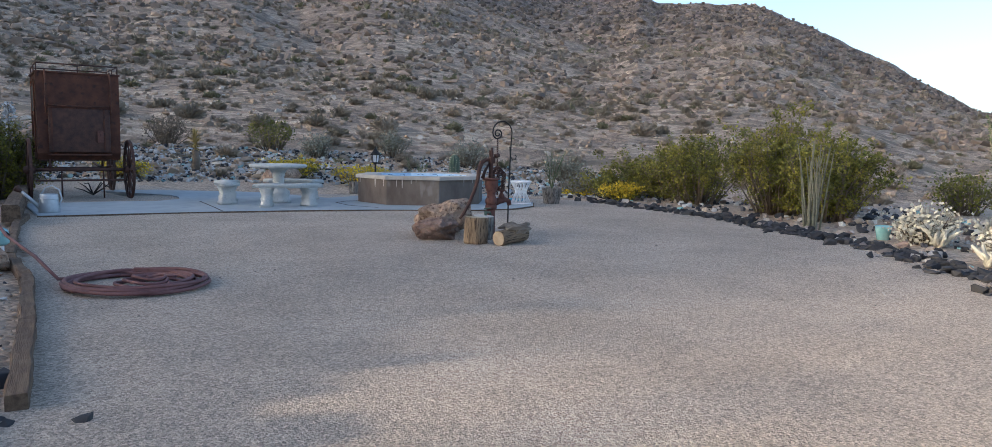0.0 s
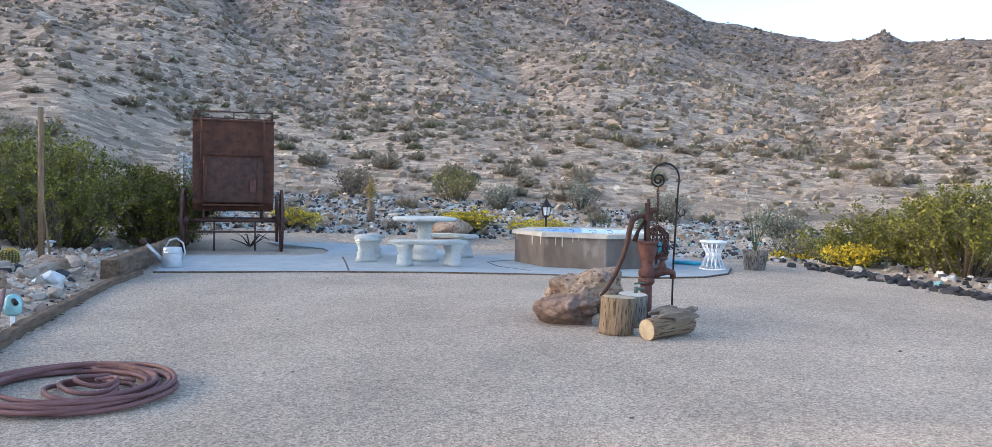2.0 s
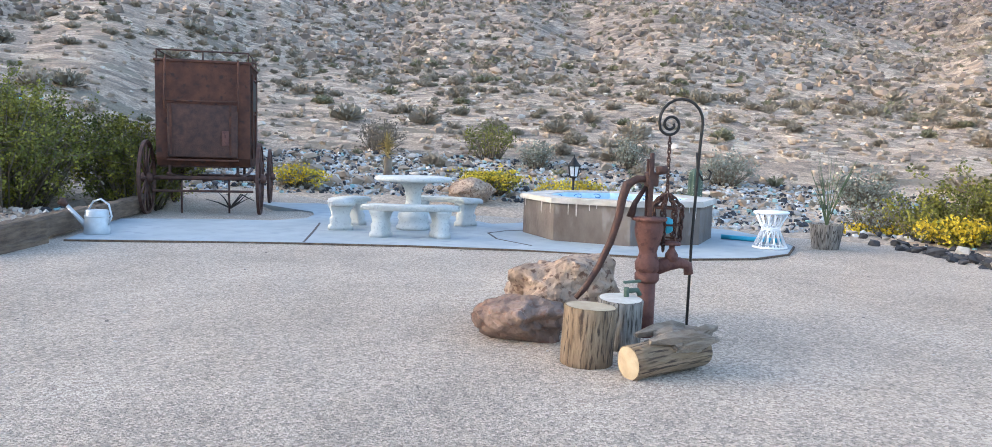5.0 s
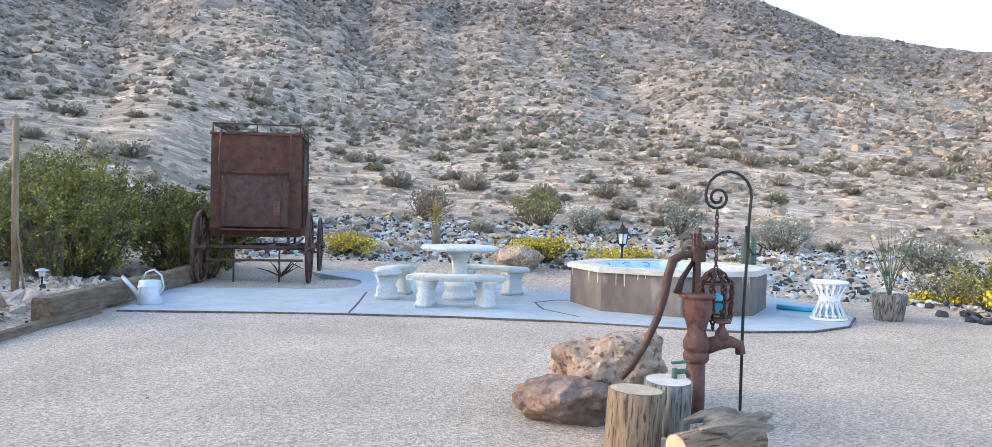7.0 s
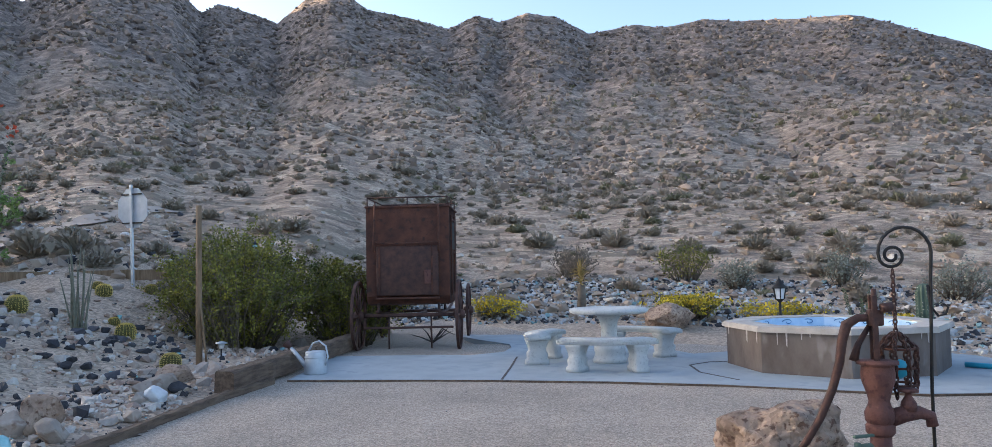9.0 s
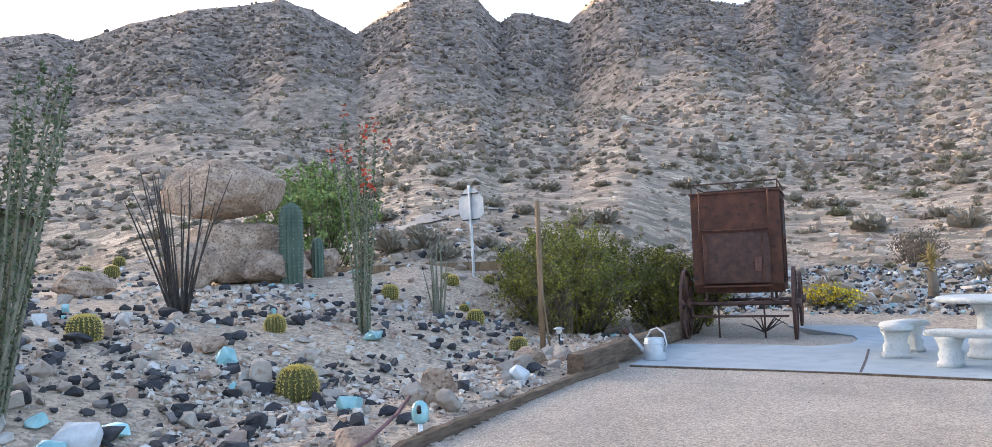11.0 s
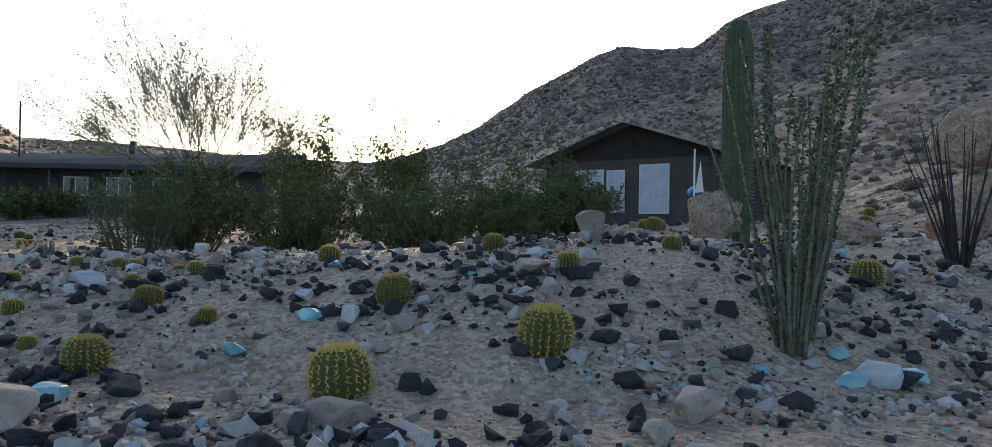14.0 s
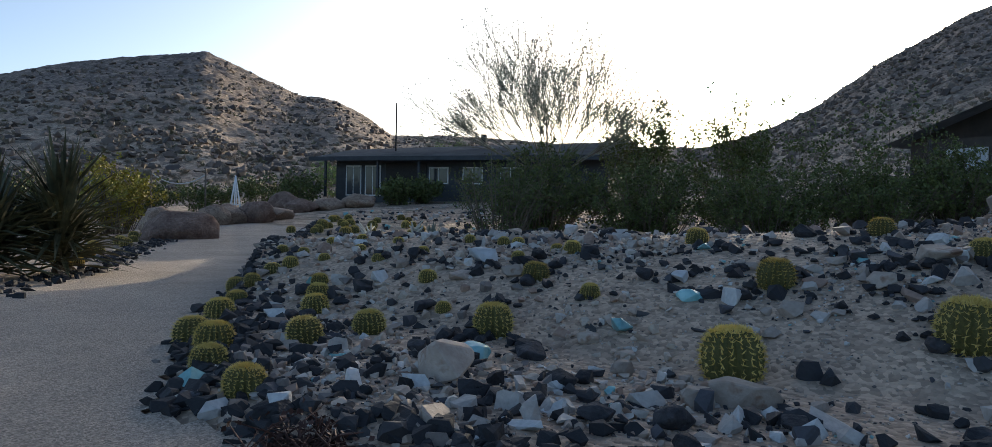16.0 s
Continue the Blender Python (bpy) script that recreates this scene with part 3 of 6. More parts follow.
strip_line("trim", [(-2.35, 3.3), (-2.95, 3.6), (-3.35, 4.1), (-3.3, 4.5), (-3.05, 4.75)], 0.025, 0.0355, 0.006, M_JOINT, "curved dark joint in the slab beside the tub", "trim")


def hot_tub():
    c = Vector((-1.98, 5.08, 0.035))
    R, H = 1.22, 0.5
    tub = thing("hot_tub", Matrix.Translation(c) @ pose(0, 0, 0, 0, 0, 4), "octagonal sunken-style hot tub with streaked brown stucco walls and tan coping", "hot tub")
    v = [Vector((R * math.cos(math.pi / 4 * k + math.pi / 8), R * math.sin(math.pi / 4 * k + math.pi / 8), 0)) for k in range(8)]
    for k in range(8):
        a, b = v[k], v[(k + 1) % 8]
        bm = bmesh.new()
        prism(bm, [(a.x * 0.86, a.y * 0.86), (a.x, a.y), (b.x, b.y), (b.x * 0.86, b.y * 0.86)], 0, H - 0.05)
        part("wall_panel", bm, M_TUB, tub, flat=True)
        bm = bmesh.new()
        prism(bm, [(a.x * 0.76, a.y * 0.76), (a.x * 1.04, a.y * 1.04), (b.x * 1.04, b.y * 1.04), (b.x * 0.76, b.y * 0.76)], H - 0.05, H + 0.012, 0.012)
        part("coping_stone", bm, M_COPING, tub, flat=True)
        bm = bmesh.new()
        prism(bm, [(a.x * 0.755, a.y * 0.755), (a.x * 0.765, a.y * 0.765), (b.x * 0.765, b.y * 0.765), (b.x * 0.755, b.y * 0.755)], H - 0.2, H - 0.002)
        part("tile_band", bm, M_TILE, tub, "pale blue waterline tiles", flat=True)
        # swirl pattern on the tiles
        for q in range(2):
            bm = bmesh.new()
            f = 0.3 + 0.4 * q
            p = a.lerp(b, f) * 0.752
            n = p.normalized()
            s = Vector((-n.y, n.x, 0))
            tube(bm, [p + s * (0.085 - 0.0065 * i) * math.cos(0.3 + 0.55 * i) + Vector((0, 0, H - 0.055 + (0.042 - 0.003 * i) * math.sin(0.3 + 0.55 * i))) for i in range(12)], 0.006, 5)
            part("tile_motif", bm, M_TILE_BLUE, tub, "dark blue curling tile motif")
    bm = bmesh.new()
    prism(bm, [(p.x * 0.757, p.y * 0.757) for p in v], 0.1, H - 0.11)
    part("water", bm, M_WATER, tub, "still pale blue water")
    rnd = random.Random(5)
    for k in (4, 5, 6):
        a, b = v[k], v[(k + 1) % 8]
        for q in range(4):
            f = rnd.uniform(0.05, 0.95)
            p = a.lerp(b, f)
            n = ((a + b) / 2).normalized()
            L = rnd.uniform(0.04, 0.16)
            bm = bmesh.new()
            w = rnd.uniform(0.004, 0.012)
            s = (b - a).normalized()
            top = p + n * 0.003 + Vector((0, 0, H - 0.052))
            fs = [bm.verts.new(x) for x in (top - s * w, top + s * w, top + s * w * 0.4 - Vector((0, 0, L)), top - s * w * 0.5 - Vector((0, 0, L * 0.9)))]
            bm.faces.new(fs)
            r = bmesh.ops.extrude_face_region(bm, geom=bm.faces[:])
            bmesh.ops.translate(bm, vec=n * 0.002, verts=[g for g in r["geom"] if isinstance(g, bmesh.types.BMVert)])
            part("lime_streak", bm, M_STAIN, tub, "pale mineral streak", flat=True)


hot_tub()


def balustrade_leg(h):
    """Scrolled concrete leg."""
    bm = bmesh.new()
    prof = [(0.15, 0.09, 0.0), (0.15, 0.09, 0.05), (0.125, 0.075, 0.07), (0.13, 0.085, 0.14), (0.105, 0.07, h * 0.55), (0.12, 0.085, h * 0.78), (0.14, 0.1, h * 0.9), (0.15, 0.1, h)]
    rings = []
    for a, b, z in prof:
        rings.append([bm.verts.new((x * a, y * b, z)) for x, y in ((-1, -0.8), (-0.8, -1), (0.8, -1), (1, -0.8), (1, 0.8), (0.8, 1), (-0.8, 1), (-1, 0.8))])
    for a, b in zip(rings, rings[1:]):
        for j in range(8):
            bm.faces.new((a[j], a[(j + 1) % 8], b[(j + 1) % 8], b[j]))
    bm.faces.new(tuple(reversed(rings[0])))
    bm.faces.new(rings[-1])
    return bm


def concrete_set():
    cx, cy = -4.32, 3.82
    z0 = 0.035
    table = thing("round_table", Matrix.Translation((cx, cy, z0)), "round weathered concrete garden table on a fluted pedestal", "table")
    bm = bmesh.new()
    lathe(bm, [(0.30, 0.615), (0.46, 0.62), (0.49, 0.635), (0.5, 0.655), (0.49, 0.675), (0.475, 0.685), (0.42, 0.69), (0.40, 0.683), (0.0001, 0.683)], 40)
    part("tabletop", bm, M_CONC, table)
    bm = bmesh.new()
    for k in range(36):
        a = 2 * math.pi * k / 36
        lathe(bm, [(0.001, -0.014), (0.016, 0.0), (0.001, 0.014)], 6, (0.493 * math.cos(a), 0.493 * math.sin(a), 0.657), caps=False)
    tagged(part("beaded_rim", bm, M_CONC, table), kind="stuff")
    bm = bmesh.new()
    lathe(bm, [(0.21, 0), (0.22, 0.04), (0.2, 0.06), (0.18, 0.12), (0.2, 0.16), (0.19, 0.21), (0.13, 0.25), (0.1, 0.34), (0.095, 0.42), (0.115, 0.52), (0.15, 0.58), (0.2, 0.615)], 28)
    part("pedestal", bm, M_CONC, table)
    for k, ang in enumerate((-57, 95, 205)):
        R0, R1, half, H = 0.78, 1.08, 33, 0.38
        b = thing("curved_bench", Matrix.Translation((cx, cy, z0)) @ pose(0, 0, 0, 0, 0, ang), "curved weathered concrete bench with beaded edge on scrolled legs", "bench", "benches round the table")
        bm = bmesh.new()
        arc = [radians(-half + 2 * half * i / 14) for i in range(15)]
        outline = [(R1 * math.cos(t), R1 * math.sin(t)) for t in arc] + [(R0 * math.cos(t), R0 * math.sin(t)) for t in reversed(arc)]
        prism(bm, outline, H - 0.065, H, 0.015)
        part("seat", bm, M_CONC, b)
        bm = bmesh.new()
        for i in range(26):
            t = radians(-half + 2 * half * (i + 0.5) / 26)
            for R in (R0, R1):
                lathe(bm, [(0.001, -0.013), (0.015, 0.0), (0.001, 0.013)], 6, (R * math.cos(t), R * math.sin(t), H - 0.026), caps=False)
        tagged(part("beaded_edge", bm, M_CONC, b), kind="stuff")
        for t in (-22, 22):
            leg = part("leg", balustrade_leg(H - 0.065), M_CONC, b)
            leg.matrix_local = pose(0.93 * math.cos(radians(t)), 0.93 * math.sin(radians(t)), 0, 0, 0, t)


concrete_set()


# ---- stagecoach ----
def spoked_wheel(parent, x, y, r):
    wheel = thing("wheel", pose(x, y, r + 0.0), "", "")
    for key in list(wheel.keys()):
        del wheel[key]
    wheel.parent = parent
    wheel.matrix_world = Matrix.Identity(4)
    wheel.matrix_local = pose(x, y, r)
    bm = bmesh.new()
    n = 36
    rings = [(-0.022, r), (0.022, r), (0.022, r - 0.045), (-0.022, r - 0.045)]
    vs = [[bm.verts.new((px, pr * math.cos(2 * math.pi * k / n), pr * math.sin(2 * math.pi * k / n))) for px, pr in rings] for k in range(n)]
    for k in range(n):
        a, b = vs[k], vs[(k + 1) % n]
        for j in range(4):
            bm.faces.new((a[j], b[j], b[(j + 1) % 4], a[(j + 1) % 4]))
    part("rim", bm, M_RUST_DARK, wheel, flat=True)
    bm = bmesh.new()
    tube(bm, [(-0.09, 0, 0), (-0.05, 0, 0), (0.05, 0, 0), (0.09, 0, 0)], [0.05, 0.075, 0.075, 0.05], 14)
    part("hub", bm, M_RUST_DARK, wheel)
    for k in range(12):
        a = 2 * math.pi * k / 12
        d = Vector((0, math.cos(a), math.sin(a)))
        part("spoke", tube(bmesh.new(), [d * 0.06, d * (r - 0.04)], [0.018, 0.013], 6), M_RUST_DARK, wheel)


def coach():
    W, D = 1.32, 1.35
    z0, z1 = 0.73, 2.27
    c = thing("stagecoach", pose(-8.43, 3.13, 0.0, 0, 0, 41.4), "rusted sheet-metal stagecoach with roof rail and spoked wheels, parked on gravel", "stagecoach")
    bm = bmesh.new()
    # rear wall with a bowed foot, sides, floor, roof
    prof = [(0.0, z1), (0.0, 1.25), (0.02, 0.85), (0.10, z0)]
    for k, (ya, za) in enumerate(prof[:-1]):
        yb, zb = prof[k + 1]
        a = [bm.verts.new(p) for p in ((0, ya, za), (0, yb, zb), (W, yb, zb), (W, ya, za))]
        bm.faces.new(a)
    bmesh.ops.remove_doubles(bm, verts=bm.verts[:], dist=0.001)
    bmesh.ops.solidify(bm, geom=bm.faces[:], thickness=0.02)
    part("rear_panel", bm, M_RUST, c, flat=True)
    for x in (0.005, W - 0.005):
        bm = bmesh.new()
        outline = [(0.0, z1), (0.0, 1.25), (0.03, 0.85), (0.12, z0), (D - 0.2, z0), (D, 0.95), (D, z1)]
        vs = [bm.verts.new((x, yy, zz)) for yy, zz in outline]
        bm.faces.new(vs)
        bmesh.ops.solidify(bm, geom=bm.faces[:], thickness=0.02 if x > 0.5 else -0.02)
        part("side_panel", bm, M_RUST, c, flat=True)
        bm = bmesh.new()
        xx = x + (0.012 if x > 0.5 else -0.012)
        # no hole is cut: a black plate gives the opening's inner shade
        box(bm, (xx, 0.65, 1.82), (0.012, 0.5, 0.45), None, 0.004)
        part("dark_window_plate", bm, M_IRON, c, "black plate standing in for the unlit side window opening", flat=True)
        bm = bmesh.new()
        for yy in (0.36, 0.94):
            box(bm, (xx, yy, 1.5), (0.02, 0.03, 1.3), None, 0.004)
        for zz in (1.55, 2.08):
            box(bm, (xx + 0.001, 0.65, zz), (0.018, 0.58, 0.03), None, 0.004)
        part("door_frame", bm, M_RUST, c, flat=True)
    part("roof", box(bmesh.new(), (W / 2, D / 2, z1), (W + 0.04, D + 0.04, 0.035), None, 0.01), M_RUST, c, flat=True)
    part("front_panel", box(bmesh.new(), (W / 2, D, 1.6), (W, 0.02, 1.2), None, 0.003), M_RUST, c, flat=True)
    part("floor_pan", box(bmesh.new(), (W / 2, D / 2, z0 - 0.012), (W - 0.06, D - 0.25, 0.02)), M_RUST_DARK, c, flat=True)
    # rear boot: hanging flap with a bar, straps and dents
    part("boot_flap", box(bmesh.new(), (W / 2, -0.045, 1.25), (0.98, 0.05, 0.78), None, 0.02), M_RUST_DARK, c, "darker rusted boot cover")
    part("boot_bar", tube(bmesh.new(), [(0.12, -0.09, 1.69), (0.5, -0.085, 1.68), (W - 0.14, -0.09, 1.69)], 0.013, 8), M_RUST, c)
    for x in (0.14, W - 0.16):
        part("upright_bar", tube(bmesh.new(), [(x, -0.1, 1.55), (x, -0.1, 1.75), (x + 0.01, -0.08, 2.1), (x, -0.03, 2.3)], 0.016, 8), M_RUST, c)
    for x in (0.22, 1.05):
        part("strap", box(bmesh.new(), (x, -0.078, 1.27), (0.03, 0.008, 0.74), None, 0.003), M_RUST, c, flat=True)
    part("lower_lip", box(bmesh.new(), (W / 2, -0.03, 0.82), (1.0, 0.09, 0.03), None, 0.008), M_RUST, c)
    part("latch", box(bmesh.new(), (0.98, -0.09, 1.15), (0.1, 0.02, 0.22), None, 0.005), M_PUMP, c)
    # roof rail
    zt = 2.42
    part("roof_rail", tube(bmesh.new(), [(0.02, 0.02, zt), (W - 0.02, 0.02, zt), (W - 0.02, D, zt), (0.02, D, zt), (0.02, 0.02, zt)], 0.012, 6), M_RUST_DARK, c)
    for x, y in [(0.02, 0.02), (W / 2, 0.02), (W - 0.02, 0.02), (W - 0.02, D / 2), (W - 0.02, D), (0.02, D), (0.02, D / 2)]:
        part("rail_post", tube(bmesh.new(), [(x, y, z1), (x, y, zt)], 0.011, 6), M_RUST_DARK, c)
    # running gear
    for y, r in ((0.05, 0.55), (2.3, 0.5)):
        part("axle", tube(bmesh.new(), [(-0.18, y, r), (W + 0.18, y, r)], 0.03, 8), M_RUST_DARK, c)
        spoked_wheel(c, -0.14, y, r)
        spoked_wheel(c, W + 0.14, y, r)
    part("reach_pole", tube(bmesh.new(), [(W / 2, 0.05, 0.52), (W / 2, 2.3, 0.48)], 0.03, 8), M_RUST_DARK, c)
    for x in (0.18, W - 0.18):
        part("spring_rail", tube(bmesh.new(), [(x, -0.1, 0.62), (x, 0.6, 0.56), (x, 1.6, 0.56), (x, 2.4, 0.62)], 0.025, 8), M_RUST_DARK, c)
        for y in (0.05, 1.05):
            part("gear_post", tube(bmesh.new(), [(x, y, 0.5), (x, y, 0.74)], 0.022, 6), M_RUST_DARK, c)
    part("cross_bar", box(bmesh.new(), (W / 2, -0.02, 0.56), (W - 0.1, 0.04, 0.05), None, 0.006), M_RUST_DARK, c)
    part("cross_bar", box(bmesh.new(), (W / 2, -0.02, 0.36), (W + 0.1, 0.03, 0.035), None, 0.006), M_RUST_DARK, c)
    for x in (0.35, W - 0.3):
        part("gear_post", tube(bmesh.new(), [(x, 0.0, 0.03), (x, 0.0, 0.56)], 0.014, 6), M_RUST_DARK, c)
    part("driver_box", box(bmesh.new(), (W / 2, D + 0.3, 1.35), (W - 0.1, 0.55, 0.6), None, 0.03), M_RUST, c)


coach()


def dead_branch(x, y):
    rnd = random.Random(8)
    b = thing("dry_branch", Matrix.Translation((x, y, 0.02)), "tangle of dry dark branches lying under the coach", "branch")
    for k in range(7):
        a = rnd.uniform(0, 6.28)
        d = Vector((math.cos(a), math.sin(a), 0))
        part("twig", tube(bmesh.new(), [(0, 0, 0.02), d * 0.2 + Vector((0, 0, rnd.uniform(0.1, 0.25))), d * 0.4 + Vector((0, 0, rnd.uniform(0.1, 0.4)))], [0.016, 0.011, 0.005], 5), M_TWIG_DARK, b)


dead_branch(-8.3, 4.4)


# ---- timbers ----
def tie(name, p, q, w, h, z, seed, label):
    p, q = Vector((*p, 0)), Vector((*q, 0))
    L = (q - p).length
    n = max(6, int(L * 9))
    rnd = random.Random(seed)
    bm = bmesh.new()
    rings = []
    for k in range(n + 1):
        x = -L / 2 + L * k / n
        j = lambda: rnd.uniform(-0.008, 0.008)
        rings.append([bm.verts.new((x, sy * w / 2 + j(), sz * h / 2 + j())) for sy, sz in ((-1, -1), (1, -1), (1, 0.75), (0.8, 1), (-0.8, 1), (-1, 0.75))])
    for a, b in zip(rings, rings[1:]):
        for j in range(6):
            bm.faces.new((a[j], a[(j + 1) % 6], b[(j + 1) % 6], b[j]))
    bm.faces.new(tuple(reversed(rings[0])))
    bm.faces.new(rings[-1])
    bmesh.ops.recalc_face_normals(bm, faces=bm.faces[:])
    ob = part(name, bm, M_TIE, flat=True)
    a = math.atan2(q.y - p.y, q.x - p.x)
    mid = (p + q) / 2
    ob.matrix_world = pose(mid.x, mid.y, z, 0, 0, math.degrees(a))
    return tagged(ob, label, "timber", "timber edging")


EDGE = [(-1.12, -6.45), (-2.02, -5.26), (-3.05, -3.96), (-4.02, -2.96), (-5.0, -1.72), (-5.85, -0.62), (-6.42, 0.26)]
for k, (a_, b_) in enumerate(zip(EDGE, EDGE[1:])):
    tie("timber_edging", a_, b_, 0.09, 0.15, 0.005, k, "old split railway-tie edging sunk between gravel and rock garden")
tie("railway_tie", (-6.02, -0.50), (-7.5, 1.45), 0.2, 0.22, 0.16, 21, "weathered brown railway tie edging the rock garden")
tie("railway_tie", (-7.52, 1.50), (-9.0, 3.4), 0.2, 0.22, 0.15, 22, "weathered brown railway tie edging the rock garden")


def watering_can(x, y, turn):
    c = thing("watering_can", pose(x, y, 0.035, 0, 0, turn), "galvanized watering can standing on the patio slab", "watering can")
    part("body", lathe(bmesh.new(), [(0.135, 0), (0.14, 0.01), (0.125, 0.15), (0.12, 0.25), (0.115, 0.265), (0.08, 0.27)], 24), M_GALV, c)
    part("band", lathe(bmesh.new(), [(0.128, 0.19), (0.131, 0.2), (0.127, 0.21)], 24, caps=False), M_GALV, c)
    part("spout", tube(bmesh.new(), [(-0.1, 0, 0.05), (-0.24, 0, 0.2), (-0.36, 0, 0.32)], [0.035, 0.025, 0.02], 10), M_GALV, c)
    part("rose", tube(bmesh.new(), [(-0.34, 0, 0.3), (-0.4, 0, 0.35), (-0.41, 0, 0.36)], [0.02, 0.055, 0.05], 12), M_RUST_DARK, c, "dark round sprinkler rose")
    part("handle", tube(bmesh.new(), [(-0.1, 0, 0.26), (-0.04, 0, 0.36), (0.05, 0, 0.39), (0.14, 0, 0.33), (0.17, 0, 0.2), (0.13, 0, 0.1)], 0.011, 8), M_GALV, c)


watering_can(-6.62, 0.98, 25)
# ---- old hand pump group ----
def hand_pump():
    p = thing("hand_pump", pose(0, 0, 0, 0, 0, 34) @ Matrix.Scale(0.84, 4), "rusty red cast-iron hand water pump standing in the gravel", "water pump")
    part("pipe", tube(bmesh.new(), [(0, 0, -0.03), (0, 0, 0.45)], 0.062, 18), M_PUMP, p)
    part("collar", lathe(bmesh.new(), [(0.07, 0.40), (0.085, 0.42), (0.085, 0.46), (0.07, 0.48)], 18), M_PUMP, p)
    part("barrel", lathe(bmesh.new(), [(0.065, 0.46), (0.085, 0.49), (0.088, 0.54), (0.068, 0.58), (0.06, 0.61), (0.072, 0.66), (0.095, 0.73), (0.1, 0.78), (0.094, 0.82), (0.098, 0.83), (0.122, 0.835), (0.122, 0.855), (0.05, 0.86)], 22), M_PUMP, p)
    part("spout", tube(bmesh.new(), [(0.05, 0, 0.5), (0.14, 0, 0.53), (0.23, 0, 0.54), (0.29, 0, 0.52), (0.3, 0, 0.46)], [0.055, 0.05, 0.04, 0.036, 0.034], 12), M_PUMP, p)
    part("spout_cap", lathe(bmesh.new(), [(0.05, 0.0), (0.045, 0.05), (0.02, 0.09), (0.02, 0.11), (0.06, 0.115), (0.06, 0.135), (0.02, 0.14)], 12, (0.17, 0, 0.55)), M_PUMP, p)
    for y in (-0.045, 0.045):
        part("yoke_bar", box(bmesh.new(), (-0.01, y * 0.7, 1.05), (0.035, 0.014, 0.42), None, 0.004), M_RUST_DARK, p)
    part("plunger_rod", tube(bmesh.new(), [(0, 0, 0.84), (0, 0, 1.3)], 0.016, 8), M_RUST_DARK, p)
    part("yoke_head", box(bmesh.new(), (0.0, 0, 1.12), (0.09, 0.075, 0.1), None, 0.015), M_RUST_DARK, p)
    part("lever_lug", tube(bmesh.new(), [(0.02, -0.05, 1.18), (0.09, -0.05, 1.19)], 0.03, 10), M_RUST_DARK, p)
    curve = [(0.0, 0, 1.12), (-0.1, 0, 1.12), (-0.17, 0, 1.08), (-0.2, 0, 0.98), (-0.22, 0, 0.85), (-0.27, 0, 0.68), (-0.35, 0, 0.5), (-0.44, 0, 0.35), (-0.5, 0, 0.28)]
    part("handle", tube(bmesh.new(), curve, [0.022, 0.026, 0.034, 0.03, 0.028, 0.026, 0.024, 0.022, 0.016], 10), M_RUST_DARK, p, "long curved dark iron handle")
    part("link", tube(bmesh.new(), [(-0.02, 0.03, 1.08), (-0.1, 0.03, 0.95), (-0.13, 0.03, 0.85)], [0.015, 0.02, 0.03], 8), M_RUST_DARK, p)


hand_pump()


def chain_loop(bm, p, q, size=0.03, thick=0.005):
    """Oval links from p to q."""
    p, q = Vector(p), Vector(q)
    d = (q - p)
    n = max(1, int(d.length / (size * 0.8)))
    d.normalize()
    s = d.orthogonal().normalized()
    for k in range(n):
        c = p + (q - p) * ((k + 0.5) / n)
        a = s if k % 2 else d.cross(s)
        ring = [c + d * size * 0.55 * math.cos(t) + a * size * 0.32 * math.sin(t) for t in [2 * math.pi * j / 8 for j in range(9)]]
        tube(bm, ring, thick, 4, cap=False)
    return bm


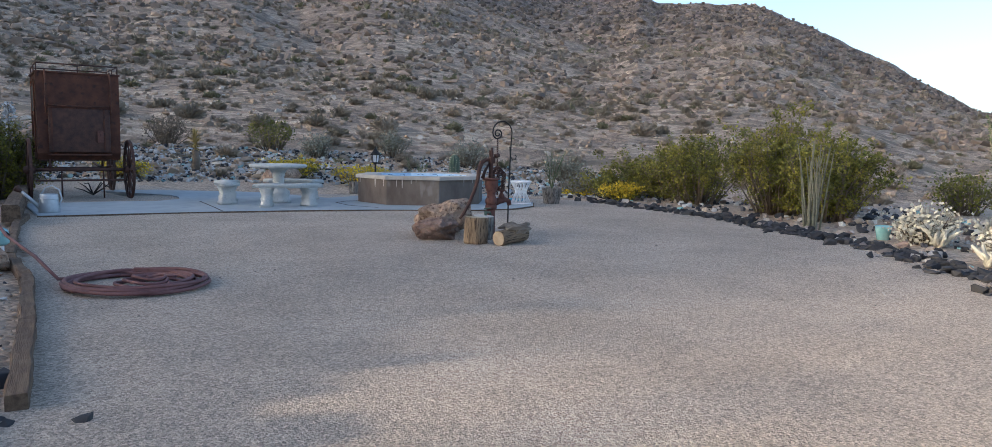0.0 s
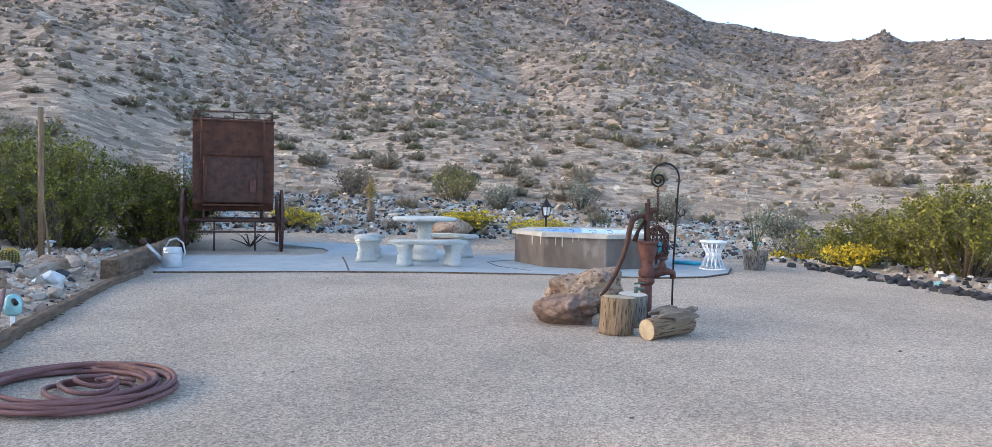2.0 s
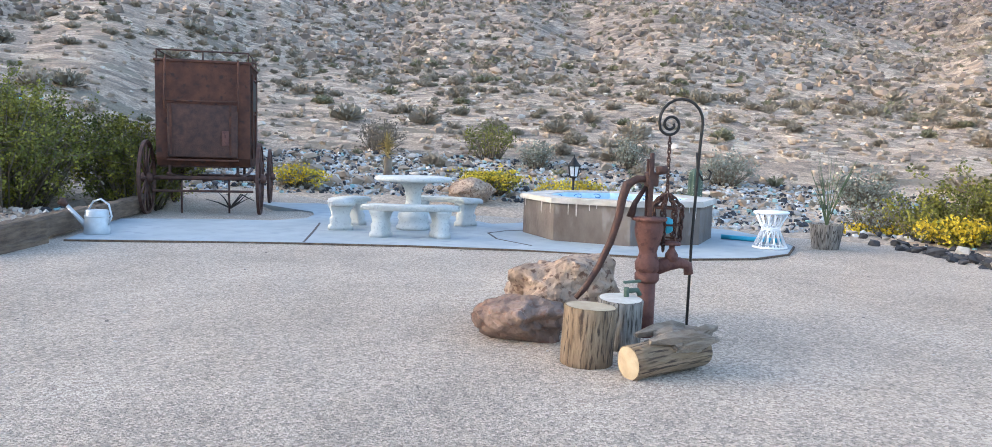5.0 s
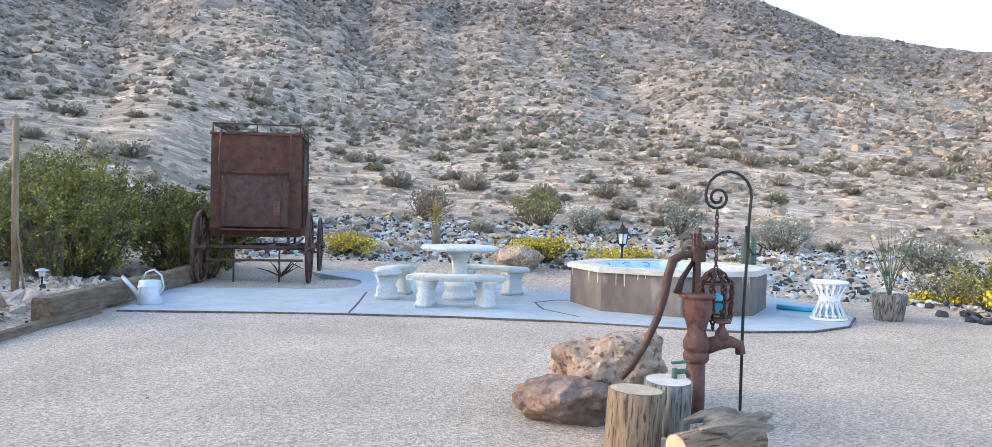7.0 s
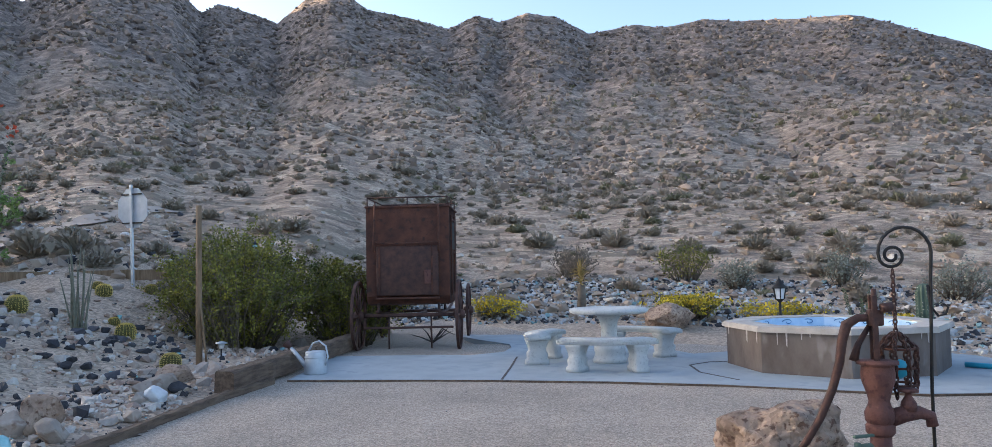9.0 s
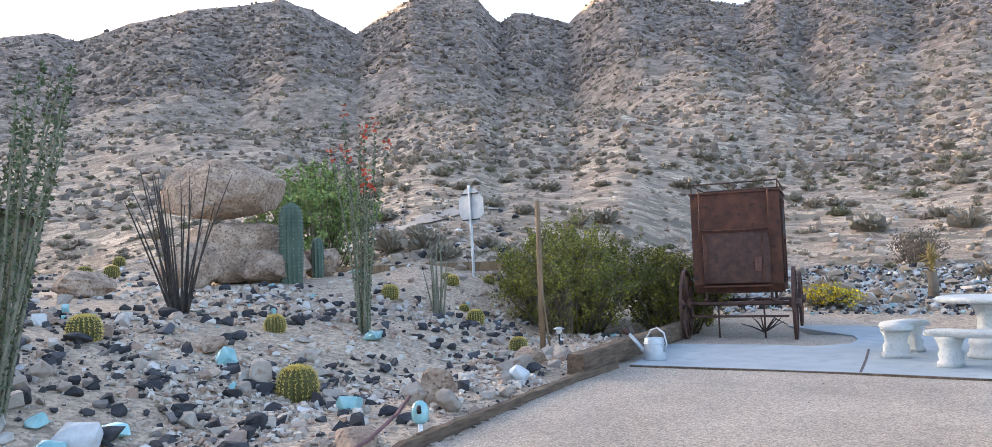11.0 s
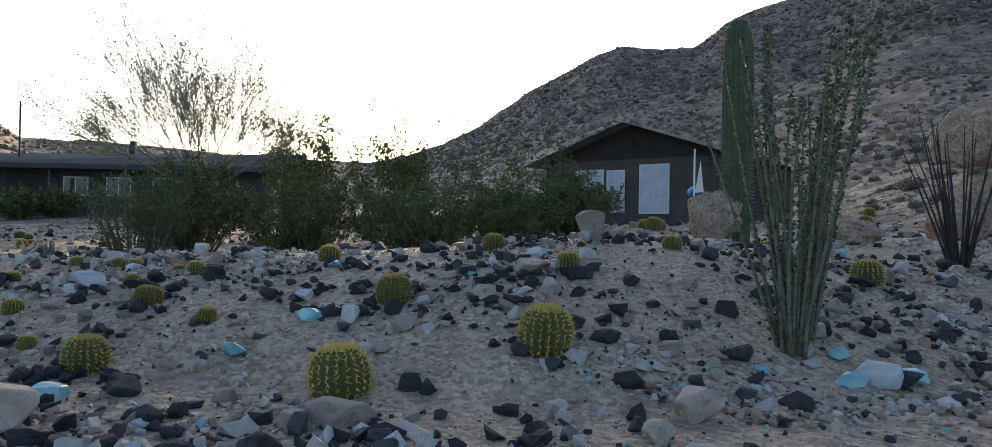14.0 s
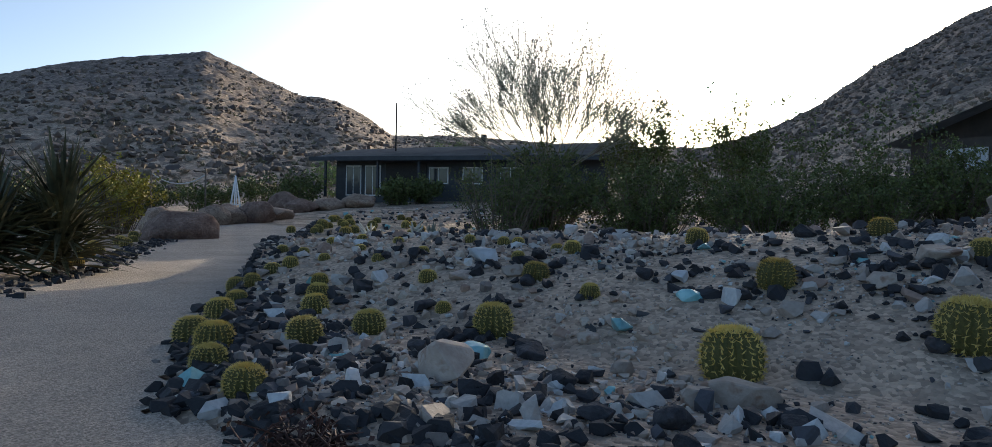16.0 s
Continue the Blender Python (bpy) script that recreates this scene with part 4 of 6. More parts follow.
def shepherd_hook():
    x, y = 0.18, 0.27
    h = thing("shepherd_hook", pose(x, y, 0, 0, 0, 34) @ Matrix.Diagonal((0.92, 1, 0.92, 1)), "tall black wrought-iron shepherd's crook stuck in the gravel", "garden hook")
    pts = [(0, 0, -0.05), (0.005, 0, 0.6), (0.03, 0, 1.25)]
    for k in range(11):
        a = math.pi * k / 10
        pts.append((-0.105 + 0.145 * math.cos(a), 0, 1.39 + 0.15 * math.sin(a)))
    for k in range(1, 25):
        a = math.pi + math.pi * 3.1 * k / 24
        r = 0.075 * (1 - 0.72 * k / 24)
        pts.append((-0.175 + r * math.cos(a), 0, 1.375 + r * math.sin(a)))
    part("crook", tube(bmesh.new(), pts, 0.0095, 8), M_IRON, h)
    pts = [(0.01, 0, 1.2), (0.02, 0, 1.08), (0.06, 0, 1.02), (0.1, 0, 1.03), (0.115, 0, 1.07), (0.09, 0, 1.09)]
    part("side_hook", tube(bmesh.new(), pts, 0.007, 6), M_IRON, h)
    top = h.matrix_world @ Vector((-0.175, 0, 1.3))
    low = Vector((top.x, top.y, 0.85))
    b = thing("hanging_lantern", Matrix.Translation(low), "rusty chain hanging lantern with a blue bead", "lantern")
    part("chain", chain_loop(bmesh.new(), (0, 0, 0.34), (0, 0, 0.0)), M_RUST_DARK, b)
    rnd = random.Random(3)
    bm = bmesh.new()
    for k in range(9):
        a = 2 * math.pi * k / 9
        c, s = math.cos(a), math.sin(a)
        chain_loop(bm, (0.02 * c, 0.02 * s, 0.0), (0.1 * c, 0.1 * s, -0.08), 0.035, 0.006)
        chain_loop(bm, (0.1 * c, 0.1 * s, -0.08), (0.09 * c, 0.09 * s, -0.25 - 0.1 * rnd.random()), 0.035, 0.006)
    part("chain_skirt", bm, M_RUST_DARK, b)
    bm = bmesh.new()
    for z in (-0.08, -0.18, -0.27):
        tube(bm, [(0.09 * math.cos(t), 0.09 * math.sin(t), z) for t in [2 * math.pi * j / 16 for j in range(17)]], 0.007, 5, cap=False)
    part("hoop", bm, M_RUST, b)
    part("bead", lathe(bmesh.new(), [(0.02, -0.24), (0.045, -0.22), (0.048, -0.18), (0.04, -0.15), (0.02, -0.14)], 14), M_TEAL, b, "turquoise glass bead")


shepherd_hook()


def log_round(name, x, y, r, h, bark, cut, label, seed, z=None, m=None):
    rnd = random.Random(seed)
    t = thing(name, m or pose(x, y, ground_z(x, y) - 0.01, rnd.uniform(-3, 3), rnd.uniform(-3, 3), 0), label, "log")
    n = 30
    bm = bmesh.new()
    off = rnd.uniform(0, 50)
    rings = []
    for z_ in (0, 0.12, 0.35, 0.6, 0.85, 1.0):
        ring = []
        for k in range(n):
            a = 2 * math.pi * k / n
            rr = r * (1 + 0.07 * noise.noise(Vector((math.cos(a) * 1.5, math.sin(a) * 1.5, off))) + 0.05 * noise.noise(Vector((math.cos(a) * 7, math.sin(a) * 7, off + z_ * 2))))
            ring.append(bm.verts.new((rr * math.cos(a), rr * math.sin(a), h * z_)))
        rings.append(ring)
    for a, b in zip(rings, rings[1:]):
        for j in range(n):
            bm.faces.new((a[j], a[(j + 1) % n], b[(j + 1) % n], b[j]))
    bm.faces.new(tuple(reversed(rings[0])))
    bm.faces.new(rings[-1])
    part("bark", bm, bark, t)
    for zz, sgn in ((h + 0.003, 1), (-0.003, -1)):
        bm = bmesh.new()
        c = bm.verts.new((0, 0, zz + 0.004 * sgn))
        ring = [bm.verts.new((0.94 * r * math.cos(2 * math.pi * k / n), 0.94 * r * math.sin(2 * math.pi * k / n), zz)) for k in range(n)]
        for k in range(n):
            f = (c, ring[k], ring[(k + 1) % n])
            bm.faces.new(f if sgn > 0 else tuple(reversed(f)))
        part("cut_face", bm, cut, t, "pale sawn end grain")
    return t


log_round("log_stump", -0.08, -0.72, 0.135, 0.30, M_LOG, M_CUT, "upright sawn log with rough bark beside the pump", 1)
log_round("log_stump", -0.06, -0.3, 0.125, 0.28, M_LOG_GREY, M_CUT_GREY, "greyed upright sawn log behind the front stump", 2)
log_round("fallen_log", 0, 0, 0.085, 0.46, M_LOG, M_CUT, "short sawn log lying on the gravel", 3,
          m=pose(0.2, -0.88, 0.088, 0, 87, 58))


def garden_tap():
    x, y = -0.03, -0.27
    t = thing("garden_tap", pose(x, y, 0.27, 0, 0, 60), "small greenish brass tap on top of the grey stump", "tap")
    part("pipe", tube(bmesh.new(), [(0, 0, 0), (0, 0, 0.07)], 0.016, 8), M_BLUECACTUS, t)
    part("spout", tube(bmesh.new(), [(0, 0, 0.05), (0.08, 0, 0.05), (0.1, 0, 0.02)], 0.014, 8), M_BLUECACTUS, t)
    part("valve_handle", box(bmesh.new(), (0.04, 0, 0.1), (0.12, 0.02, 0.015), None, 0.005), M_BLUECACTUS, t)


garden_tap()


def driftwood():
    d = thing("split_wood", pose(0.36, -0.62, 0.09, 0, 0, 52) @ Matrix.Scale(0.85, 4), "pile of split weathered dead wood at the foot of the pump", "wood")
    rnd = random.Random(4)
    for k in range(14):
        a = rnd.uniform(-0.3, 0.3)
        L = rnd.uniform(0.2, 0.38)
        c = Vector((rnd.uniform(-0.1, 0.12), rnd.uniform(-0.11, 0.13), rnd.uniform(0.05, 0.13)))
        v = Vector((math.cos(a), math.sin(a), rnd.uniform(-0.12, 0.2)))
        bm = bmesh.new()
        pts = [c - v * L / 2, c - v * L * 0.15 + Vector((0, 0, 0.015)), c + v * L * 0.2 + Vector((0, 0, 0.015)), c + v * L / 2]
        tube(bm, pts, [0.016, 0.038, 0.034, 0.012], 5)
        for w in bm.verts:
            w.co += Vector((rnd.uniform(-1, 1), rnd.uniform(-1, 1), rnd.uniform(-1, 1))) * 0.01
        part("splinter", bm, M_DEADWOOD, d, flat=True)


driftwood()


def boulder(name, x, y, size, seed, material, label, z=None, turn=0, sub=5, rough=0.34, sink=0.78, tilt=(0, 0)):
    bm = rock(bmesh.new(), (0, 0, 0), size, seed, sub, rough)
    ob = part(name, bm, material)
    ob.matrix_world = pose(x, y, (ground_z(x, y) if z is None else z) + size[2] * sink, tilt[0], tilt[1], turn)
    return tagged(ob, label, "boulder")


boulder("boulder", -0.62, -0.46, (0.285, 0.25, 0.165), 11, M_BOULDER_RED, "rounded red-brown and tan boulder on the gravel", turn=19, rough=0.45)
boulder("boulder", -0.6, 0.18, (0.37, 0.31, 0.24), 12, M_BOULDER, "large tan granite boulder leaning behind the pump", turn=24, tilt=(0, -6))


# ---- hose ----
def hose():
    h = thing("garden_hose", Matrix.Translation((-2.24, -3.87, 0.0)) @ Matrix.Scale(0.95, 4), "dusty red garden hose lying in a loose coil on the gravel", "hose")
    rnd = random.Random(6)
    pts = []
    turns, n = 8, 40
    for k in range(turns * n):
        a = 2 * math.pi * k / n + 2.2
        w = k / n
        r = 0.51 - 0.03 * (w % 3) - 0.04 * noise.noise(Vector((w * 0.9, 3, 0))) - 0.06 * (w / turns)
        ox, oy = 0.04 * math.sin(w * 2.1), 0.04 * math.cos(w * 1.7)
        pts.append((ox + r * 1.12 * math.cos(a), oy + r * math.sin(a), 0.028 + 0.011 * (w % 4) + 0.006 * math.sin(a * 3 + w)))
    part("coil", tube(bmesh.new(), pts, 0.0145, 7), M_HOSE, h)
    for k in range(3):
        pts = []
        for i in range(26):
            a = 2 * math.pi * i / 22 + k
            r = 0.3 - 0.06 * k - 0.005 * i
            pts.append((0.1 + r * math.cos(a), 0.05 * k + r * 0.8 * math.sin(a), 0.03 + 0.02 * k + 0.01 * math.sin(2 * a)))
        part("inner_loop", tube(bmesh.new(), pts, 0.0145, 7), M_HOSE, h)
    pts = [(-0.3, 0.3, 0.04), (-0.45, 0.12, 0.03), (-0.62, -0.05, 0.05), (-0.75, -0.02, 0.14), (-0.95, 0.12, 0.2), (-1.3, 0.42, 0.22), (-1.72, 0.74, 0.28), (-1.94, 0.91, 0.36)]
    part("lead", tube(bmesh.new(), pts, 0.0145, 7), M_HOSE, h)
    t = thing("hose_bib", Matrix.Translation((-4.12, -2.92, ground_z(-4.12, -2.92))), "white standpipe with a turquoise-wrapped hose tap in the rock garden", "tap")
    part("standpipe", tube(bmesh.new(), [(0, 0, -0.05), (0, 0, 0.17)], 0.016, 8), M_WHITE, t)
    part("wrap", lathe(bmesh.new(), [(0.03, 0.13), (0.06, 0.15), (0.065, 0.22), (0.05, 0.27), (0.02, 0.29)], 12), M_SLAGBLUE, t, "turquoise cloth wrap")
    part("valve", tube(bmesh.new(), [(0, 0, 0.25), (0.06, -0.03, 0.25), (0.1, -0.04, 0.23)], 0.018, 8), M_IRON, t)


hose()


# ---- small things round the tub ----
def hourglass_table(x, y):
    t = thing("side_table", Matrix.Translation((x, y, 0.035)), "white painted hourglass rattan side table on the slab", "side table")
    H = 0.42
    part("tabletop", lathe(bmesh.new(), [(0.19, H - 0.02), (0.2, H - 0.01), (0.2, H + 0.005), (0.19, H + 0.012), (0.001, H + 0.012)], 28), M_WHITE, t)
    for z, r in ((0.012, 0.19), (H * 0.52, 0.1), (H * 0.56, 0.1)):
        part("ring", tube(bmesh.new(), [(r * math.cos(a), r * math.sin(a), z) for a in [2 * math.pi * j / 24 for j in range(25)]], 0.012, 6, cap=False), M_WHITE, t)
    for k in range(14):
        a = 2 * math.pi * k / 14
        for s in (-1, 1):
            b = a + s * 0.32
            part("cane", tube(bmesh.new(), [(0.19 * math.cos(b), 0.19 * math.sin(b), 0.012), (0.095 * math.cos(a), 0.095 * math.sin(a), H * 0.54), (0.18 * math.cos(a - s * 0.3), 0.18 * math.sin(a - s * 0.3), H - 0.02)], 0.008, 5), M_WHITE, t)


hourglass_table(-0.07, 5.02)
noodle = part("pool_noodle", tube(bmesh.new(), [(-0.75, 5.6, 0.065), (-0.4, 5.55, 0.065), (0.0, 5.62, 0.065)], 0.03, 10), M_TEAL)
tagged(noodle, "turquoise foam pool noodle lying on the slab", "pool noodle")


def lantern_post(x, y, h, label="black iron garden lantern on a post with a pointed roof"):
    z = ground_z(x, y)
    l = thing("garden_lantern", Matrix.Translation((x, y, z)), label, "lantern")
    part("post", tube(bmesh.new(), [(0, 0, -0.05), (0, 0, h - 0.36)], 0.02, 8), M_IRON, l)
    part("bowl", lathe(bmesh.new(), [(0.02, h - 0.38), (0.03, h - 0.36), (0.07, h - 0.33), (0.075, h - 0.32)], 8), M_IRON, l)
    part("pane", lathe(bmesh.new(), [(0.065, h - 0.32), (0.09, h - 0.16)], 6, caps=False), M_WHITE, l, "frosted pane")
    for k in range(6):
        a = 2 * math.pi * k / 6
        part("bar", tube(bmesh.new(), [(0.07 * math.cos(a), 0.07 * math.sin(a), h - 0.32), (0.098 * math.cos(a), 0.098 * math.sin(a), h - 0.15)], 0.008, 5), M_IRON, l)
    part("roof", lathe(bmesh.new(), [(0.125, h - 0.16), (0.12, h - 0.145), (0.06, h - 0.08), (0.03, h - 0.03), (0.012, h - 0.015), (0.004, h + 0.03)], 6), M_IRON, l)


lantern_post(-3.5, 7.2, 1.2)
lantern_post(-9.6, 4.1, 1.2, "black iron garden lantern standing beside the stagecoach")
# ---- rock garden ----
def barrel_mesh():
    """Ribbed barrel of unit radius, and its rows of spines."""
    ribs, bm = 20, bmesh.new()
    n = ribs * 2
    prof = [(0.62, 0.0), (0.9, 0.3), (1.0, 0.75), (0.98, 1.1), (0.86, 1.45), (0.62, 1.7), (0.3, 1.8)]
    rings = []
    for r, z in prof:
        rings.append([bm.verts.new((r * (1.0 if k % 2 == 0 else 0.86) * math.cos(math.pi * k / ribs), r * (1.0 if k % 2 == 0 else 0.86) * math.sin(math.pi * k / ribs), z)) for k in range(n)])
    for a, b in zip(rings, rings[1:]):
        for j in range(n):
            bm.faces.new((a[j], a[(j + 1) % n], b[(j + 1) % n], b[j]))
    bm.faces.new(rings[-1])
    body = part("body", bm, M_CACTUS, flat=True)
    rnd = random.Random(2)
    bm = bmesh.new()
    for k in range(ribs):
        a = 2 * math.pi * k / ribs
        for i in range(13):
            f = i / 12 * (len(prof) - 1)
            j = min(int(f), len(prof) - 2)
            r = prof[j][0] + (prof[j + 1][0] - prof[j][0]) * (f - j)
            z = prof[j][1] + (prof[j + 1][1] - prof[j][1]) * (f - j)
            c = Vector((r * math.cos(a), r * math.sin(a), z))
            out = Vector((math.cos(a), math.sin(a), (z - 0.7) * 0.9)).normalized()
            for s in range(7):
                d = (out + Vector((rnd.gauss(0, 0.6), rnd.gauss(0, 0.6), rnd.gauss(0, 0.6)))).normalized()
                w = d.orthogonal().normalized() * 0.022
                L = rnd.uniform(0.12, 0.24)
                bm.faces.new([bm.verts.new(q) for q in (c - w, c + w, c + d * L)])
    for s in range(420):
        a, q = rnd.uniform(0, 6.28), rnd.uniform(0, 0.62)
        c = Vector((q * math.cos(a), q * math.sin(a), 1.8 - q * q * 0.3))
        d = Vector((rnd.gauss(0, 0.5), rnd.gauss(0, 0.5), 1)).normalized()
        w = d.orthogonal().normalized() * 0.022
        bm.faces.new([bm.verts.new(p) for p in (c - w, c + w, c + d * rnd.uniform(0.08, 0.2))])
    spines = part("spine_cover", bm, M_SPINE, flat=True)
    return body.data, spines.data, body, spines


BODY, SPINES, _b, _s = barrel_mesh()
bpy.data.objects.remove(_b)
bpy.data.objects.remove(_s)


def barrel(x, y, r, z=None):
    c = thing("barrel_cactus", Matrix.Translation((x, y, (land(x, y) if z is None else z) - 0.05)) @ pose(0, 0, 0, random.uniform(-5, 5), random.uniform(-5, 5), random.uniform(0, 360)) @ Matrix.Diagonal((0.83 * r, 0.83 * r, r * random.uniform(0.76, 0.88), 1)),
              "round golden barrel cactus with yellow spines among stones", "cactus", "golden barrel cacti")
    for name, me in (("body", BODY), ("spine_cover", SPINES)):
        o = new(name, me)
        o.parent = c
    return c


DRIVE_ROW = [(-0.07, -9.46, 0.137), (-0.14, -10.26, 0.137), (-0.37, -10.84, 0.164), (-0.43, -11.55, 0.172), (-0.89, -12.27, 0.154), (-1.33, -13.05, 0.13), (-1.61, -13.84, 0.127), (-1.64, -13.48, 0.107), (-1.94, -13.64, 0.11), (-2.14, -13.62, 0.103), (-2.06, -12.69, 0.107), (-1.85, -12.29, 0.135), (-1.69, -11.99, 0.149), (-0.96, -10.63, 0.154), (-1.59, -10.79, 0.154), (-2.38, -14.4, 0.086), (-2.48, -14.01, 0.08), (-2.48, -13.45, 0.08), (-2.92, -13.41, 0.08), (-3.3, -14.05, 0.08), (-2.78, -12.76, 0.082), (-2.96, -14.23, 0.08), (-8.98, -29.25, 0.183), (-7.16, -23.63, 0.124), (-8.47, -25.45, 0.138), (-9.15, -25.79, 0.141), (-8.16, -23.36, 0.161)]
MOUND = [(-2.83, -8.25, 0.239), (-4.19, -8.79, 0.179), (-3.87, -7.26, 0.23), (-2.32, -10.11, 0.182), (-3.28, -10.71, 0.144), (-3.27, -9.98, 0.099), (-5.09, -10.24, 0.136), (-2.7, -11.64, 0.106), (-2.35, -10.86, 0.082), (-3.59, -11.31, 0.082), (-4.08, -11.04, 0.104), (-4.04, -11.21, 0.08), (-3.39, -13.32, 0.08), (-9.07, -21.99, 0.138), (-10.1, -23.11, 0.13), (-3.21, -12.51, 0.08), (-3.8, -12.43, 0.08), (-3.91, -11.94, 0.08), (-4.0, -11.8, 0.08), (-5.93, -8.74, 0.142)]
BY_OCOTILLO = [(-5.4, -7.69, 0.137), (-6.76, -7.07, 0.122), (-19.03, -10.51, 0.239), (-7.28, -5.23, 0.185), (-6.12, -3.42, 0.222), (-8.49, -3.26, 0.154), (-11.28, -0.96, 0.171), (-9.98, -6.56, 0.08)]
BY_STONES = [(-23.96, -6.3, 0.26), (-23.92, -5.59, 0.26), (-31.81, -5.6, 0.26), (-18.83, -10.59, 0.255), (-19.97, -11.17, 0.194), (-12.77, 0.76, 0.157), (-13.15, 0.8, 0.121), (-13.11, 1.71, 0.137), (-11.38, 0.43, 0.107), (-10.41, 0.23, 0.166), (-8.69, 0.13, 0.154)]
for x_, y_, r_ in DRIVE_ROW + MOUND + BY_OCOTILLO + BY_STONES:
    barrel(x_, y_, r_)
rnd_ = random.Random(12)
count = 0
while count < 16:
    y_ = rnd_.uniform(-30, -19)
    x_ = path_edge(y_) - rnd_.choice([0.55, 0.6, 1.3, 2.2, 3.5]) - rnd_.uniform(0, 0.5)
    barrel(x_, y_, rnd_.uniform(0.14, 0.2))
    count += 1
for k in range(18):
    y_ = -19.5 - k * 0.75 + rnd_.uniform(-0.2, 0.2)
    right_ = float(np.interp(y_, [-40, -24, -18], [-9.8, -3.2, -0.9]))
    barrel(right_ + 0.6 + rnd_.uniform(0, 0.7), y_, rnd_.uniform(0.13, 0.18))


def scatter(n, seed, test, lo, hi, smax, smin=0.03, power=2.5):
    rnd = random.Random(seed)
    out = []
    tries = 0
    while len(out) < n and tries < n * 40:
        tries += 1
        x, y = rnd.uniform(lo[0], hi[0]), rnd.uniform(lo[1], hi[1])
        if test(x, y, rnd):
            out.append((x, y, smin + (smax - smin) * rnd.random() ** power))
    return out


def in_garden(x, y, rnd=None):
    u, v = garden_uv(x, y)
    return u > 0.12 and not in_yard(x, y) and (y > -2.9 or x < path_edge(y) - 0.05)


def clumped(x, y, rnd):
    if not in_garden(x, y):
        return False
    d = noise.noise(Vector((x * 0.55, y * 0.55, 4.0))) + 0.45 * noise.noise(Vector((x * 1.7, y * 1.7, 9.0)))
    return rnd.random() < 0.08 + 0.9 * smooth(-0.1, 0.55, d)


stones("garden_stones", scatter(2600, 31, clumped, (-12, -16), (1, 3), 0.11, 0.022, 2.3), M_STONES, "mixed black, tan and white stones scattered over the rock garden", 1)
stones("garden_pebbles", scatter(8500, 32, clumped, (-9, -13), (1, 1.5), 0.026, 0.007, 1.6), M_STONES, "small mixed pebbles between the garden stones", 2)
stones("garden_stones", scatter(2200, 33, lambda x, y, r: in_garden(x, y) and (x < -10 or y < -13), (-32, -40), (0, 8), 0.15, 0.05, 2.0), M_STONES, "mixed stones covering the far rock garden", 3)
stones("lava_stones", scatter(1300, 34, lambda x, y, r: in_garden(x, y) and x > -9.5 and garden_uv(x, y)[0] > 1.2 and noise.noise(Vector((x * 0.4, y * 0.4, 14.0))) > -0.08, (-10, -14), (0, 2), 0.085, 0.03, 1.7),
       M_STONES_LAVA, "fist-sized black lava stones strewn over the mound", 4)


def border(n, seed, line, spread, smax, smin, name, label, material):
    rnd = random.Random(seed)
    out = []
    for k in range(n):
        f = rnd.random()
        x, y = line(f)
        out.append((x + rnd.gauss(0, spread), y + rnd.gauss(0, spread), rnd.uniform(smin, smax)))
    stones(name, out, material, label, seed)


def drive_edge(f):
    y = -6.6 - 24 * f ** 1.3
    return path_edge(y) - 0.25, y


def east_edge(f):
    y = -9 + 15.5 * f
    return float(np.interp(y, [-14, -8, -2.3, 0.1, 2.8, 3.8, 6.4], [1.6, 4.2, 4.6, 4.3, 3.4, 3.0, 1.2])) + 0.15, y


def west_drive(f):
    y = -13 - 27 * f
    return float(np.interp(y, [-40, -24, -18, -14], [-9.8, -3.2, -0.9, 1.6])) + 0.2, y


border(1500, 41, drive_edge, 0.17, 0.085, 0.03, "lava_border", "border of black lava rocks along the gravel drive", M_STONES_LAVA)
border(900, 42, east_edge, 0.14, 0.09, 0.03, "lava_border", "border of black lava rocks along the yard's edge", M_STONES_LAVA)
border(600, 43, west_drive, 0.22, 0.09, 0.04, "lava_border", "border of dark rocks along the far side of the drive", M_STONES_LAVA)
stones("yard_pebbles", scatter(3800, 44, lambda x, y, r: in_yard(x, y), (-6, -10.5), (4.6, 4), 0.016, 0.005, 2.0), M_PEBBLE, "loose pebbles strewn over the gravel yard", 5)
stones("patio_garden_stones", scatter(7500, 45, lambda x, y, r: (8.0 < math.hypot(x + 2.5, (y - 3.2) * 1.25) < 14.5 or (y > 7.4 and x > -4)) and y > 5.2 - 0.35 * (x + 9) * (x < -9) and not in_yard(x, y) and y < 15, (-17, 4), (4, 15), 0.085, 0.025, 1.8),
       M_STONES_BACK, "white and black stones of the rock bed behind the patio", 6)
stones("east_bed_stones", scatter(900, 46, lambda x, y, r: not in_yard(x, y) and x > east_edge((y + 9) / 15.5)[0], (1, -8), (7.5, 7.5), 0.1, 0.03, 2.2), M_STONES, "mixed stones in the planted bed beyond the yard", 7)

stones("garden_rubble", scatter(3000, 47, lambda x, y, r: in_garden(x, y) and garden_uv(x, y)[1] > 5.0 and r.random() < 0.35 + noise.noise(Vector((x * 0.7, y * 0.7, 30.0))), (-8, -18), (1, -6), 0.062, 0.018, 2.0),
       M_STONES_TAN, "grey, tan and white rubble between the barrel cacti", 12)
stones("garden_rubble", scatter(1500, 48, lambda x, y, r: in_garden(x, y) and noise.noise(Vector((x * 0.6, y * 0.6, 44.0))) > 0.12, (-8.5, -6.5), (-3.5, -1), 0.05, 0.02, 1.5), M_STONES_TAN, "small heaps of tan and pinkish rubble", 13)

stones("sand_grit", scatter(7000, 49, lambda x, y, r: in_garden(x, y), (-7, -11), (1, 0), 0.013, 0.005, 1.5), M_PEBBLE, "fine grit strewn over the sandy mound", 14)

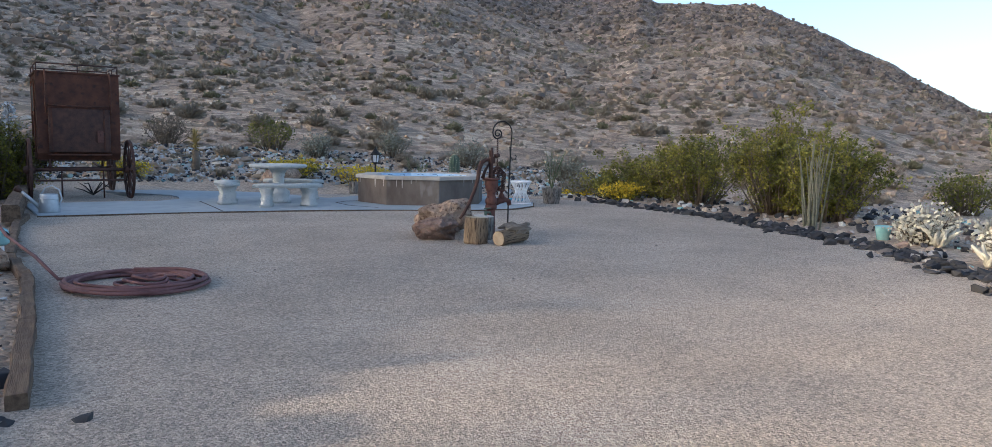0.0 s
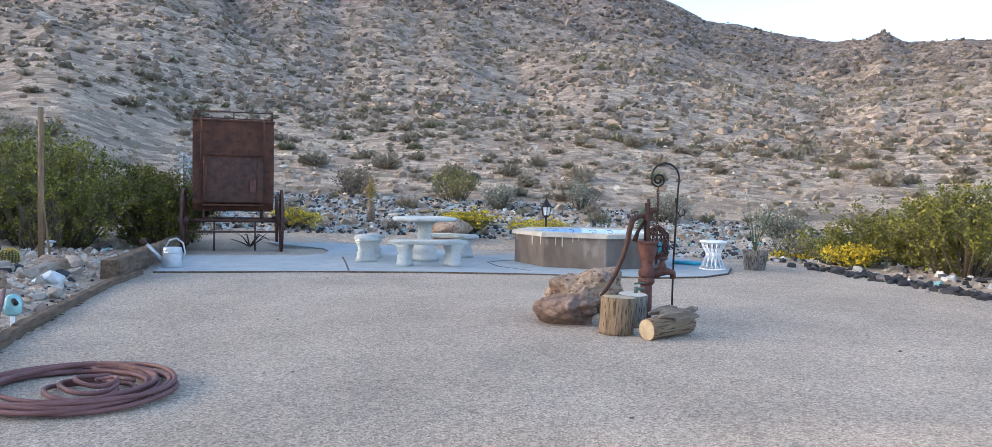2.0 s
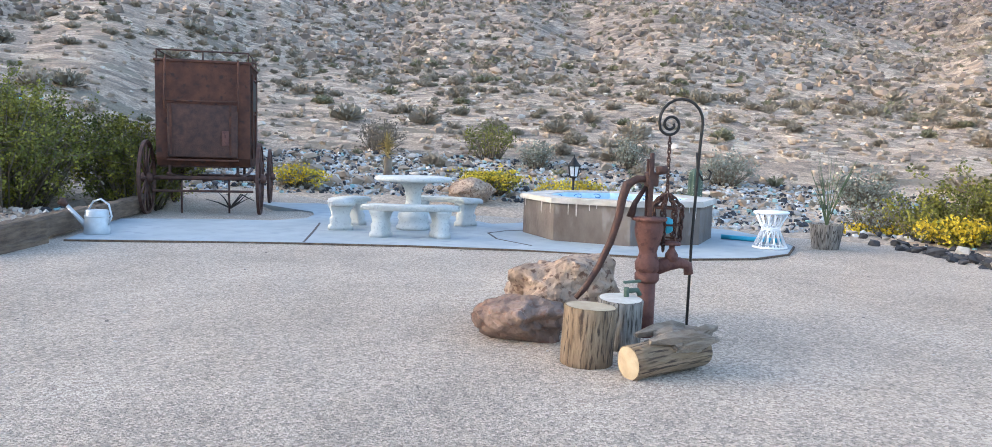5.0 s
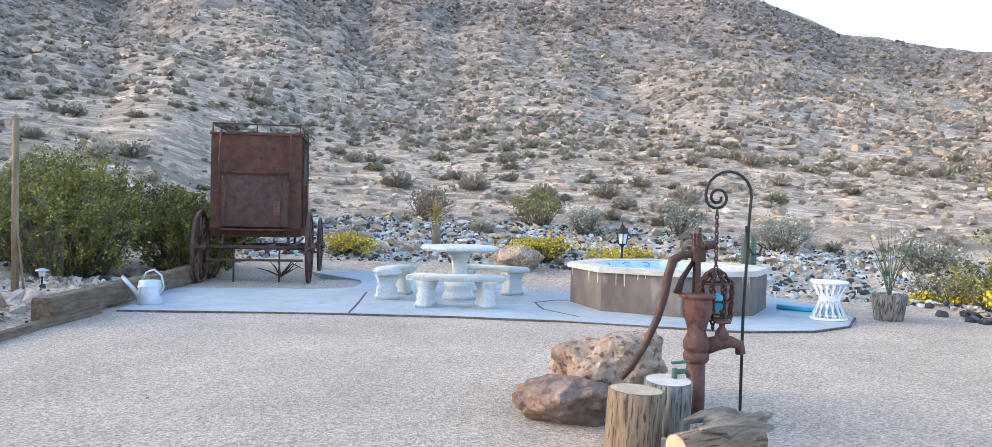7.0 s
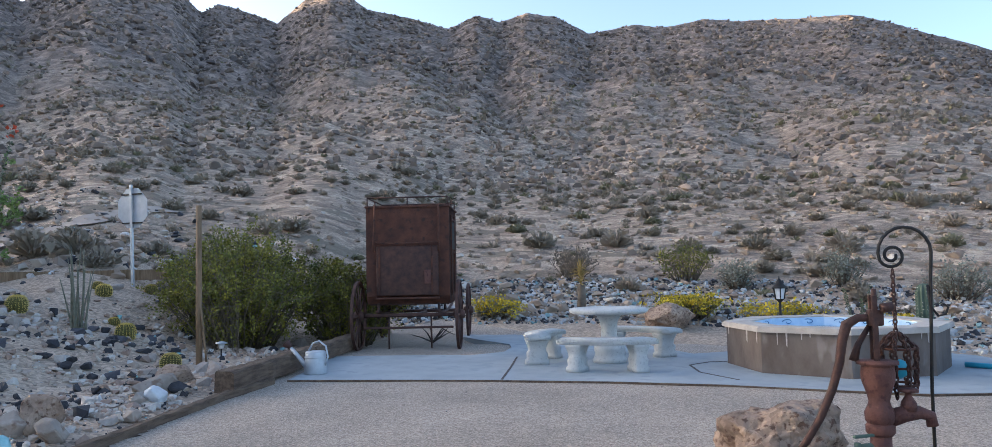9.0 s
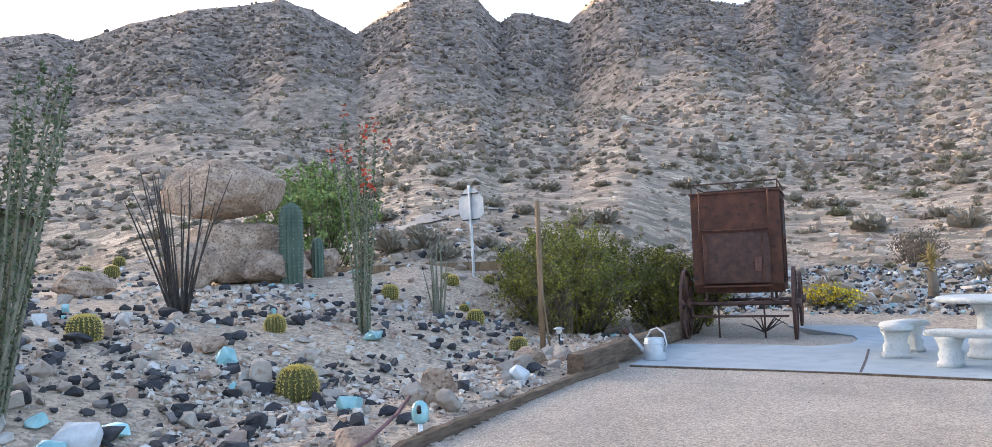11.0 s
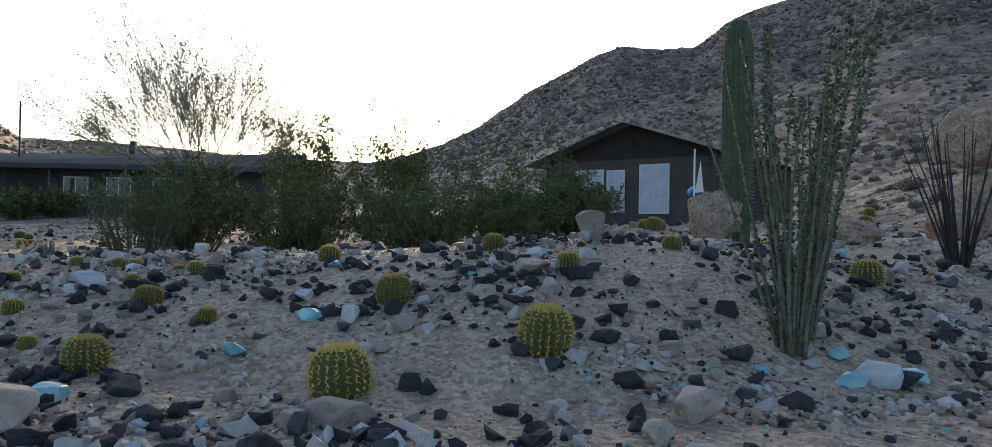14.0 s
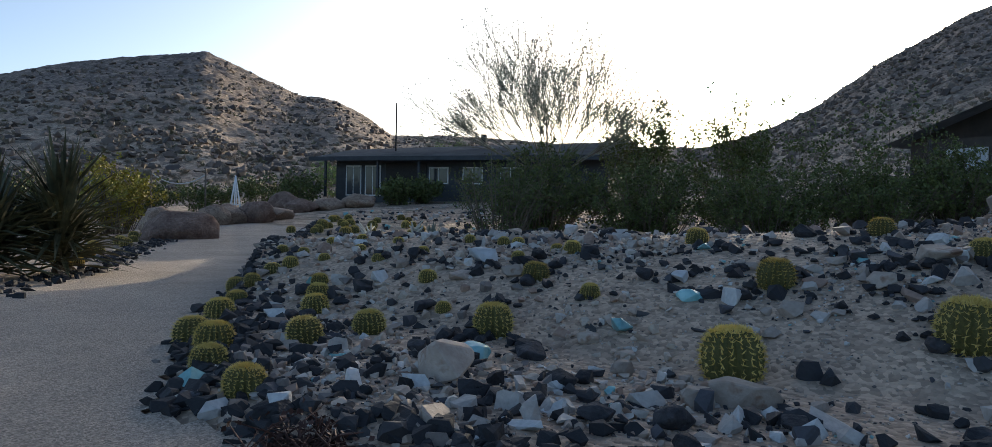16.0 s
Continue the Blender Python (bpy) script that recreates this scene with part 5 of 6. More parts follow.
def chunk(size, seed):
    """An angular broken stone."""
    rnd = random.Random(seed)
    b = bmesh.new()
    for _ in range(18):
        d = Vector((rnd.gauss(0, 1), rnd.gauss(0, 1), rnd.gauss(0, 1)))
        d = d.normalized().lerp(d / max(abs(d.x), abs(d.y), abs(d.z)), 0.5) * rnd.uniform(0.75, 1.05)
        b.verts.new((d.x * size[0], d.y * size[1], d.z * size[2]))
    hull = bmesh.ops.convex_hull(b, input=b.verts[:])
    bmesh.ops.delete(b, geom=list({v for v in hull["geom_interior"] if isinstance(v, bmesh.types.BMVert)}), context='VERTS')
    bmesh.ops.bevel(b, geom=b.edges[:], offset=min(size) * 0.07, segments=1, affect='EDGES')
    return b


stones("garden_stones", scatter(1900, 51, lambda x, y, r: in_garden(x, y) and garden_uv(x, y)[0] > 0.3 and r.random() < 0.55 + noise.noise(Vector((x * 0.8, y * 0.8, 61.0))), (-12.5, -5.0), (-4, 2.2), 0.075, 0.02, 1.9),
       M_STONES_TAN, "dense tan, grey and pale stones along the timber edging", 16)

# single stones
SINGLES = [
    ("white_stone", -6.12, -1.19, (0.19, 0.13, 0.1), M_WHITEROCK, "pale bluish-white quartz stone in the rock garden"),
    ("white_stone", -4.79, -5.12, (0.2, 0.12, 0.1), M_WHITEROCK, "pale white quartz stone beside the ocotillo"),
    ("turquoise_slag", -4.99, -4.92, (0.14, 0.1, 0.06), M_SLAGBLUE, "chunk of turquoise glass slag"),
    ("turquoise_slag", -4.64, -5.26, (0.13, 0.1, 0.06), M_SLAGBLUE, "chunk of turquoise glass slag"),
    ("turquoise_slag", -5.04, -5.38, (0.12, 0.08, 0.06), M_SLAGBLUE, "chunk of turquoise glass slag"),
    ("turquoise_slag", -5.33, -3.14, (0.12, 0.1, 0.11), M_SLAGBLUE, "chunk of turquoise glass slag"),
    ("turquoise_slag", -6.92, -3.97, (0.12, 0.07, 0.13), M_SLAGBLUE, "upright chunk of turquoise glass slag"),
    ("turquoise_slag", -8.6, -2, (0.24, 0.13, 0.07), M_SLAGBLUE, "chunk of turquoise glass slag"),
    ("turquoise_slag", -2.94, -9.32, (0.14, 0.1, 0.07), M_SLAGBLUE, "chunk of turquoise glass slag"),
    ("turquoise_slag", -3.64, -9.23, (0.13, 0.1, 0.06), M_SLAGBLUE, "chunk of turquoise glass slag"),
    ("turquoise_slag", -1.66, -9.49, (0.13, 0.1, 0.08), M_SLAGBLUE, "chunk of turquoise glass slag"),
    ("white_stone", -3.32, -11.56, (0.2, 0.14, 0.1), M_WHITEROCK, "pale bluish-white quartz stone in the rock garden"),
    ("white_stone", -3.93, -9.54, (0.12, 0.08, 0.07), M_WHITEROCK, "small white quartz stone on the mound"),
    ("tan_stone", -1.21, -9.18, (0.3, 0.2, 0.16), M_TANROCK, "large pale tan stone among the barrel cacti"),
    ("tan_stone", -2.26, -7.83, (0.26, 0.13, 0.1), M_TANROCK, "long grey-tan stone on bare soil"),
    ("tan_stone", -3.41, -6.08, (0.22, 0.15, 0.12), M_TANROCK, "pale rounded stone near the ocotillo"),
    ("tan_stone", -5.28, -2.35, (0.16, 0.16, 0.2), M_BOULDER, "rust-brown stone by the timber edging"),
    ("tan_stone", -5.33, -2.55, (0.12, 0.1, 0.15), M_TANROCK, "pale upright stone by the timber edging"),
    ("tan_stone", -4.93, -2.39, (0.15, 0.12, 0.12), M_TANROCK, "pale angular stone by the timber edging"),
    ("tan_stone", -3.8, -3.44, (0.26, 0.18, 0.14), M_BOULDER, "tan stone beside the hose tap"),
    ("tan_stone", -6.75, -0.7, (0.25, 0.18, 0.17), M_BOULDER, "rust-tan stone in the rock garden"),
    ("tan_stone", -6.56, -0.97, (0.28, 0.16, 0.13), M_TANROCK, "grey-tan stone in the rock garden"),
    ("tan_stone", -7.4, 0.1, (0.17, 0.13, 0.12), M_TANROCK, "pale stone behind the railway tie"),
    ("tan_stone", -7.31, -4.07, (0.2, 0.15, 0.11), M_BOULDER, "rust-brown flat stone in the rock garden"),
    ("tan_stone", -6.42, -3.71, (0.14, 0.12, 0.15), M_TANROCK, "pale stone beside a barrel cactus"),
    ("tan_stone", -5.13, -7.94, (0.2, 0.13, 0.1), M_TANROCK, "pale stone on the mound"),
    ("tan_stone", -6.72, -7.97, (0.18, 0.13, 0.24), M_TANROCK, "pale upright stone on the mound's crest"),
]
for k, (n_, x_, y_, s_, m_, l_) in enumerate(SINGLES):
    ob = part(n_, chunk(s_, 60 + k), m_, flat=True)
    ob.matrix_world = pose(x_, y_, land(x_, y_) + s_[2] * 0.62, 0, 0, k * 47 % 360)
    tagged(ob, l_, "stone")
rnd_ = random.Random(77)
for k in range(190):
    x_, y_ = rnd_.uniform(-9, 0), rnd_.uniform(-13, 0)
    if in_garden(x_, y_):
        s = rnd_.uniform(0.06, 0.11)
        lava = rnd_.random() < 0.6
        ob = part("lava_rock" if lava else "tan_stone", chunk((s * rnd_.uniform(1, 1.4), s, s * rnd_.uniform(0.6, 0.9)), 200 + k), M_LAVA if lava else M_TANROCK, flat=True)
        ob.matrix_world = pose(x_, y_, land(x_, y_) + s * 0.45, 0, 0, rnd_.uniform(0, 360))
        tagged(ob, "rough black lava rock" if lava else "weathered pale tan stone", "stone", "single garden stones")


def ocotillo(x, y, h, n, seed, spread=0.33, leafy=True, bloom=False, dark=False):
    rnd = random.Random(seed)
    z = land(x, y)
    o = thing("ocotillo", Matrix.Translation((x, y, z)), ("leafless dark" if dark else "green-leaved") + " ocotillo with many upright thorny canes" + (" and red blossoms" if bloom else ""), "ocotillo")
    lb, rb = bmesh.new(), bmesh.new()
    for k in range(n):
        a = rnd.uniform(0, 2 * math.pi)
        lean = spread * rnd.uniform(0.15, 1.0)
        d = Vector((math.cos(a), math.sin(a), 0))
        hh = h * rnd.uniform(0.6, 1.0)
        rr = rnd.random()
        bend = rnd.uniform(-0.12, 0.25)
        side = Vector((-d.y, d.x, 0)) * rnd.uniform(-0.12, 0.12)
        pts = [d * (0.03 + 0.08 * rr + lean * hh * (f + bend * f * f))  + side * hh * f * f + Vector((0, 0, hh * f - 0.03)) for f in (0, 0.12, 0.3, 0.5, 0.7, 0.87, 1.0)]
        part("cane", tube(bmesh.new(), pts, [0.018, 0.016, 0.013, 0.011, 0.009, 0.007, 0.004], 6), M_TWIG_DARK if dark else M_OCO, o)
        if leafy:
            for i in range(int(hh * 110)):
                f = rnd.uniform(0.08, 1.0) * 6
                j = min(int(f), 5)
                p = Vector(pts[j]).lerp(Vector(pts[j + 1]), f - j)
                leaves(lb, [p], 0.034, rnd, 0.3)
        if bloom:
            tip = Vector(pts[-1])
            for i in range(11):
                q = tip + Vector((rnd.gauss(0, 0.025), rnd.gauss(0, 0.025), rnd.uniform(0, 0.2)))
                leaves(rb, [q], 0.05, rnd, 0.35)
    if leafy:
        part("foliage", lb, M_OCOLEAF, o)
    else:
        lb.free()
    if bloom:
        tagged(part("bloom", rb, M_RED, o, "red-orange flower spikes"), kind="stuff")
    else:
        rb.free()


ocotillo(-4.89, -5.68, 2.6, 34, 1, 0.34)
ocotillo(-8.85, -2.05, 3.1, 15, 2, 0.15, bloom=True)
ocotillo(-9.2, -4.3, 1.9, 22, 3, 0.36, leafy=False, dark=True)
ocotillo(-10.5, -0.4, 1.3, 14, 4, 0.2, leafy=False)
ocotillo(4.35, 2.0, 1.35, 18, 6, 0.14, leafy=False)
ocotillo(6.4, 0.9, 1.7, 14, 7, 0.2)
ocotillo(-3.1, 9.6, 0.9, 9, 8, 0.28)


def column_cactus(x, y, h, r, ribs, material, label, seed, z=None, arms=0):
    c = thing("column_cactus", Matrix.Translation((x, y, land(x, y) - 0.03 if z is None else z)), label, "cactus")
    n = ribs * 2
    def column(bm, base, hh, rr):
        prof = [(0.85, 0), (0.95, 0.15), (1.0, 0.4), (1.0, 0.7), (0.95, 0.86), (0.78, 0.94), (0.45, 0.985), (0.05, 1.0)]
        rings = [[bm.verts.new((base[0] + rr * q * (1 if k % 2 == 0 else 0.84) * math.cos(math.pi * k / ribs), base[1] + rr * q * (1 if k % 2 == 0 else 0.84) * math.sin(math.pi * k / ribs), base[2] + hh * z)) for k in range(n)] for q, z in prof]
        for a, b in zip(rings, rings[1:]):
            for j in range(n):
                bm.faces.new((a[j], a[(j + 1) % n], b[(j + 1) % n], b[j]))
        bm.faces.new(rings[-1])
        return bm
    part("column", column(bmesh.new(), (0, 0, 0), h, r), material, c, flat=True)
    rnd = random.Random(seed)
    bm = bmesh.new()
    for k in range(ribs):
        a = 2 * math.pi * k / ribs
        for i in range(int(h * 16)):
            zz = h * 0.96 * (i + 0.5) / int(h * 16)
            q = 1.0 if zz < h * 0.86 else 0.85
            p = Vector((r * q * math.cos(a), r * q * math.sin(a), zz))
            d = Vector((math.cos(a) + rnd.gauss(0, 0.4), math.sin(a) + rnd.gauss(0, 0.4), rnd.gauss(0, 0.4))).normalized()
            w = d.orthogonal().normalized() * 0.006
            bm.faces.new([bm.verts.new(v) for v in (p - w, p + w, p + d * 0.045)])
    tagged(part("spine_cover", bm, M_CHOLLA, c, flat=True), kind="stuff")
    for k in range(arms):
        a = 2.0 + 2.5 * k
        part("arm", column(bmesh.new(), (r * 1.9 * math.cos(a), r * 1.9 * math.sin(a), 0), h * rnd.uniform(0.35, 0.6), r * 0.7), material, c, flat=True)


column_cactus(-11.66, -7.24, 3.7, 0.25, 16, M_SAGUARO, "tall single-column saguaro cactus", 1)
column_cactus(-12.55, -2.35, 1.45, 0.21, 14, M_BLUECACTUS, "blue-green columnar cactus in front of the stacked boulders", 2, arms=0)
column_cactus(-13.5, -1.7, 0.8, 0.12, 10, M_BLUECACTUS, "small columnar cactus beside the boulders", 3)
column_cactus(-2.25, 10.2, 0.9, 0.14, 12, M_BLUECACTUS, "stout columnar cactus in the bed behind the tub", 4)

# stacked boulders
zb = land(-13.4, -3.0)
boulder("boulder", -13.5, -3.15, (0.95, 1.15, 0.62), 301, M_BOULDER, "huge rounded pink-tan granite boulder bearing another", z=1.2, turn=4, sink=0.75, rough=0.3)
boulder("boulder", -13.45, -3.3, (0.85, 1.12, 0.66), 317, M_BOULDER, "huge flat-topped pink-tan granite boulder balanced on others", z=2.2, turn=-4, sink=0.9, rough=0.28, tilt=(4, 0))
boulder("boulder", -12.8, -4.0, (0.5, 0.55, 0.4), 303, M_BOULDER, "pink-tan granite boulder at the foot of the stack", turn=20, sink=0.7)
boulder("boulder", -12.9, -2.6, (0.6, 0.7, 0.4), 304, M_BOULDER, "pink-tan granite boulder at the foot of the stack", turn=60, sink=0.7)
boulder("boulder", -14.0, -1.6, (0.45, 0.5, 0.35), 305, M_BOULDER, "tan boulder beside the stack", turn=60, sink=0.7)
boulder("boulder", -11.5, -7.55, (0.4, 0.46, 0.5), 306, M_BOULDER, "large rounded brown boulder on the mound", turn=10, sink=0.75)
boulder("boulder", -11.4, -5.5, (0.35, 0.4, 0.25), 307, M_BOULDER, "tan boulder in the rock garden", turn=10, sink=0.7)
boulder("boulder", -6.2, 8.5, (0.42, 0.55, 0.3), 308, M_BOULDER, "brown boulder in the bed behind the patio table", turn=-30, sink=0.7)
boulder("boulder", -3.1, 8.0, (0.5, 0.35, 0.3), 309, M_BOULDER, "tan boulder behind the tub", turn=-30, sink=0.6)


def road_sign(x, y, z):
    s = thing("road_sign", pose(x, y, z, 2, 0, 20), "back of a grey metal road sign on a galvanized post", "sign")
    part("post", box(bmesh.new(), (0, 0, 0.95), (0.055, 0.04, 1.98), None, 0.004), M_GALV, s, flat=True)
    bm = bmesh.new()
    prism(bm, [(0.4 * math.cos(math.pi / 4 * k + math.pi / 8), 0.4 * math.sin(math.pi / 4 * k + math.pi / 8)) for k in range(8)], -0.004, 0.004)
    plate = part("plate", bm, M_SIGN, s, "pale grey octagonal sign plate seen from behind", flat=True)
    plate.matrix_local = pose(0, 0.035, 1.5, 90, 0, 0)
    for zz in (1.22, 1.76):
        part("bracket", box(bmesh.new(), (0, 0.012, zz), (0.5, 0.03, 0.025)), M_IRON, s, flat=True)


road_sign(-13.4, 1.5, land(-13.4, 1.5) - 0.03)
strip_line("trim", [(-15.5, -1.0), (-14.0, 1.6), (-12.0, 3.6)], 0.05, land(-14, 1.6) + 0.06, 0.2, M_WOODPOST, "board edging along the far side of the rock garden", "trim")


def wooden_post(x, y, h):
    p = thing("wooden_post", pose(x, y, land(x, y), 1, 1, 0), "slim weathered wooden post standing in the stones", "post")
    part("pole", tube(bmesh.new(), [(0, 0, -0.05), (0.005, 0, h * 0.5), (0, 0.01, h)], [0.042, 0.04, 0.036], 8), M_WOODPOST, p)
    part("prop", tube(bmesh.new(), [(0.12, 0.05, 0), (0.02, 0.0, h * 0.45)], 0.014, 6), M_WOODPOST, p)


wooden_post(-8.37, 0.37, 2.11)


def wire_cage(x, y, r, h):
    c = thing("wire_cage", Matrix.Translation((x, y, land(x, y))), "low cylinder of rusty chicken wire beside the post", "wire cage")
    bm = bmesh.new()
    n, rows = 22, 9
    for k in range(n):
        for q in range(rows):
            a0, a1, a2 = [2 * math.pi * (k + 0.5 * ((q + d) % 2)) / n for d in (0, 1, 1)]
            a2 = a1 - 2 * math.pi / n if q % 2 == 0 else a1 + 2 * math.pi / n
            for b in (a1, a2):
                tube(bm, [(r * math.cos(a0), r * math.sin(a0), h * q / rows), (r * math.cos(b), r * math.sin(b), h * (q + 1) / rows)], 0.002, 3, cap=False)
    tagged(part("mesh_wire", bm, M_TWIG, c), kind="stuff")
    for z in (0.0, h):
        part("rim_wire", tube(bmesh.new(), [(r * math.cos(a), r * math.sin(a), z) for a in [2 * math.pi * j / 20 for j in range(21)]], 0.004, 4, cap=False), M_TWIG, c)


wire_cage(-9.75, 1.35, 0.28, 0.72)


def path_light(x, y):
    c = thing("path_light", Matrix.Translation((x, y, land(x, y))), "small black solar path light with a pale cap", "garden light")
    part("stake", tube(bmesh.new(), [(0, 0, -0.03), (0, 0, 0.14)], 0.012, 6), M_IRON, c)
    part("lens", lathe(bmesh.new(), [(0.03, 0.13), (0.05, 0.2)], 10), M_TRIM, c, "frosted lens")
    part("cap", lathe(bmesh.new(), [(0.085, 0.2), (0.085, 0.215), (0.03, 0.235)], 12), M_GALV, c, "pale round cap")


path_light(-9.2, 1.1)
# ---- shrubs and trees ----
def shrub(name, x, y, w, d, h, n_stem, n_leaf, leaf, material, label, seed, stem=M_TWIG, z=None, airy=0.0, lean=0.0, category="shrub", flowers=None):
    """Many forked stems from the foot, with leaves in clumps along their outer ends."""
    rnd = random.Random(seed)
    z = land(x, y) if z is None else z
    s = thing(name, Matrix.Translation((x, y, z)), label, category)
    lb, sb, fb = bmesh.new(), bmesh.new(), bmesh.new()
    tips = []
    for k in range(n_stem):
        a = rnd.uniform(0, 2 * math.pi)
        q = math.sqrt(rnd.random())
        top = Vector((w / 2 * q * math.cos(a), d / 2 * q * math.sin(a), h * rnd.uniform(0.55, 1.0) * (1 - 0.35 * q * q)))
        foot_ = Vector((top.x * 0.38, top.y * 0.38, -0.03))
        mid = foot_.lerp(top, 0.5) + Vector((rnd.gauss(0, 0.06), rnd.gauss(0, 0.06), h * 0.06))
        tube(sb, [foot_, mid, top], [0.017, 0.011, 0.004], 5)
        for i in range(5):
            b0 = mid.lerp(top, rnd.random()) if rnd.random() < 0.62 else foot_.lerp(mid, rnd.uniform(0.15, 1))
            b1 = b0 + Vector((rnd.gauss(0, 0.16) * w ** 0.5, rnd.gauss(0, 0.16) * w ** 0.5, rnd.uniform(0.02, 0.2) * h ** 0.5))
            tube(sb, [b0, b1], [0.006, 0.002], 3, cap=False)
            tips.append((b0, b1))
        tips.append((mid, top))
    per = max(1, n_leaf // len(tips))
    for p, q in tips:
        knots = [p.lerp(q, rnd.uniform(0.3, 1.08)) for i in range(3)]
        for i in range(int(per * rnd.uniform(0.3, 1.7))):
            c = rnd.choice(knots)
            leaves(lb, [c + Vector((rnd.gauss(0, 0.04), rnd.gauss(0, 0.04), rnd.gauss(0, 0.05))) * (1 + airy)], leaf, rnd, 0.4)
        if flowers:
            for i in range(flowers[1]):
                leaves(fb, [q + Vector((rnd.gauss(0, 0.05), rnd.gauss(0, 0.05), rnd.uniform(0, 0.06)))], flowers[2], rnd, 0.6)
    part("branchwork", sb, stem, s)
    part("foliage", lb, material, s)
    if flowers:
        part("bloom", fb, flowers[0], s, "yellow blossoms")
    else:
        fb.free()
    return s


CRE = "dense olive-green creosote bush with fine leaves"
shrub("creosote_bush", -10.7, 2.2, 3.2, 2.6, 2.05, 150, 34000, 0.04, M_CREOSOTE, CRE + " beside the coach", 1)
shrub("creosote_bush", -9.95, 3.9, 2.5, 1.9, 1.6, 110, 24000, 0.038, M_CREOSOTE, CRE + " behind the railway tie", 2)
shrub("creosote_bush", -11.9, 2.9, 2.2, 2.0, 2.0, 60, 12000, 0.042, M_CREOSOTE, CRE, 3)
shrub("creosote_bush", 2.0, 8.2, 2.0, 1.8, 1.219, 54, 11200, 0.042, M_CREOSOTE, CRE + " beyond the yard", 4)
shrub("creosote_bush", 3.4, 6.6, 1.9, 1.8, 1.484, 60, 12800, 0.042, M_CREOSOTE, CRE + " beyond the yard", 5)
shrub("creosote_bush", 4.5, 4.6, 2.0, 1.8, 1.855, 72, 16000, 0.042, M_CREOSOTE, CRE + " beyond the yard", 6)
shrub("creosote_bush", 5.0, 3.5, 1.6, 1.6, 1.537, 60, 12800, 0.042, M_CREOSOTE, CRE + " beyond the yard", 7)
shrub("creosote_bush", 3.0, 7.7, 1.6, 1.5, 1.2, 45, 9000, 0.042, M_CREOSOTE, CRE + " beyond the yard", 17)
shrub("grey_shrub", 1.0, 9.0, 1.2, 1.0, 0.9, 30, 1500, 0.04, M_GREYLEAF, "thin grey-green desert shrub", 8, airy=0.5)
YB = "low brittlebush covered in yellow flowers"
for k, (x_, y_, w_, h_) in enumerate([(-6.4, 9.6, 1.5, 0.5), (-4.6, 9.6, 1.3, 0.42), (0.9, 8.9, 0.9, 0.38), (-9.6, 7.4, 1.0, 0.4), (-12.4, 7.0, 1.0, 0.35), (-2.6, 9.8, 0.6, 0.3), (1.9, 7.2, 0.6, 0.32)]):
    shrub("brittlebush", x_, y_, w_, w_ * 0.8, h_, 40, 1600, 0.05, M_GREYLEAF if k % 2 else M_CREOSOTE, YB, 20 + k, flowers=(M_YELLOW, 12, 0.035))
rnd_ = random.Random(50)
for k, (x_, y_, w_, h_, m_) in enumerate([(-8.6, 13.5, 1.5, 1.1, M_CREOSOTE), (-7.0, 13.2, 1.0, 0.7, M_GREYLEAF), (-11.5, 12.5, 1.5, 0.9, M_TWIG), (-5.0, 14.5, 1.2, 0.8, M_GREYLEAF), (-2.5, 14.0, 1.3, 0.8, M_GREYLEAF),
                                          (0.5, 13.0, 1.2, 0.8, M_GREYLEAF), (3.0, 12.0, 1.4, 0.9, M_CREOSOTE), (-15.0, 10.0, 1.4, 0.9, M_GREYLEAF), (6.5, 9.0, 1.4, 0.8, M_GREYLEAF), (8.0, 5.5, 1.3, 0.8, M_CREOSOTE), (7.5, 2.0, 1.0, 0.6, M_GREYLEAF),
                                          (5.6, -1.0, 0.7, 0.4, M_CHOLLA), (5.3, 0.6, 0.6, 0.4, M_CHOLLA)]):
    shrub("desert_shrub", x_, y_, w_, w_, h_, 34, 1900, 0.05, m_, "twiggy grey-green desert shrub on the slope", 60 + k, airy=0.6)

shrub("palo_verde", -17.18, -0.96, 3.4, 3.0, 3.0, 80, 13000, 0.075, M_PALO, "bright green feathery palo verde tree behind the boulders", 90, category="tree")
M_PALO_SUN = mat("yellow_green_leaves", (0.22, 0.2, 0.025), (0.38, 0.33, 0.05), 4, 0.7, 0, 5, island=0.4)
shrub("palo_verde", -4.4, -32.8, 2.8, 2.6, 2.7, 60, 8000, 0.09, M_PALO_SUN, "yellow-green feathery palo verde beyond the drive", 95, category="tree")
shrub("garden_shrub", -8.79, -18.04, 2.2, 2.2, 2.1, 44, 5200, 0.045, M_GREENLEAF, "open leafy shrub with bare lower stems", 91, airy=0.8)
for k, (x_, y_, w_, h_) in enumerate([(-10.75, -19.02, 2.6, 2.2), (-12.53, -17.19, 3.0, 1.95), (-14.51, -15.27, 3.0, 1.8), (-16.28, -13.54, 3.0, 1.8), (-17.62, -12.39, 2.4, 1.7)]):
    shrub("screen_shrub", x_, y_, w_ * 1.22, w_, h_ * 1.1, 95, 18000, 0.055, M_GREENLEAF, "dense dark hedge-like desert shrub before the houses", 92 + k)
for k, (x_, y_, h_) in enumerate([(-21.72, -25.07, 5.0), (-23.82, -22.65, 4.8), (-25.41, -20.31, 4.7), (-27, -18.17, 5.6)]):
    shrub("desert_tree", x_, y_, 3.6, 3.6, h_ * 1.1, (44, 40, 9, 9)[k], (8000, 7000, 900, 1000)[k], 0.11, M_GREENLEAF, "thin open desert tree against the bright sky", 110 + k, airy=2.6, category="tree")


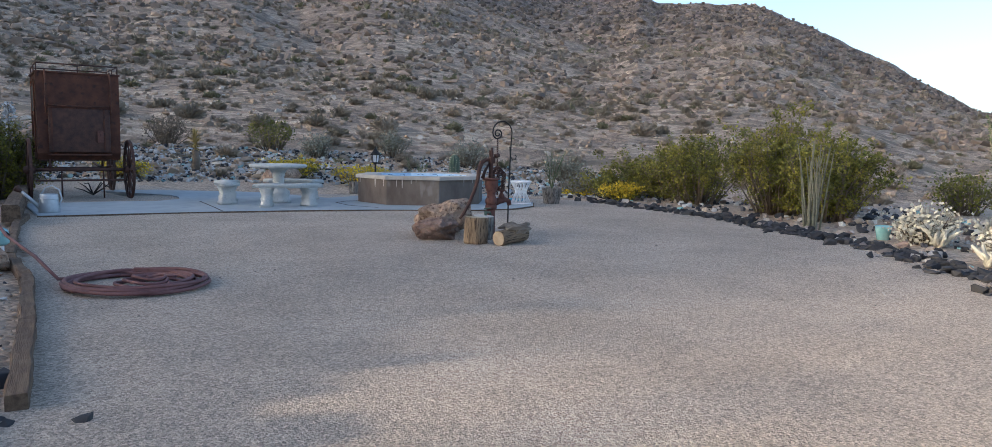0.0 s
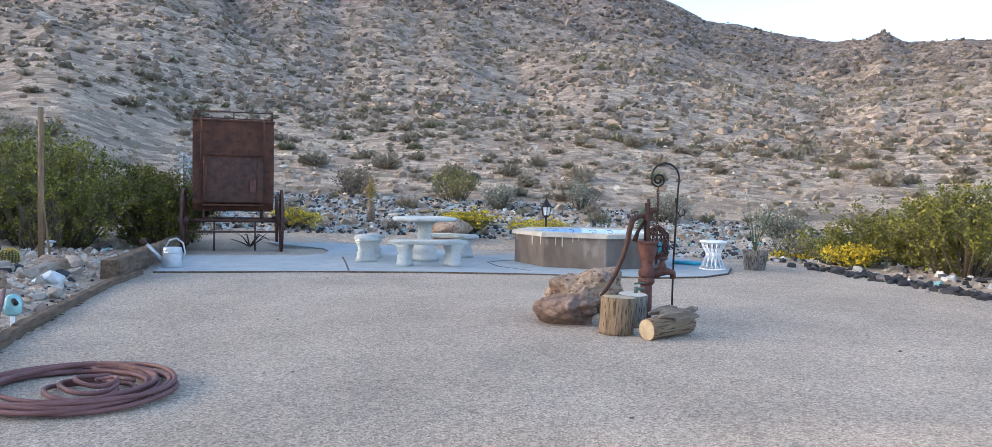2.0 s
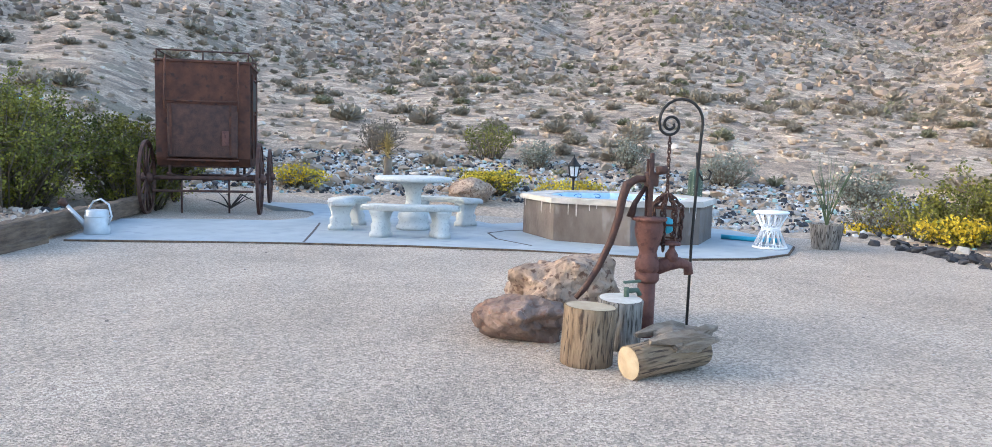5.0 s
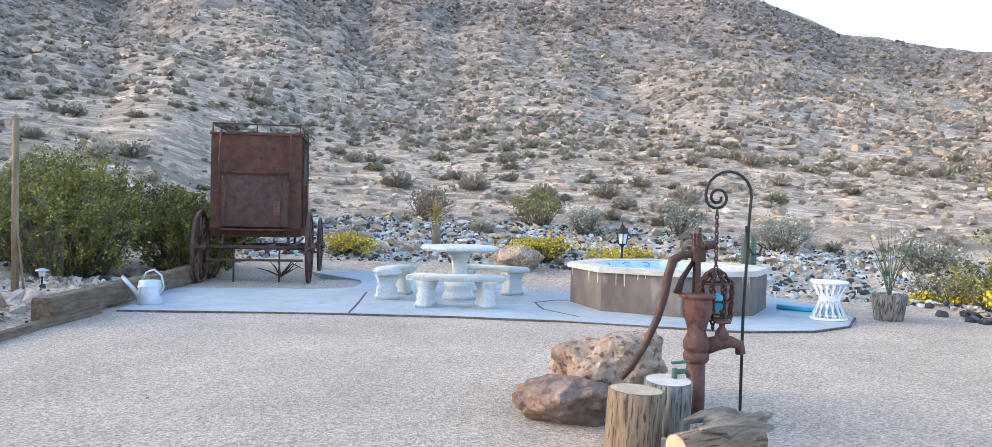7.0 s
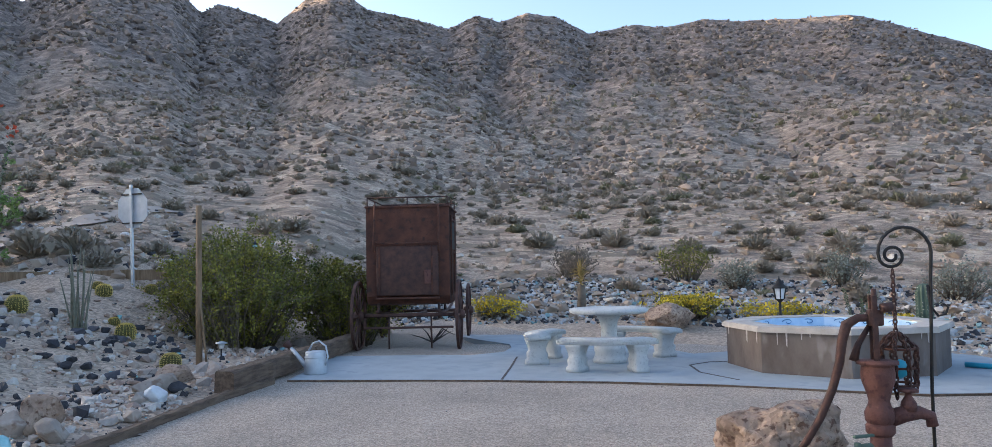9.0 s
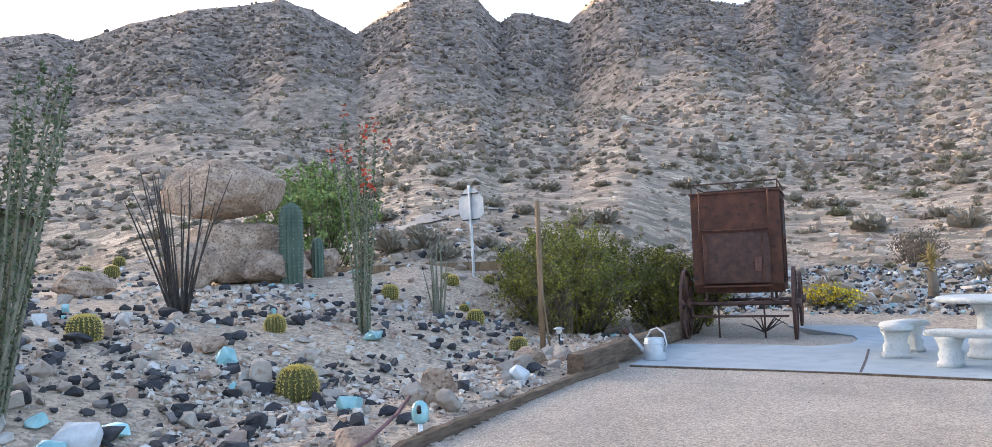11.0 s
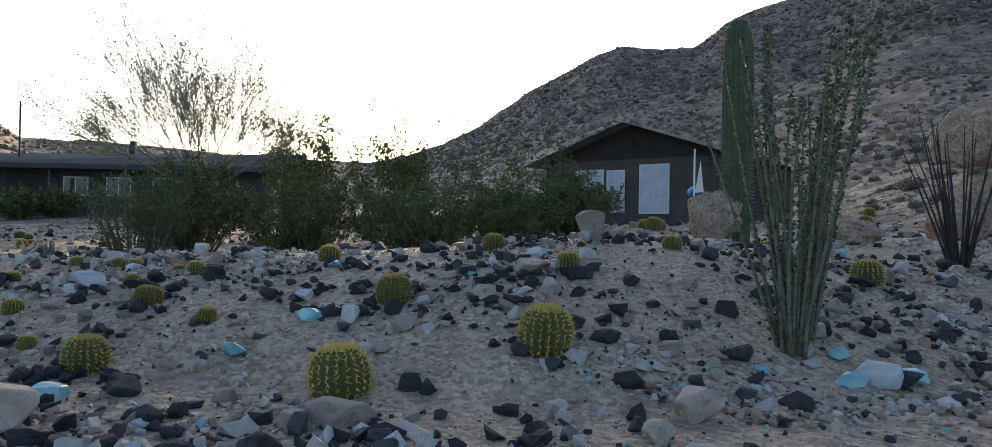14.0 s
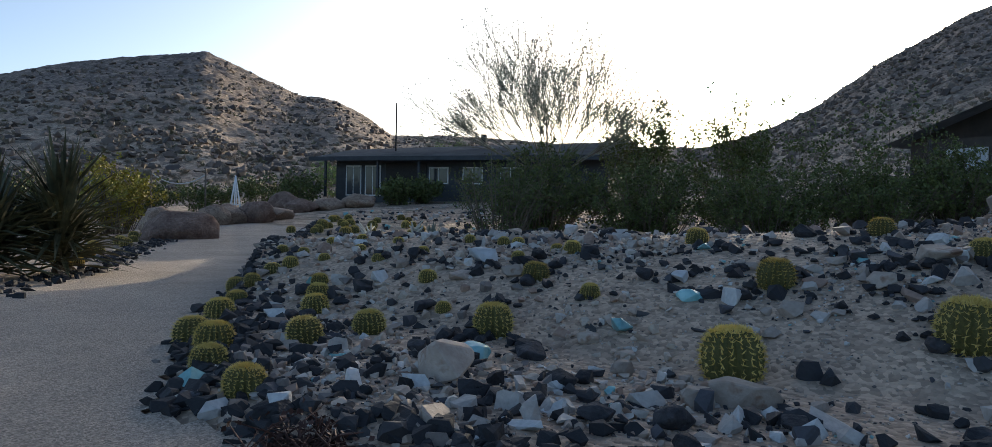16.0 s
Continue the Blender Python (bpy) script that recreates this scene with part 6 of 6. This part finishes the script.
def bare_tree(x, y, h, w, seed):
    rnd = random.Random(seed)
    t = thing("bare_tree", Matrix.Translation((x, y, land(x, y))), "pale thin-leaved spreading tree with fine upswept twigs", "tree")
    trunk, twigs, buds = bmesh.new(), bmesh.new(), bmesh.new()
    tube(trunk, [(0, 0, -0.1), (0.05, 0, h * 0.1), (0, 0.05, h * 0.2)], [0.13, 0.11, 0.09], 8)
    def grow(bm, p, d, L, r, depth):
        q = p + d * L
        tube(bm, [p, p.lerp(q, 0.5) + Vector((rnd.gauss(0, 0.03), rnd.gauss(0, 0.03), 0.02)) * L, q], [r, r * 0.8, r * 0.6], 4 if depth > 1 else 6, cap=False)
        if depth < 4:
            for i in range((5, 4, 4, 4)[depth]):
                e = (d + Vector((rnd.gauss(0, 0.3), rnd.gauss(0, 0.3), rnd.gauss(0.16, 0.2)))).normalized()
                grow(twigs, p.lerp(q, rnd.uniform(0.3, 1.0)), e, L * rnd.uniform(0.55, 0.8), max(0.0045, r * 0.55), depth + 1)
        else:
            leaves(buds, [q, p.lerp(q, 0.6)], 0.06, rnd, 0.4)
    for k in range(15):
        a = 2 * math.pi * k / 15 + rnd.uniform(-0.3, 0.3)
        v = w * rnd.uniform(0.25, 1.25)
        d = Vector((math.cos(a) * v, math.sin(a) * v, 1.0)).normalized()
        grow(trunk, Vector((0, 0, h * 0.19)), d, h * 0.29, 0.022, 0)
    part("trunk", trunk, M_TWIG, t)
    part("twig_crown", twigs, M_GREYLEAF, t)
    part("foliage", buds, M_GREYLEAF, t, "sparse tiny pale leaves")


bare_tree(-14.89, -23.19, 7.7, 1.75, 7)


def rosette(name, x, y, n, L, w, material, label, seed, h0=0.0, droop=0.3, category="yucca", trunk=0.0, dead=True):
    rnd = random.Random(seed)
    r = thing(name, Matrix.Translation((x, y, land(x, y))), label, category)
    if trunk:
        part("trunk", tube(bmesh.new(), [(0, 0, -0.05), (0.02, 0, trunk * 0.5), (0, 0, trunk)], [0.11, 0.1, 0.09], 10), M_TWIG, r)
    bm = bmesh.new()
    for k in range(n):
        a = rnd.uniform(0, 6.28)
        el = rnd.uniform(-0.35 if dead else 0.1, 1.45)
        d = Vector((math.cos(a) * math.cos(el), math.sin(a) * math.cos(el), math.sin(el)))
        s = Vector((-math.sin(a), math.cos(a), 0)) * w
        p = Vector((0, 0, trunk + h0 * rnd.random()))
        LL = L * rnd.uniform(0.75, 1.1)
        q = p + d * LL * 0.5
        e = p + d * LL - Vector((0, 0, droop * LL * 0.3 * math.cos(el)))
        fold = Vector((0, 0, -w * 0.5))
        a0, a1, b0, b1, c = [bm.verts.new(v) for v in (p - s * 0.6, p + s * 0.6, q - s, q + s, e)]
        m0, m1 = bm.verts.new(p + fold), bm.verts.new(q + fold)
        for f in ((a0, m0, m1, b0), (m0, a1, b1, m1), (b0, m1, c), (m1, b1, c)):
            bm.faces.new(f)
    part("leaf_crown", bm, material, r, flat=True)
    return r


M_YUCCA = mat("yucca_blades", (0.06, 0.07, 0.035), (0.14, 0.13, 0.065), 4, 0.6, 0, 5, island=0.4)
M_DRY = mat("dry_yellow_blades", (0.28, 0.19, 0.06), (0.42, 0.31, 0.11), 4, 0.8, 0, 5, island=0.3)
rosette("yucca", -0.57, -18.31, 300, 1.3, 0.042, M_YUCCA, "large spiky dark green yucca beside the drive", 1, h0=0.9, trunk=0.15)
rosette("yucca", 0.41, -17.87, 280, 1.25, 0.042, M_YUCCA, "large spiky dark green yucca beside the drive", 2, h0=0.7, trunk=0.1)
rosette("yucca", -8.9, 9.4, 130, 0.34, 0.012, M_DRY, "small yucca with dry yellow leaves on a short trunk", 3, h0=0.35, trunk=0.55)
rosette("agave", -16.5, -0.9, 60, 0.8, 0.03, M_YUCCA, "spiky agave behind the boulders", 4, h0=0.2)
rosette("agave", -7.56, -18.79, 40, 0.5, 0.03, M_GREYLEAF, "pale spiky agave among the stones", 5)


def flower_spike(x, y, h):
    r = rosette("yucca", x, y, 60, 0.5, 0.02, M_YUCCA, "yucca with a pinkish-white flower stalk", 9, h0=0.1)
    part("stalk", tube(bmesh.new(), [(0, 0, 0), (0.02, 0, h)], [0.02, 0.01], 6), M_TWIG, r)
    rnd = random.Random(10)
    bm = bmesh.new()
    for k in range(150):
        z = h * rnd.uniform(0.5, 1.0)
        leaves(bm, [Vector((rnd.gauss(0, 0.06), rnd.gauss(0, 0.06), z))], 0.07, rnd, 0.5)
    part("bloom", bm, M_WHITEROCK, r, "pale pinkish bell blossoms")


flower_spike(-10.4, 4.85, 1.75)


def stump_planter(x, y):
    p = thing("stump_planter", pose(x, y, ground_z(x, y), 0, 0, 20), "hollow grey wood stump planter with a thin wispy plant", "planter")
    part("stump", lathe(bmesh.new(), [(0.15, -0.02), (0.17, 0.1), (0.2, 0.3), (0.19, 0.3), (0.12, 0.24)], 14), M_LOG_GREY, p, flat=True)
    rnd = random.Random(5)
    bm = bmesh.new()
    for k in range(26):
        a = rnd.uniform(0, 6.28)
        L = rnd.uniform(0.4, 0.95)
        d = Vector((math.cos(a) * 0.28, math.sin(a) * 0.28, 1))
        tube(bm, [(0, 0, 0.25), d * L * 0.5 + Vector((0, 0, 0.25)), d * L + Vector((0.05 * math.cos(a), 0.05 * math.sin(a), 0.22))], [0.005, 0.004, 0.0015], 4, cap=False)
    part("stalk_tuft", bm, M_OCOLEAF, p)


stump_planter(0.48, 5.62)
log_round("stump", -4.3, 8.2, 0.12, 0.28, M_LOG_GREY, M_CUT_GREY, "short grey stump in the bed behind the patio", 31)


def cholla(x, y, h, seed):
    rnd = random.Random(seed)
    c = thing("cholla", Matrix.Translation((x, y, land(x, y))), "pale spiny cholla cactus clump", "cactus")
    for k in range(10):
        a = rnd.uniform(0, 6.28)
        p = Vector((0, 0, 0))
        pts = [p]
        for i in range(3):
            p = p + Vector((math.cos(a) * 0.35 + rnd.gauss(0, 0.2), math.sin(a) * 0.35 + rnd.gauss(0, 0.2), rnd.uniform(0.2, 0.7))) * h * 0.33
            pts.append(p)
        part("segment", tube(bmesh.new(), pts, [0.02, 0.03, 0.028, 0.012], 6), M_CHOLLA, c)


for k, (x_, y_, h_) in enumerate([(5.3, 0.3, 0.45), (5.9, -0.6, 0.4), (5.1, -1.3, 0.35), (6.3, 1.2, 0.5), (-7.4, -19.4, 0.8), (-6.7, -19.9, 0.7), (5.6, 2.0, 0.5), (-1.0, 9.0, 0.4), (-6.6, 8.9, 0.5)]):
    cholla(x_, y_, h_, k)
dead = shrub("dry_bush", 0.05, -8.55, 0.5, 0.4, 0.16, 22, 300, 0.03, M_RUST_DARK, "low reddish-brown dead bush by the drive's edge", 140, stem=M_RUST_DARK)
pot = part("blue_pot", lathe(bmesh.new(), [(0.07, 0), (0.1, 0.16), (0.105, 0.18), (0.09, 0.18), (0.07, 0.12)], 16), M_SLAGBLUE)
pot.location = (4.95, 1.0, land(4.95, 1.0))
tagged(pot, "small turquoise glazed plant pot in the bed", "pot")
# ---- houses ----
def window(parent, w, h, m, frame_material, glass=M_GLASS):
    win = part("window", box(bmesh.new(), (0, 0, h / 2), (w, 0.05, h)), frame_material, parent, "white-framed glass door" if h > 1.8 else "white-framed window", flat=True)
    win.matrix_local = m
    g = part("pane", box(bmesh.new(), (0, -0.03, h / 2), (w - 0.16, 0.02, h - 0.16)), glass, win, flat=True)
    part("mullion", box(bmesh.new(), (0, -0.045, h / 2), (0.05, 0.02, h - 0.14)), frame_material, win, flat=True)
    return win


def house_one():
    """Long low dark house at the end of the drive."""
    a = radians(-154.3)
    x, y = 1.4 + 54 * math.sin(a), -5.45 + 54 * math.cos(a)
    z = 1.72
    h = thing("house", pose(x, y, z, 0, 0, 120.1), "long low dark grey house with white-framed glass doors", "house")
    L, D, H = 19.0, 8.0, 2.6
    part("wall", box(bmesh.new(), (L / 2 + 1.2, D / 2, H / 2 - 0.5), (L, D, H + 1.0)), M_HOUSE, h, flat=True)
    bm = bmesh.new()
    x0, x1 = 0.0, L + 2.0
    vs = [bm.verts.new(v) for v in ((x0, -1.5, H), (x1, -1.5, H), (x1, D / 2, H + 1.35), (x0, D / 2, H + 1.0), (x0, D + 1, H), (x1, D + 1, H))]
    bm.faces.new((vs[0], vs[1], vs[2], vs[3]))
    bm.faces.new((vs[3], vs[2], vs[5], vs[4]))
    bmesh.ops.solidify(bm, geom=bm.faces[:], thickness=0.22)
    part("roof", bm, M_ROOF, h, flat=True)
    part("fascia", box(bmesh.new(), ((x0 + x1) / 2, -1.52, H - 0.06), (x1 - x0, 0.05, 0.28)), M_HOUSE, h, flat=True)
    for k, xx in enumerate((2.6, 4.1)):
        window(h, 1.2, 2.05, pose(xx, -0.03, 0.12), M_TRIM)
    for xx in (9.0, 11.4, 14.0):
        window(h, 1.4, 1.1, pose(xx, -0.03, 0.95), M_TRIM)
    # black panel on the flat wall, standing in for the porch's deep shade
    part("porch_shade_panel", box(bmesh.new(), (6.6, -0.01, 1.15), (3.0, 0.06, 2.3)), M_IRON, h, flat=True)
    for xx in (1.2, 5.2, 8.2):
        part("porch_post", box(bmesh.new(), (xx, -1.3, H / 2 - 0.05), (0.14, 0.14, H - 0.1)), M_HOUSE, h, flat=True)
    part("chimney", box(bmesh.new(), (10.5, D / 2, H + 1.5), (0.35, 0.35, 0.9)), M_HOUSE, h, flat=True)
    m = thing("antenna_mast", pose(x - 4.0, y + 3.2, z), "thin tall antenna mast above the roof", "mast")
    part("pole", tube(bmesh.new(), [(0, 0, 0), (0, 0, 6.6)], 0.06, 6), M_IRON, m)


house_one()


def house_two():
    """Gabled brown house beyond the mound."""
    a = radians(-106.3)
    x, y = 1.2 + 33 * math.sin(a), -4.95 + 33 * math.cos(a)
    zf = 1.95
    h = thing("house", pose(x, y, zf, 0, 0, 258.3), "dark brown gabled house with white-framed glass doors and a porch", "house")
    L, D, H = 9.0, 7.0, 2.3
    part("wall", box(bmesh.new(), (0.6, -D / 2, H / 2 - 0.6), (L, D, H + 1.2)), M_HOUSE2, h, flat=True)
    bm = bmesh.new()
    g = [bm.verts.new(v) for v in ((0.6 - L / 2, 0.0, H), (0.6 + L / 2, 0.0, H), (0.6, 0.0, H + 1.5))]
    bm.faces.new(g)
    bmesh.ops.solidify(bm, geom=bm.faces[:], thickness=0.15)
    part("gable", bm, M_HOUSE2, h, flat=True)
    bm = bmesh.new()
    e = 0.7
    vs = [bm.verts.new(v) for v in ((0.6 - L / 2 - e, 0.9, H - 0.2), (0.6, 0.9, H + 1.5), (0.6 + L / 2 + e, 0.9, H - 0.2), (0.6 - L / 2 - e, -D - 0.6, H - 0.2), (0.6, -D - 0.6, H + 1.5), (0.6 + L / 2 + e, -D - 0.6, H - 0.2))]
    bm.faces.new((vs[0], vs[1], vs[4], vs[3]))
    bm.faces.new((vs[1], vs[2], vs[5], vs[4]))
    bmesh.ops.solidify(bm, geom=bm.faces[:], thickness=0.16)
    part("roof", bm, M_ROOF, h, flat=True)
    # panes carry the sky's reflection in their base colour
    for xx, w, hh, zz in ((-0.5, 1.4, 2.1, -0.06), (1.35, 0.9, 1.85, 0.0), (2.75, 1.6, 1.9, 0.0)):
        window(h, w, hh, pose(xx, 0.06, zz, 0, 0, 180), M_TRIM, M_SKY_PANE)
    for xx in (-3.4, 3.8):
        part("porch_post", tube(bmesh.new(), [(xx, 0.7, -0.6), (xx, 0.7, H)], 0.06, 6), M_HOUSE2, h)


house_two()


def sail(x, y, z):
    s = thing("shade_sail", pose(x, y, z, 0, 0, 20), "white folded umbrella and blue tarp behind the boulder", "umbrella")
    bm = bmesh.new()
    vs = [bm.verts.new(v) for v in ((0, 0, 0), (0.5, 0.1, 0), (0.42, 0.05, 0.62))]
    bm.faces.new(vs)
    bmesh.ops.solidify(bm, geom=bm.faces[:], thickness=0.03)
    part("canopy", bm, M_WHITE, s, flat=True)
    part("pole", tube(bmesh.new(), [(-0.1, 0, -0.8), (-0.1, 0, 0.9)], 0.02, 6), M_WHITE, s)
    part("tarp", rock(bmesh.new(), (-0.45, 0.05, 0.05), (0.35, 0.2, 0.14), 9, 2), M_BLUETARP, s, "rounded blue tarp")


sail(-14.3, -8.5, 1.95)


def light_pyramid(x, y, h):
    z = land(x, y)
    p = thing("wire_pyramid", Matrix.Translation((x, y, z)), "tall white open wire pyramid ornament on a rock island", "ornament")
    for k in range(6):
        a = 2 * math.pi * k / 6
        part("rib", tube(bmesh.new(), [(0.17 * h * math.cos(a), 0.17 * h * math.sin(a), 0), (0, 0, h)], 0.028, 5), M_WHITE, p)
    for f in (0.35, 0.65):
        part("hoop", tube(bmesh.new(), [(0.17 * h * (1 - f) * math.cos(t), 0.17 * h * (1 - f) * math.sin(t), h * f) for t in [math.pi * j / 4 for j in range(9)]], 0.02, 4, cap=False), M_WHITE, p)


a_ = radians(-160.3)
light_pyramid(1.4 + 38 * math.sin(a_), -5.45 + 38 * math.cos(a_), 2.1)
for k, (az_, d_, s_) in enumerate([(-161.5, 24, (1.3, 0.8, 0.5)), (-163, 25, (0.7, 0.6, 0.6)), (-158.5, 34, (1.0, 0.8, 0.5)), (-156.5, 34, (0.9, 0.7, 0.6)), (-159.5, 33, (0.8, 0.7, 0.5)), (-155.5, 36, (1.1, 0.8, 0.4)), (-153.5, 44, (1.2, 0.9, 0.5)), (-151.5, 45, (1.1, 0.9, 0.5)), (-149.5, 45, (1.2, 0.9, 0.5)), (-154.5, 45, (1.3, 1.0, 0.7))]):
    x_, y_ = 1.4 + d_ * math.sin(radians(az_ - 2.3)), -5.45 + d_ * math.cos(radians(az_ - 2.3))
    boulder("boulder", x_, y_, s_, 400 + k, M_BOULDER_RED if k % 3 == 0 else M_BOULDER, "dark weathered boulder in a rock island by the drive", turn=k * 37, sub=3, sink=0.6)
for k, (az_, d_, w_, h_, m_) in enumerate([(-168, 46, 4.5, 3.0, M_CREOSOTE), (-172, 44, 4.0, 2.6, M_GREENLEAF), (-164, 52, 5, 2.4, M_GREENLEAF), (-160, 56, 5, 2.2, M_GREENLEAF), (-156, 56, 5, 2.4, M_GREENLEAF), (-153.5, 52, 3.5, 2.6, M_GREENLEAF), (-176, 50, 5, 2.4, M_GREENLEAF),
                                           (-146.5, 46, 2.0, 1.9, M_GREENLEAF), (-144.5, 47, 2.4, 1.6, M_GREENLEAF), (-151, 72, 5, 4.5, M_PALO), (-142.5, 70, 5, 5.5, M_PALO)]):
    shrub("far_shrub", 1.4 + d_ * math.sin(radians(az_ - 2.3)), -5.45 + d_ * math.cos(radians(az_ - 2.3)), w_, w_, h_, 40, 3600, 0.14, m_, "dense green desert shrub beyond the drive", 150 + k, airy=1.5)
flag_ = thing("flag_string", Matrix.Translation((0, 0, 0)), "string of small pale lights hung between two poles", "string lights")
p_, q_ = Vector((1.4 + 46 * math.sin(radians(-165.8)), -5.45 + 46 * math.cos(radians(-165.8)), 0)), Vector((1.4 + 46 * math.sin(radians(-162.3)), -5.45 + 46 * math.cos(radians(-162.3)), 0))
for w_ in (p_, q_):
    part("pole", tube(bmesh.new(), [(w_.x, w_.y, land(w_.x, w_.y)), (w_.x, w_.y, land(w_.x, w_.y) + 2.6)], 0.05, 6), M_TWIG, flag_)
part("cord", tube(bmesh.new(), [p_.lerp(q_, f) + Vector((0, 0, land(p_.x, p_.y) + 2.5 - 2.2 * f * (1 - f))) for f in [k / 12 for k in range(13)]], 0.035, 4), M_TRIM, flag_)

# pale road at the foot of the hill
bmr = bmesh.new()
prev = None
for k in range(40):
    az_ = radians(-84 + 20 * k / 39)
    d_ = 22 + 0.10 * (k - 10) ** 2 / 10
    row = []
    for w_ in (0.0, 1.0, 2.0):
        x_, y_ = HUB[0] + (d_ + w_) * math.sin(az_), HUB[1] + (d_ + w_) * math.cos(az_)
        row.append(bmr.verts.new((x_, y_, land(x_, y_) + 0.06)))
    if prev:
        for j in range(2):
            bmr.faces.new((prev[j], prev[j + 1], row[j + 1], row[j]))
    prev = row
tagged(part("road", bmr, M_ROADDUST), "pale dirt road along the foot of the hill", "road", kind="structure")


# ---- scrub and rock on the hills ----
def hill_places(n, seed, rmin, rmax, az0, az1, power):
    rnd = random.Random(seed)
    out = []
    while len(out) < n:
        az = rnd.uniform(az0, az1)
        r = rmin * (rmax / rmin) ** (rnd.random() ** power)
        x, y = HUB[0] + r * math.sin(radians(az)), HUB[1] + r * math.cos(radians(az))
        if r > foot(az) + 3 and noise.noise(Vector((x * 0.04, y * 0.04, 2.0))) > rnd.uniform(-0.9, 0.5):
            out.append((x, y, r, az))
    return out


def hill_scrub(n, seed, rmin, rmax, az0, az1, blades, size):
    """Twiggy clumps, each one loose piece of thin leaf-like blades from a common foot."""
    rnd = random.Random(seed)
    verts, faces = [], []
    for x, y, r, az in hill_places(n, seed, rmin, rmax, az0, az1, 0.8):
        z = land(x, y)
        w = size * rnd.uniform(0.4, 1.0) * rnd.choice((0.6, 1, 1, 1.3))
        h = w * rnd.uniform(0.75, 1.15)
        base = len(verts)
        verts.append((x, y, z - 0.03))
        for k in range(blades):
            a = rnd.uniform(0, 2 * math.pi)
            q = math.sqrt(rnd.random())
            c = (x + w * q * math.cos(a), y + w * q * math.sin(a), z + h * (rnd.uniform(0.25, 1.0) * (1.05 - 0.55 * q * q)))
            s = w * rnd.uniform(0.12, 0.3) * (1.5 if blades < 20 else 0.8 if blades < 60 else 0.42)
            i = len(verts)
            for t in range(3):
                verts.append((c[0] + rnd.gauss(0, s), c[1] + rnd.gauss(0, s), c[2] + rnd.gauss(0, s * 0.8)))
            faces.append((i, i + 1, i + 2))
            if k % 2:
                faces.append((base, i, i + 1))
            else:
                faces.append((i, i + 2, base))
    me = bpy.data.meshes.new("hill_scrub")
    me.from_pydata(verts, [], faces)
    me.materials.append(M_HILLBUSH)
    tagged(new("hill_scrub", me), "countless low dry desert bushes dotting the hillside", "scrub", kind="stuff")


hill_scrub(300, 71, 16, 55, -95, 42, 190, 0.5)
hill_scrub(900, 75, 16, 60, -98, 42, 60, 0.2)
hill_scrub(3000, 74, 40, 130, -98, 42, 46, 0.42)
hill_scrub(9500, 72, 100, 350, -128, 40, 12, 0.7)
hill_scrub(3000, 73, 90, 350, -180, -130, 12, 0.85)
stones("hill_rocks", [(x, y, random.uniform(0.1, 0.36) * (1 + r / 170)) for x, y, r, az in hill_places(17000, 81, 50, 355, -128, 40, 0.75)], M_HILLROCK, "brown rocks strewn over the steep hillside", 8, "rocks")
stones("upper_hill_rocks", [(x, y, random.uniform(0.35, 1.2)) for x, y, r, az in hill_places(11000, 85, 170, 356, -128, 40, 0.8)], M_UPROCK, "dark jumbled rocks covering the upper hillside", 15, "rocks")
stones("slope_rocks", [(x, y, random.uniform(0.04, 0.17)) for x, y, r, az in hill_places(5200, 82, 14, 70, -98, 45, 0.9)], M_SLOPEROCK, "brown rocks on the lower slope", 9, "rocks")
stones("crest_rocks", [(x, y, random.uniform(0.3, 0.8)) for x, y, r, az in hill_places(1300, 83, 335, 361, -128, 30, 1.0)], M_HILLROCK, "rock outcrops along the ridge line", 10, "rocks")
stones("west_hill_rocks", [(x, y, random.uniform(0.4, 1.2)) for x, y, r, az in hill_places(2500, 84, 95, 355, -180, -130, 0.8)], M_UPROCK, "dark rocks on the western hill", 11, "rocks")
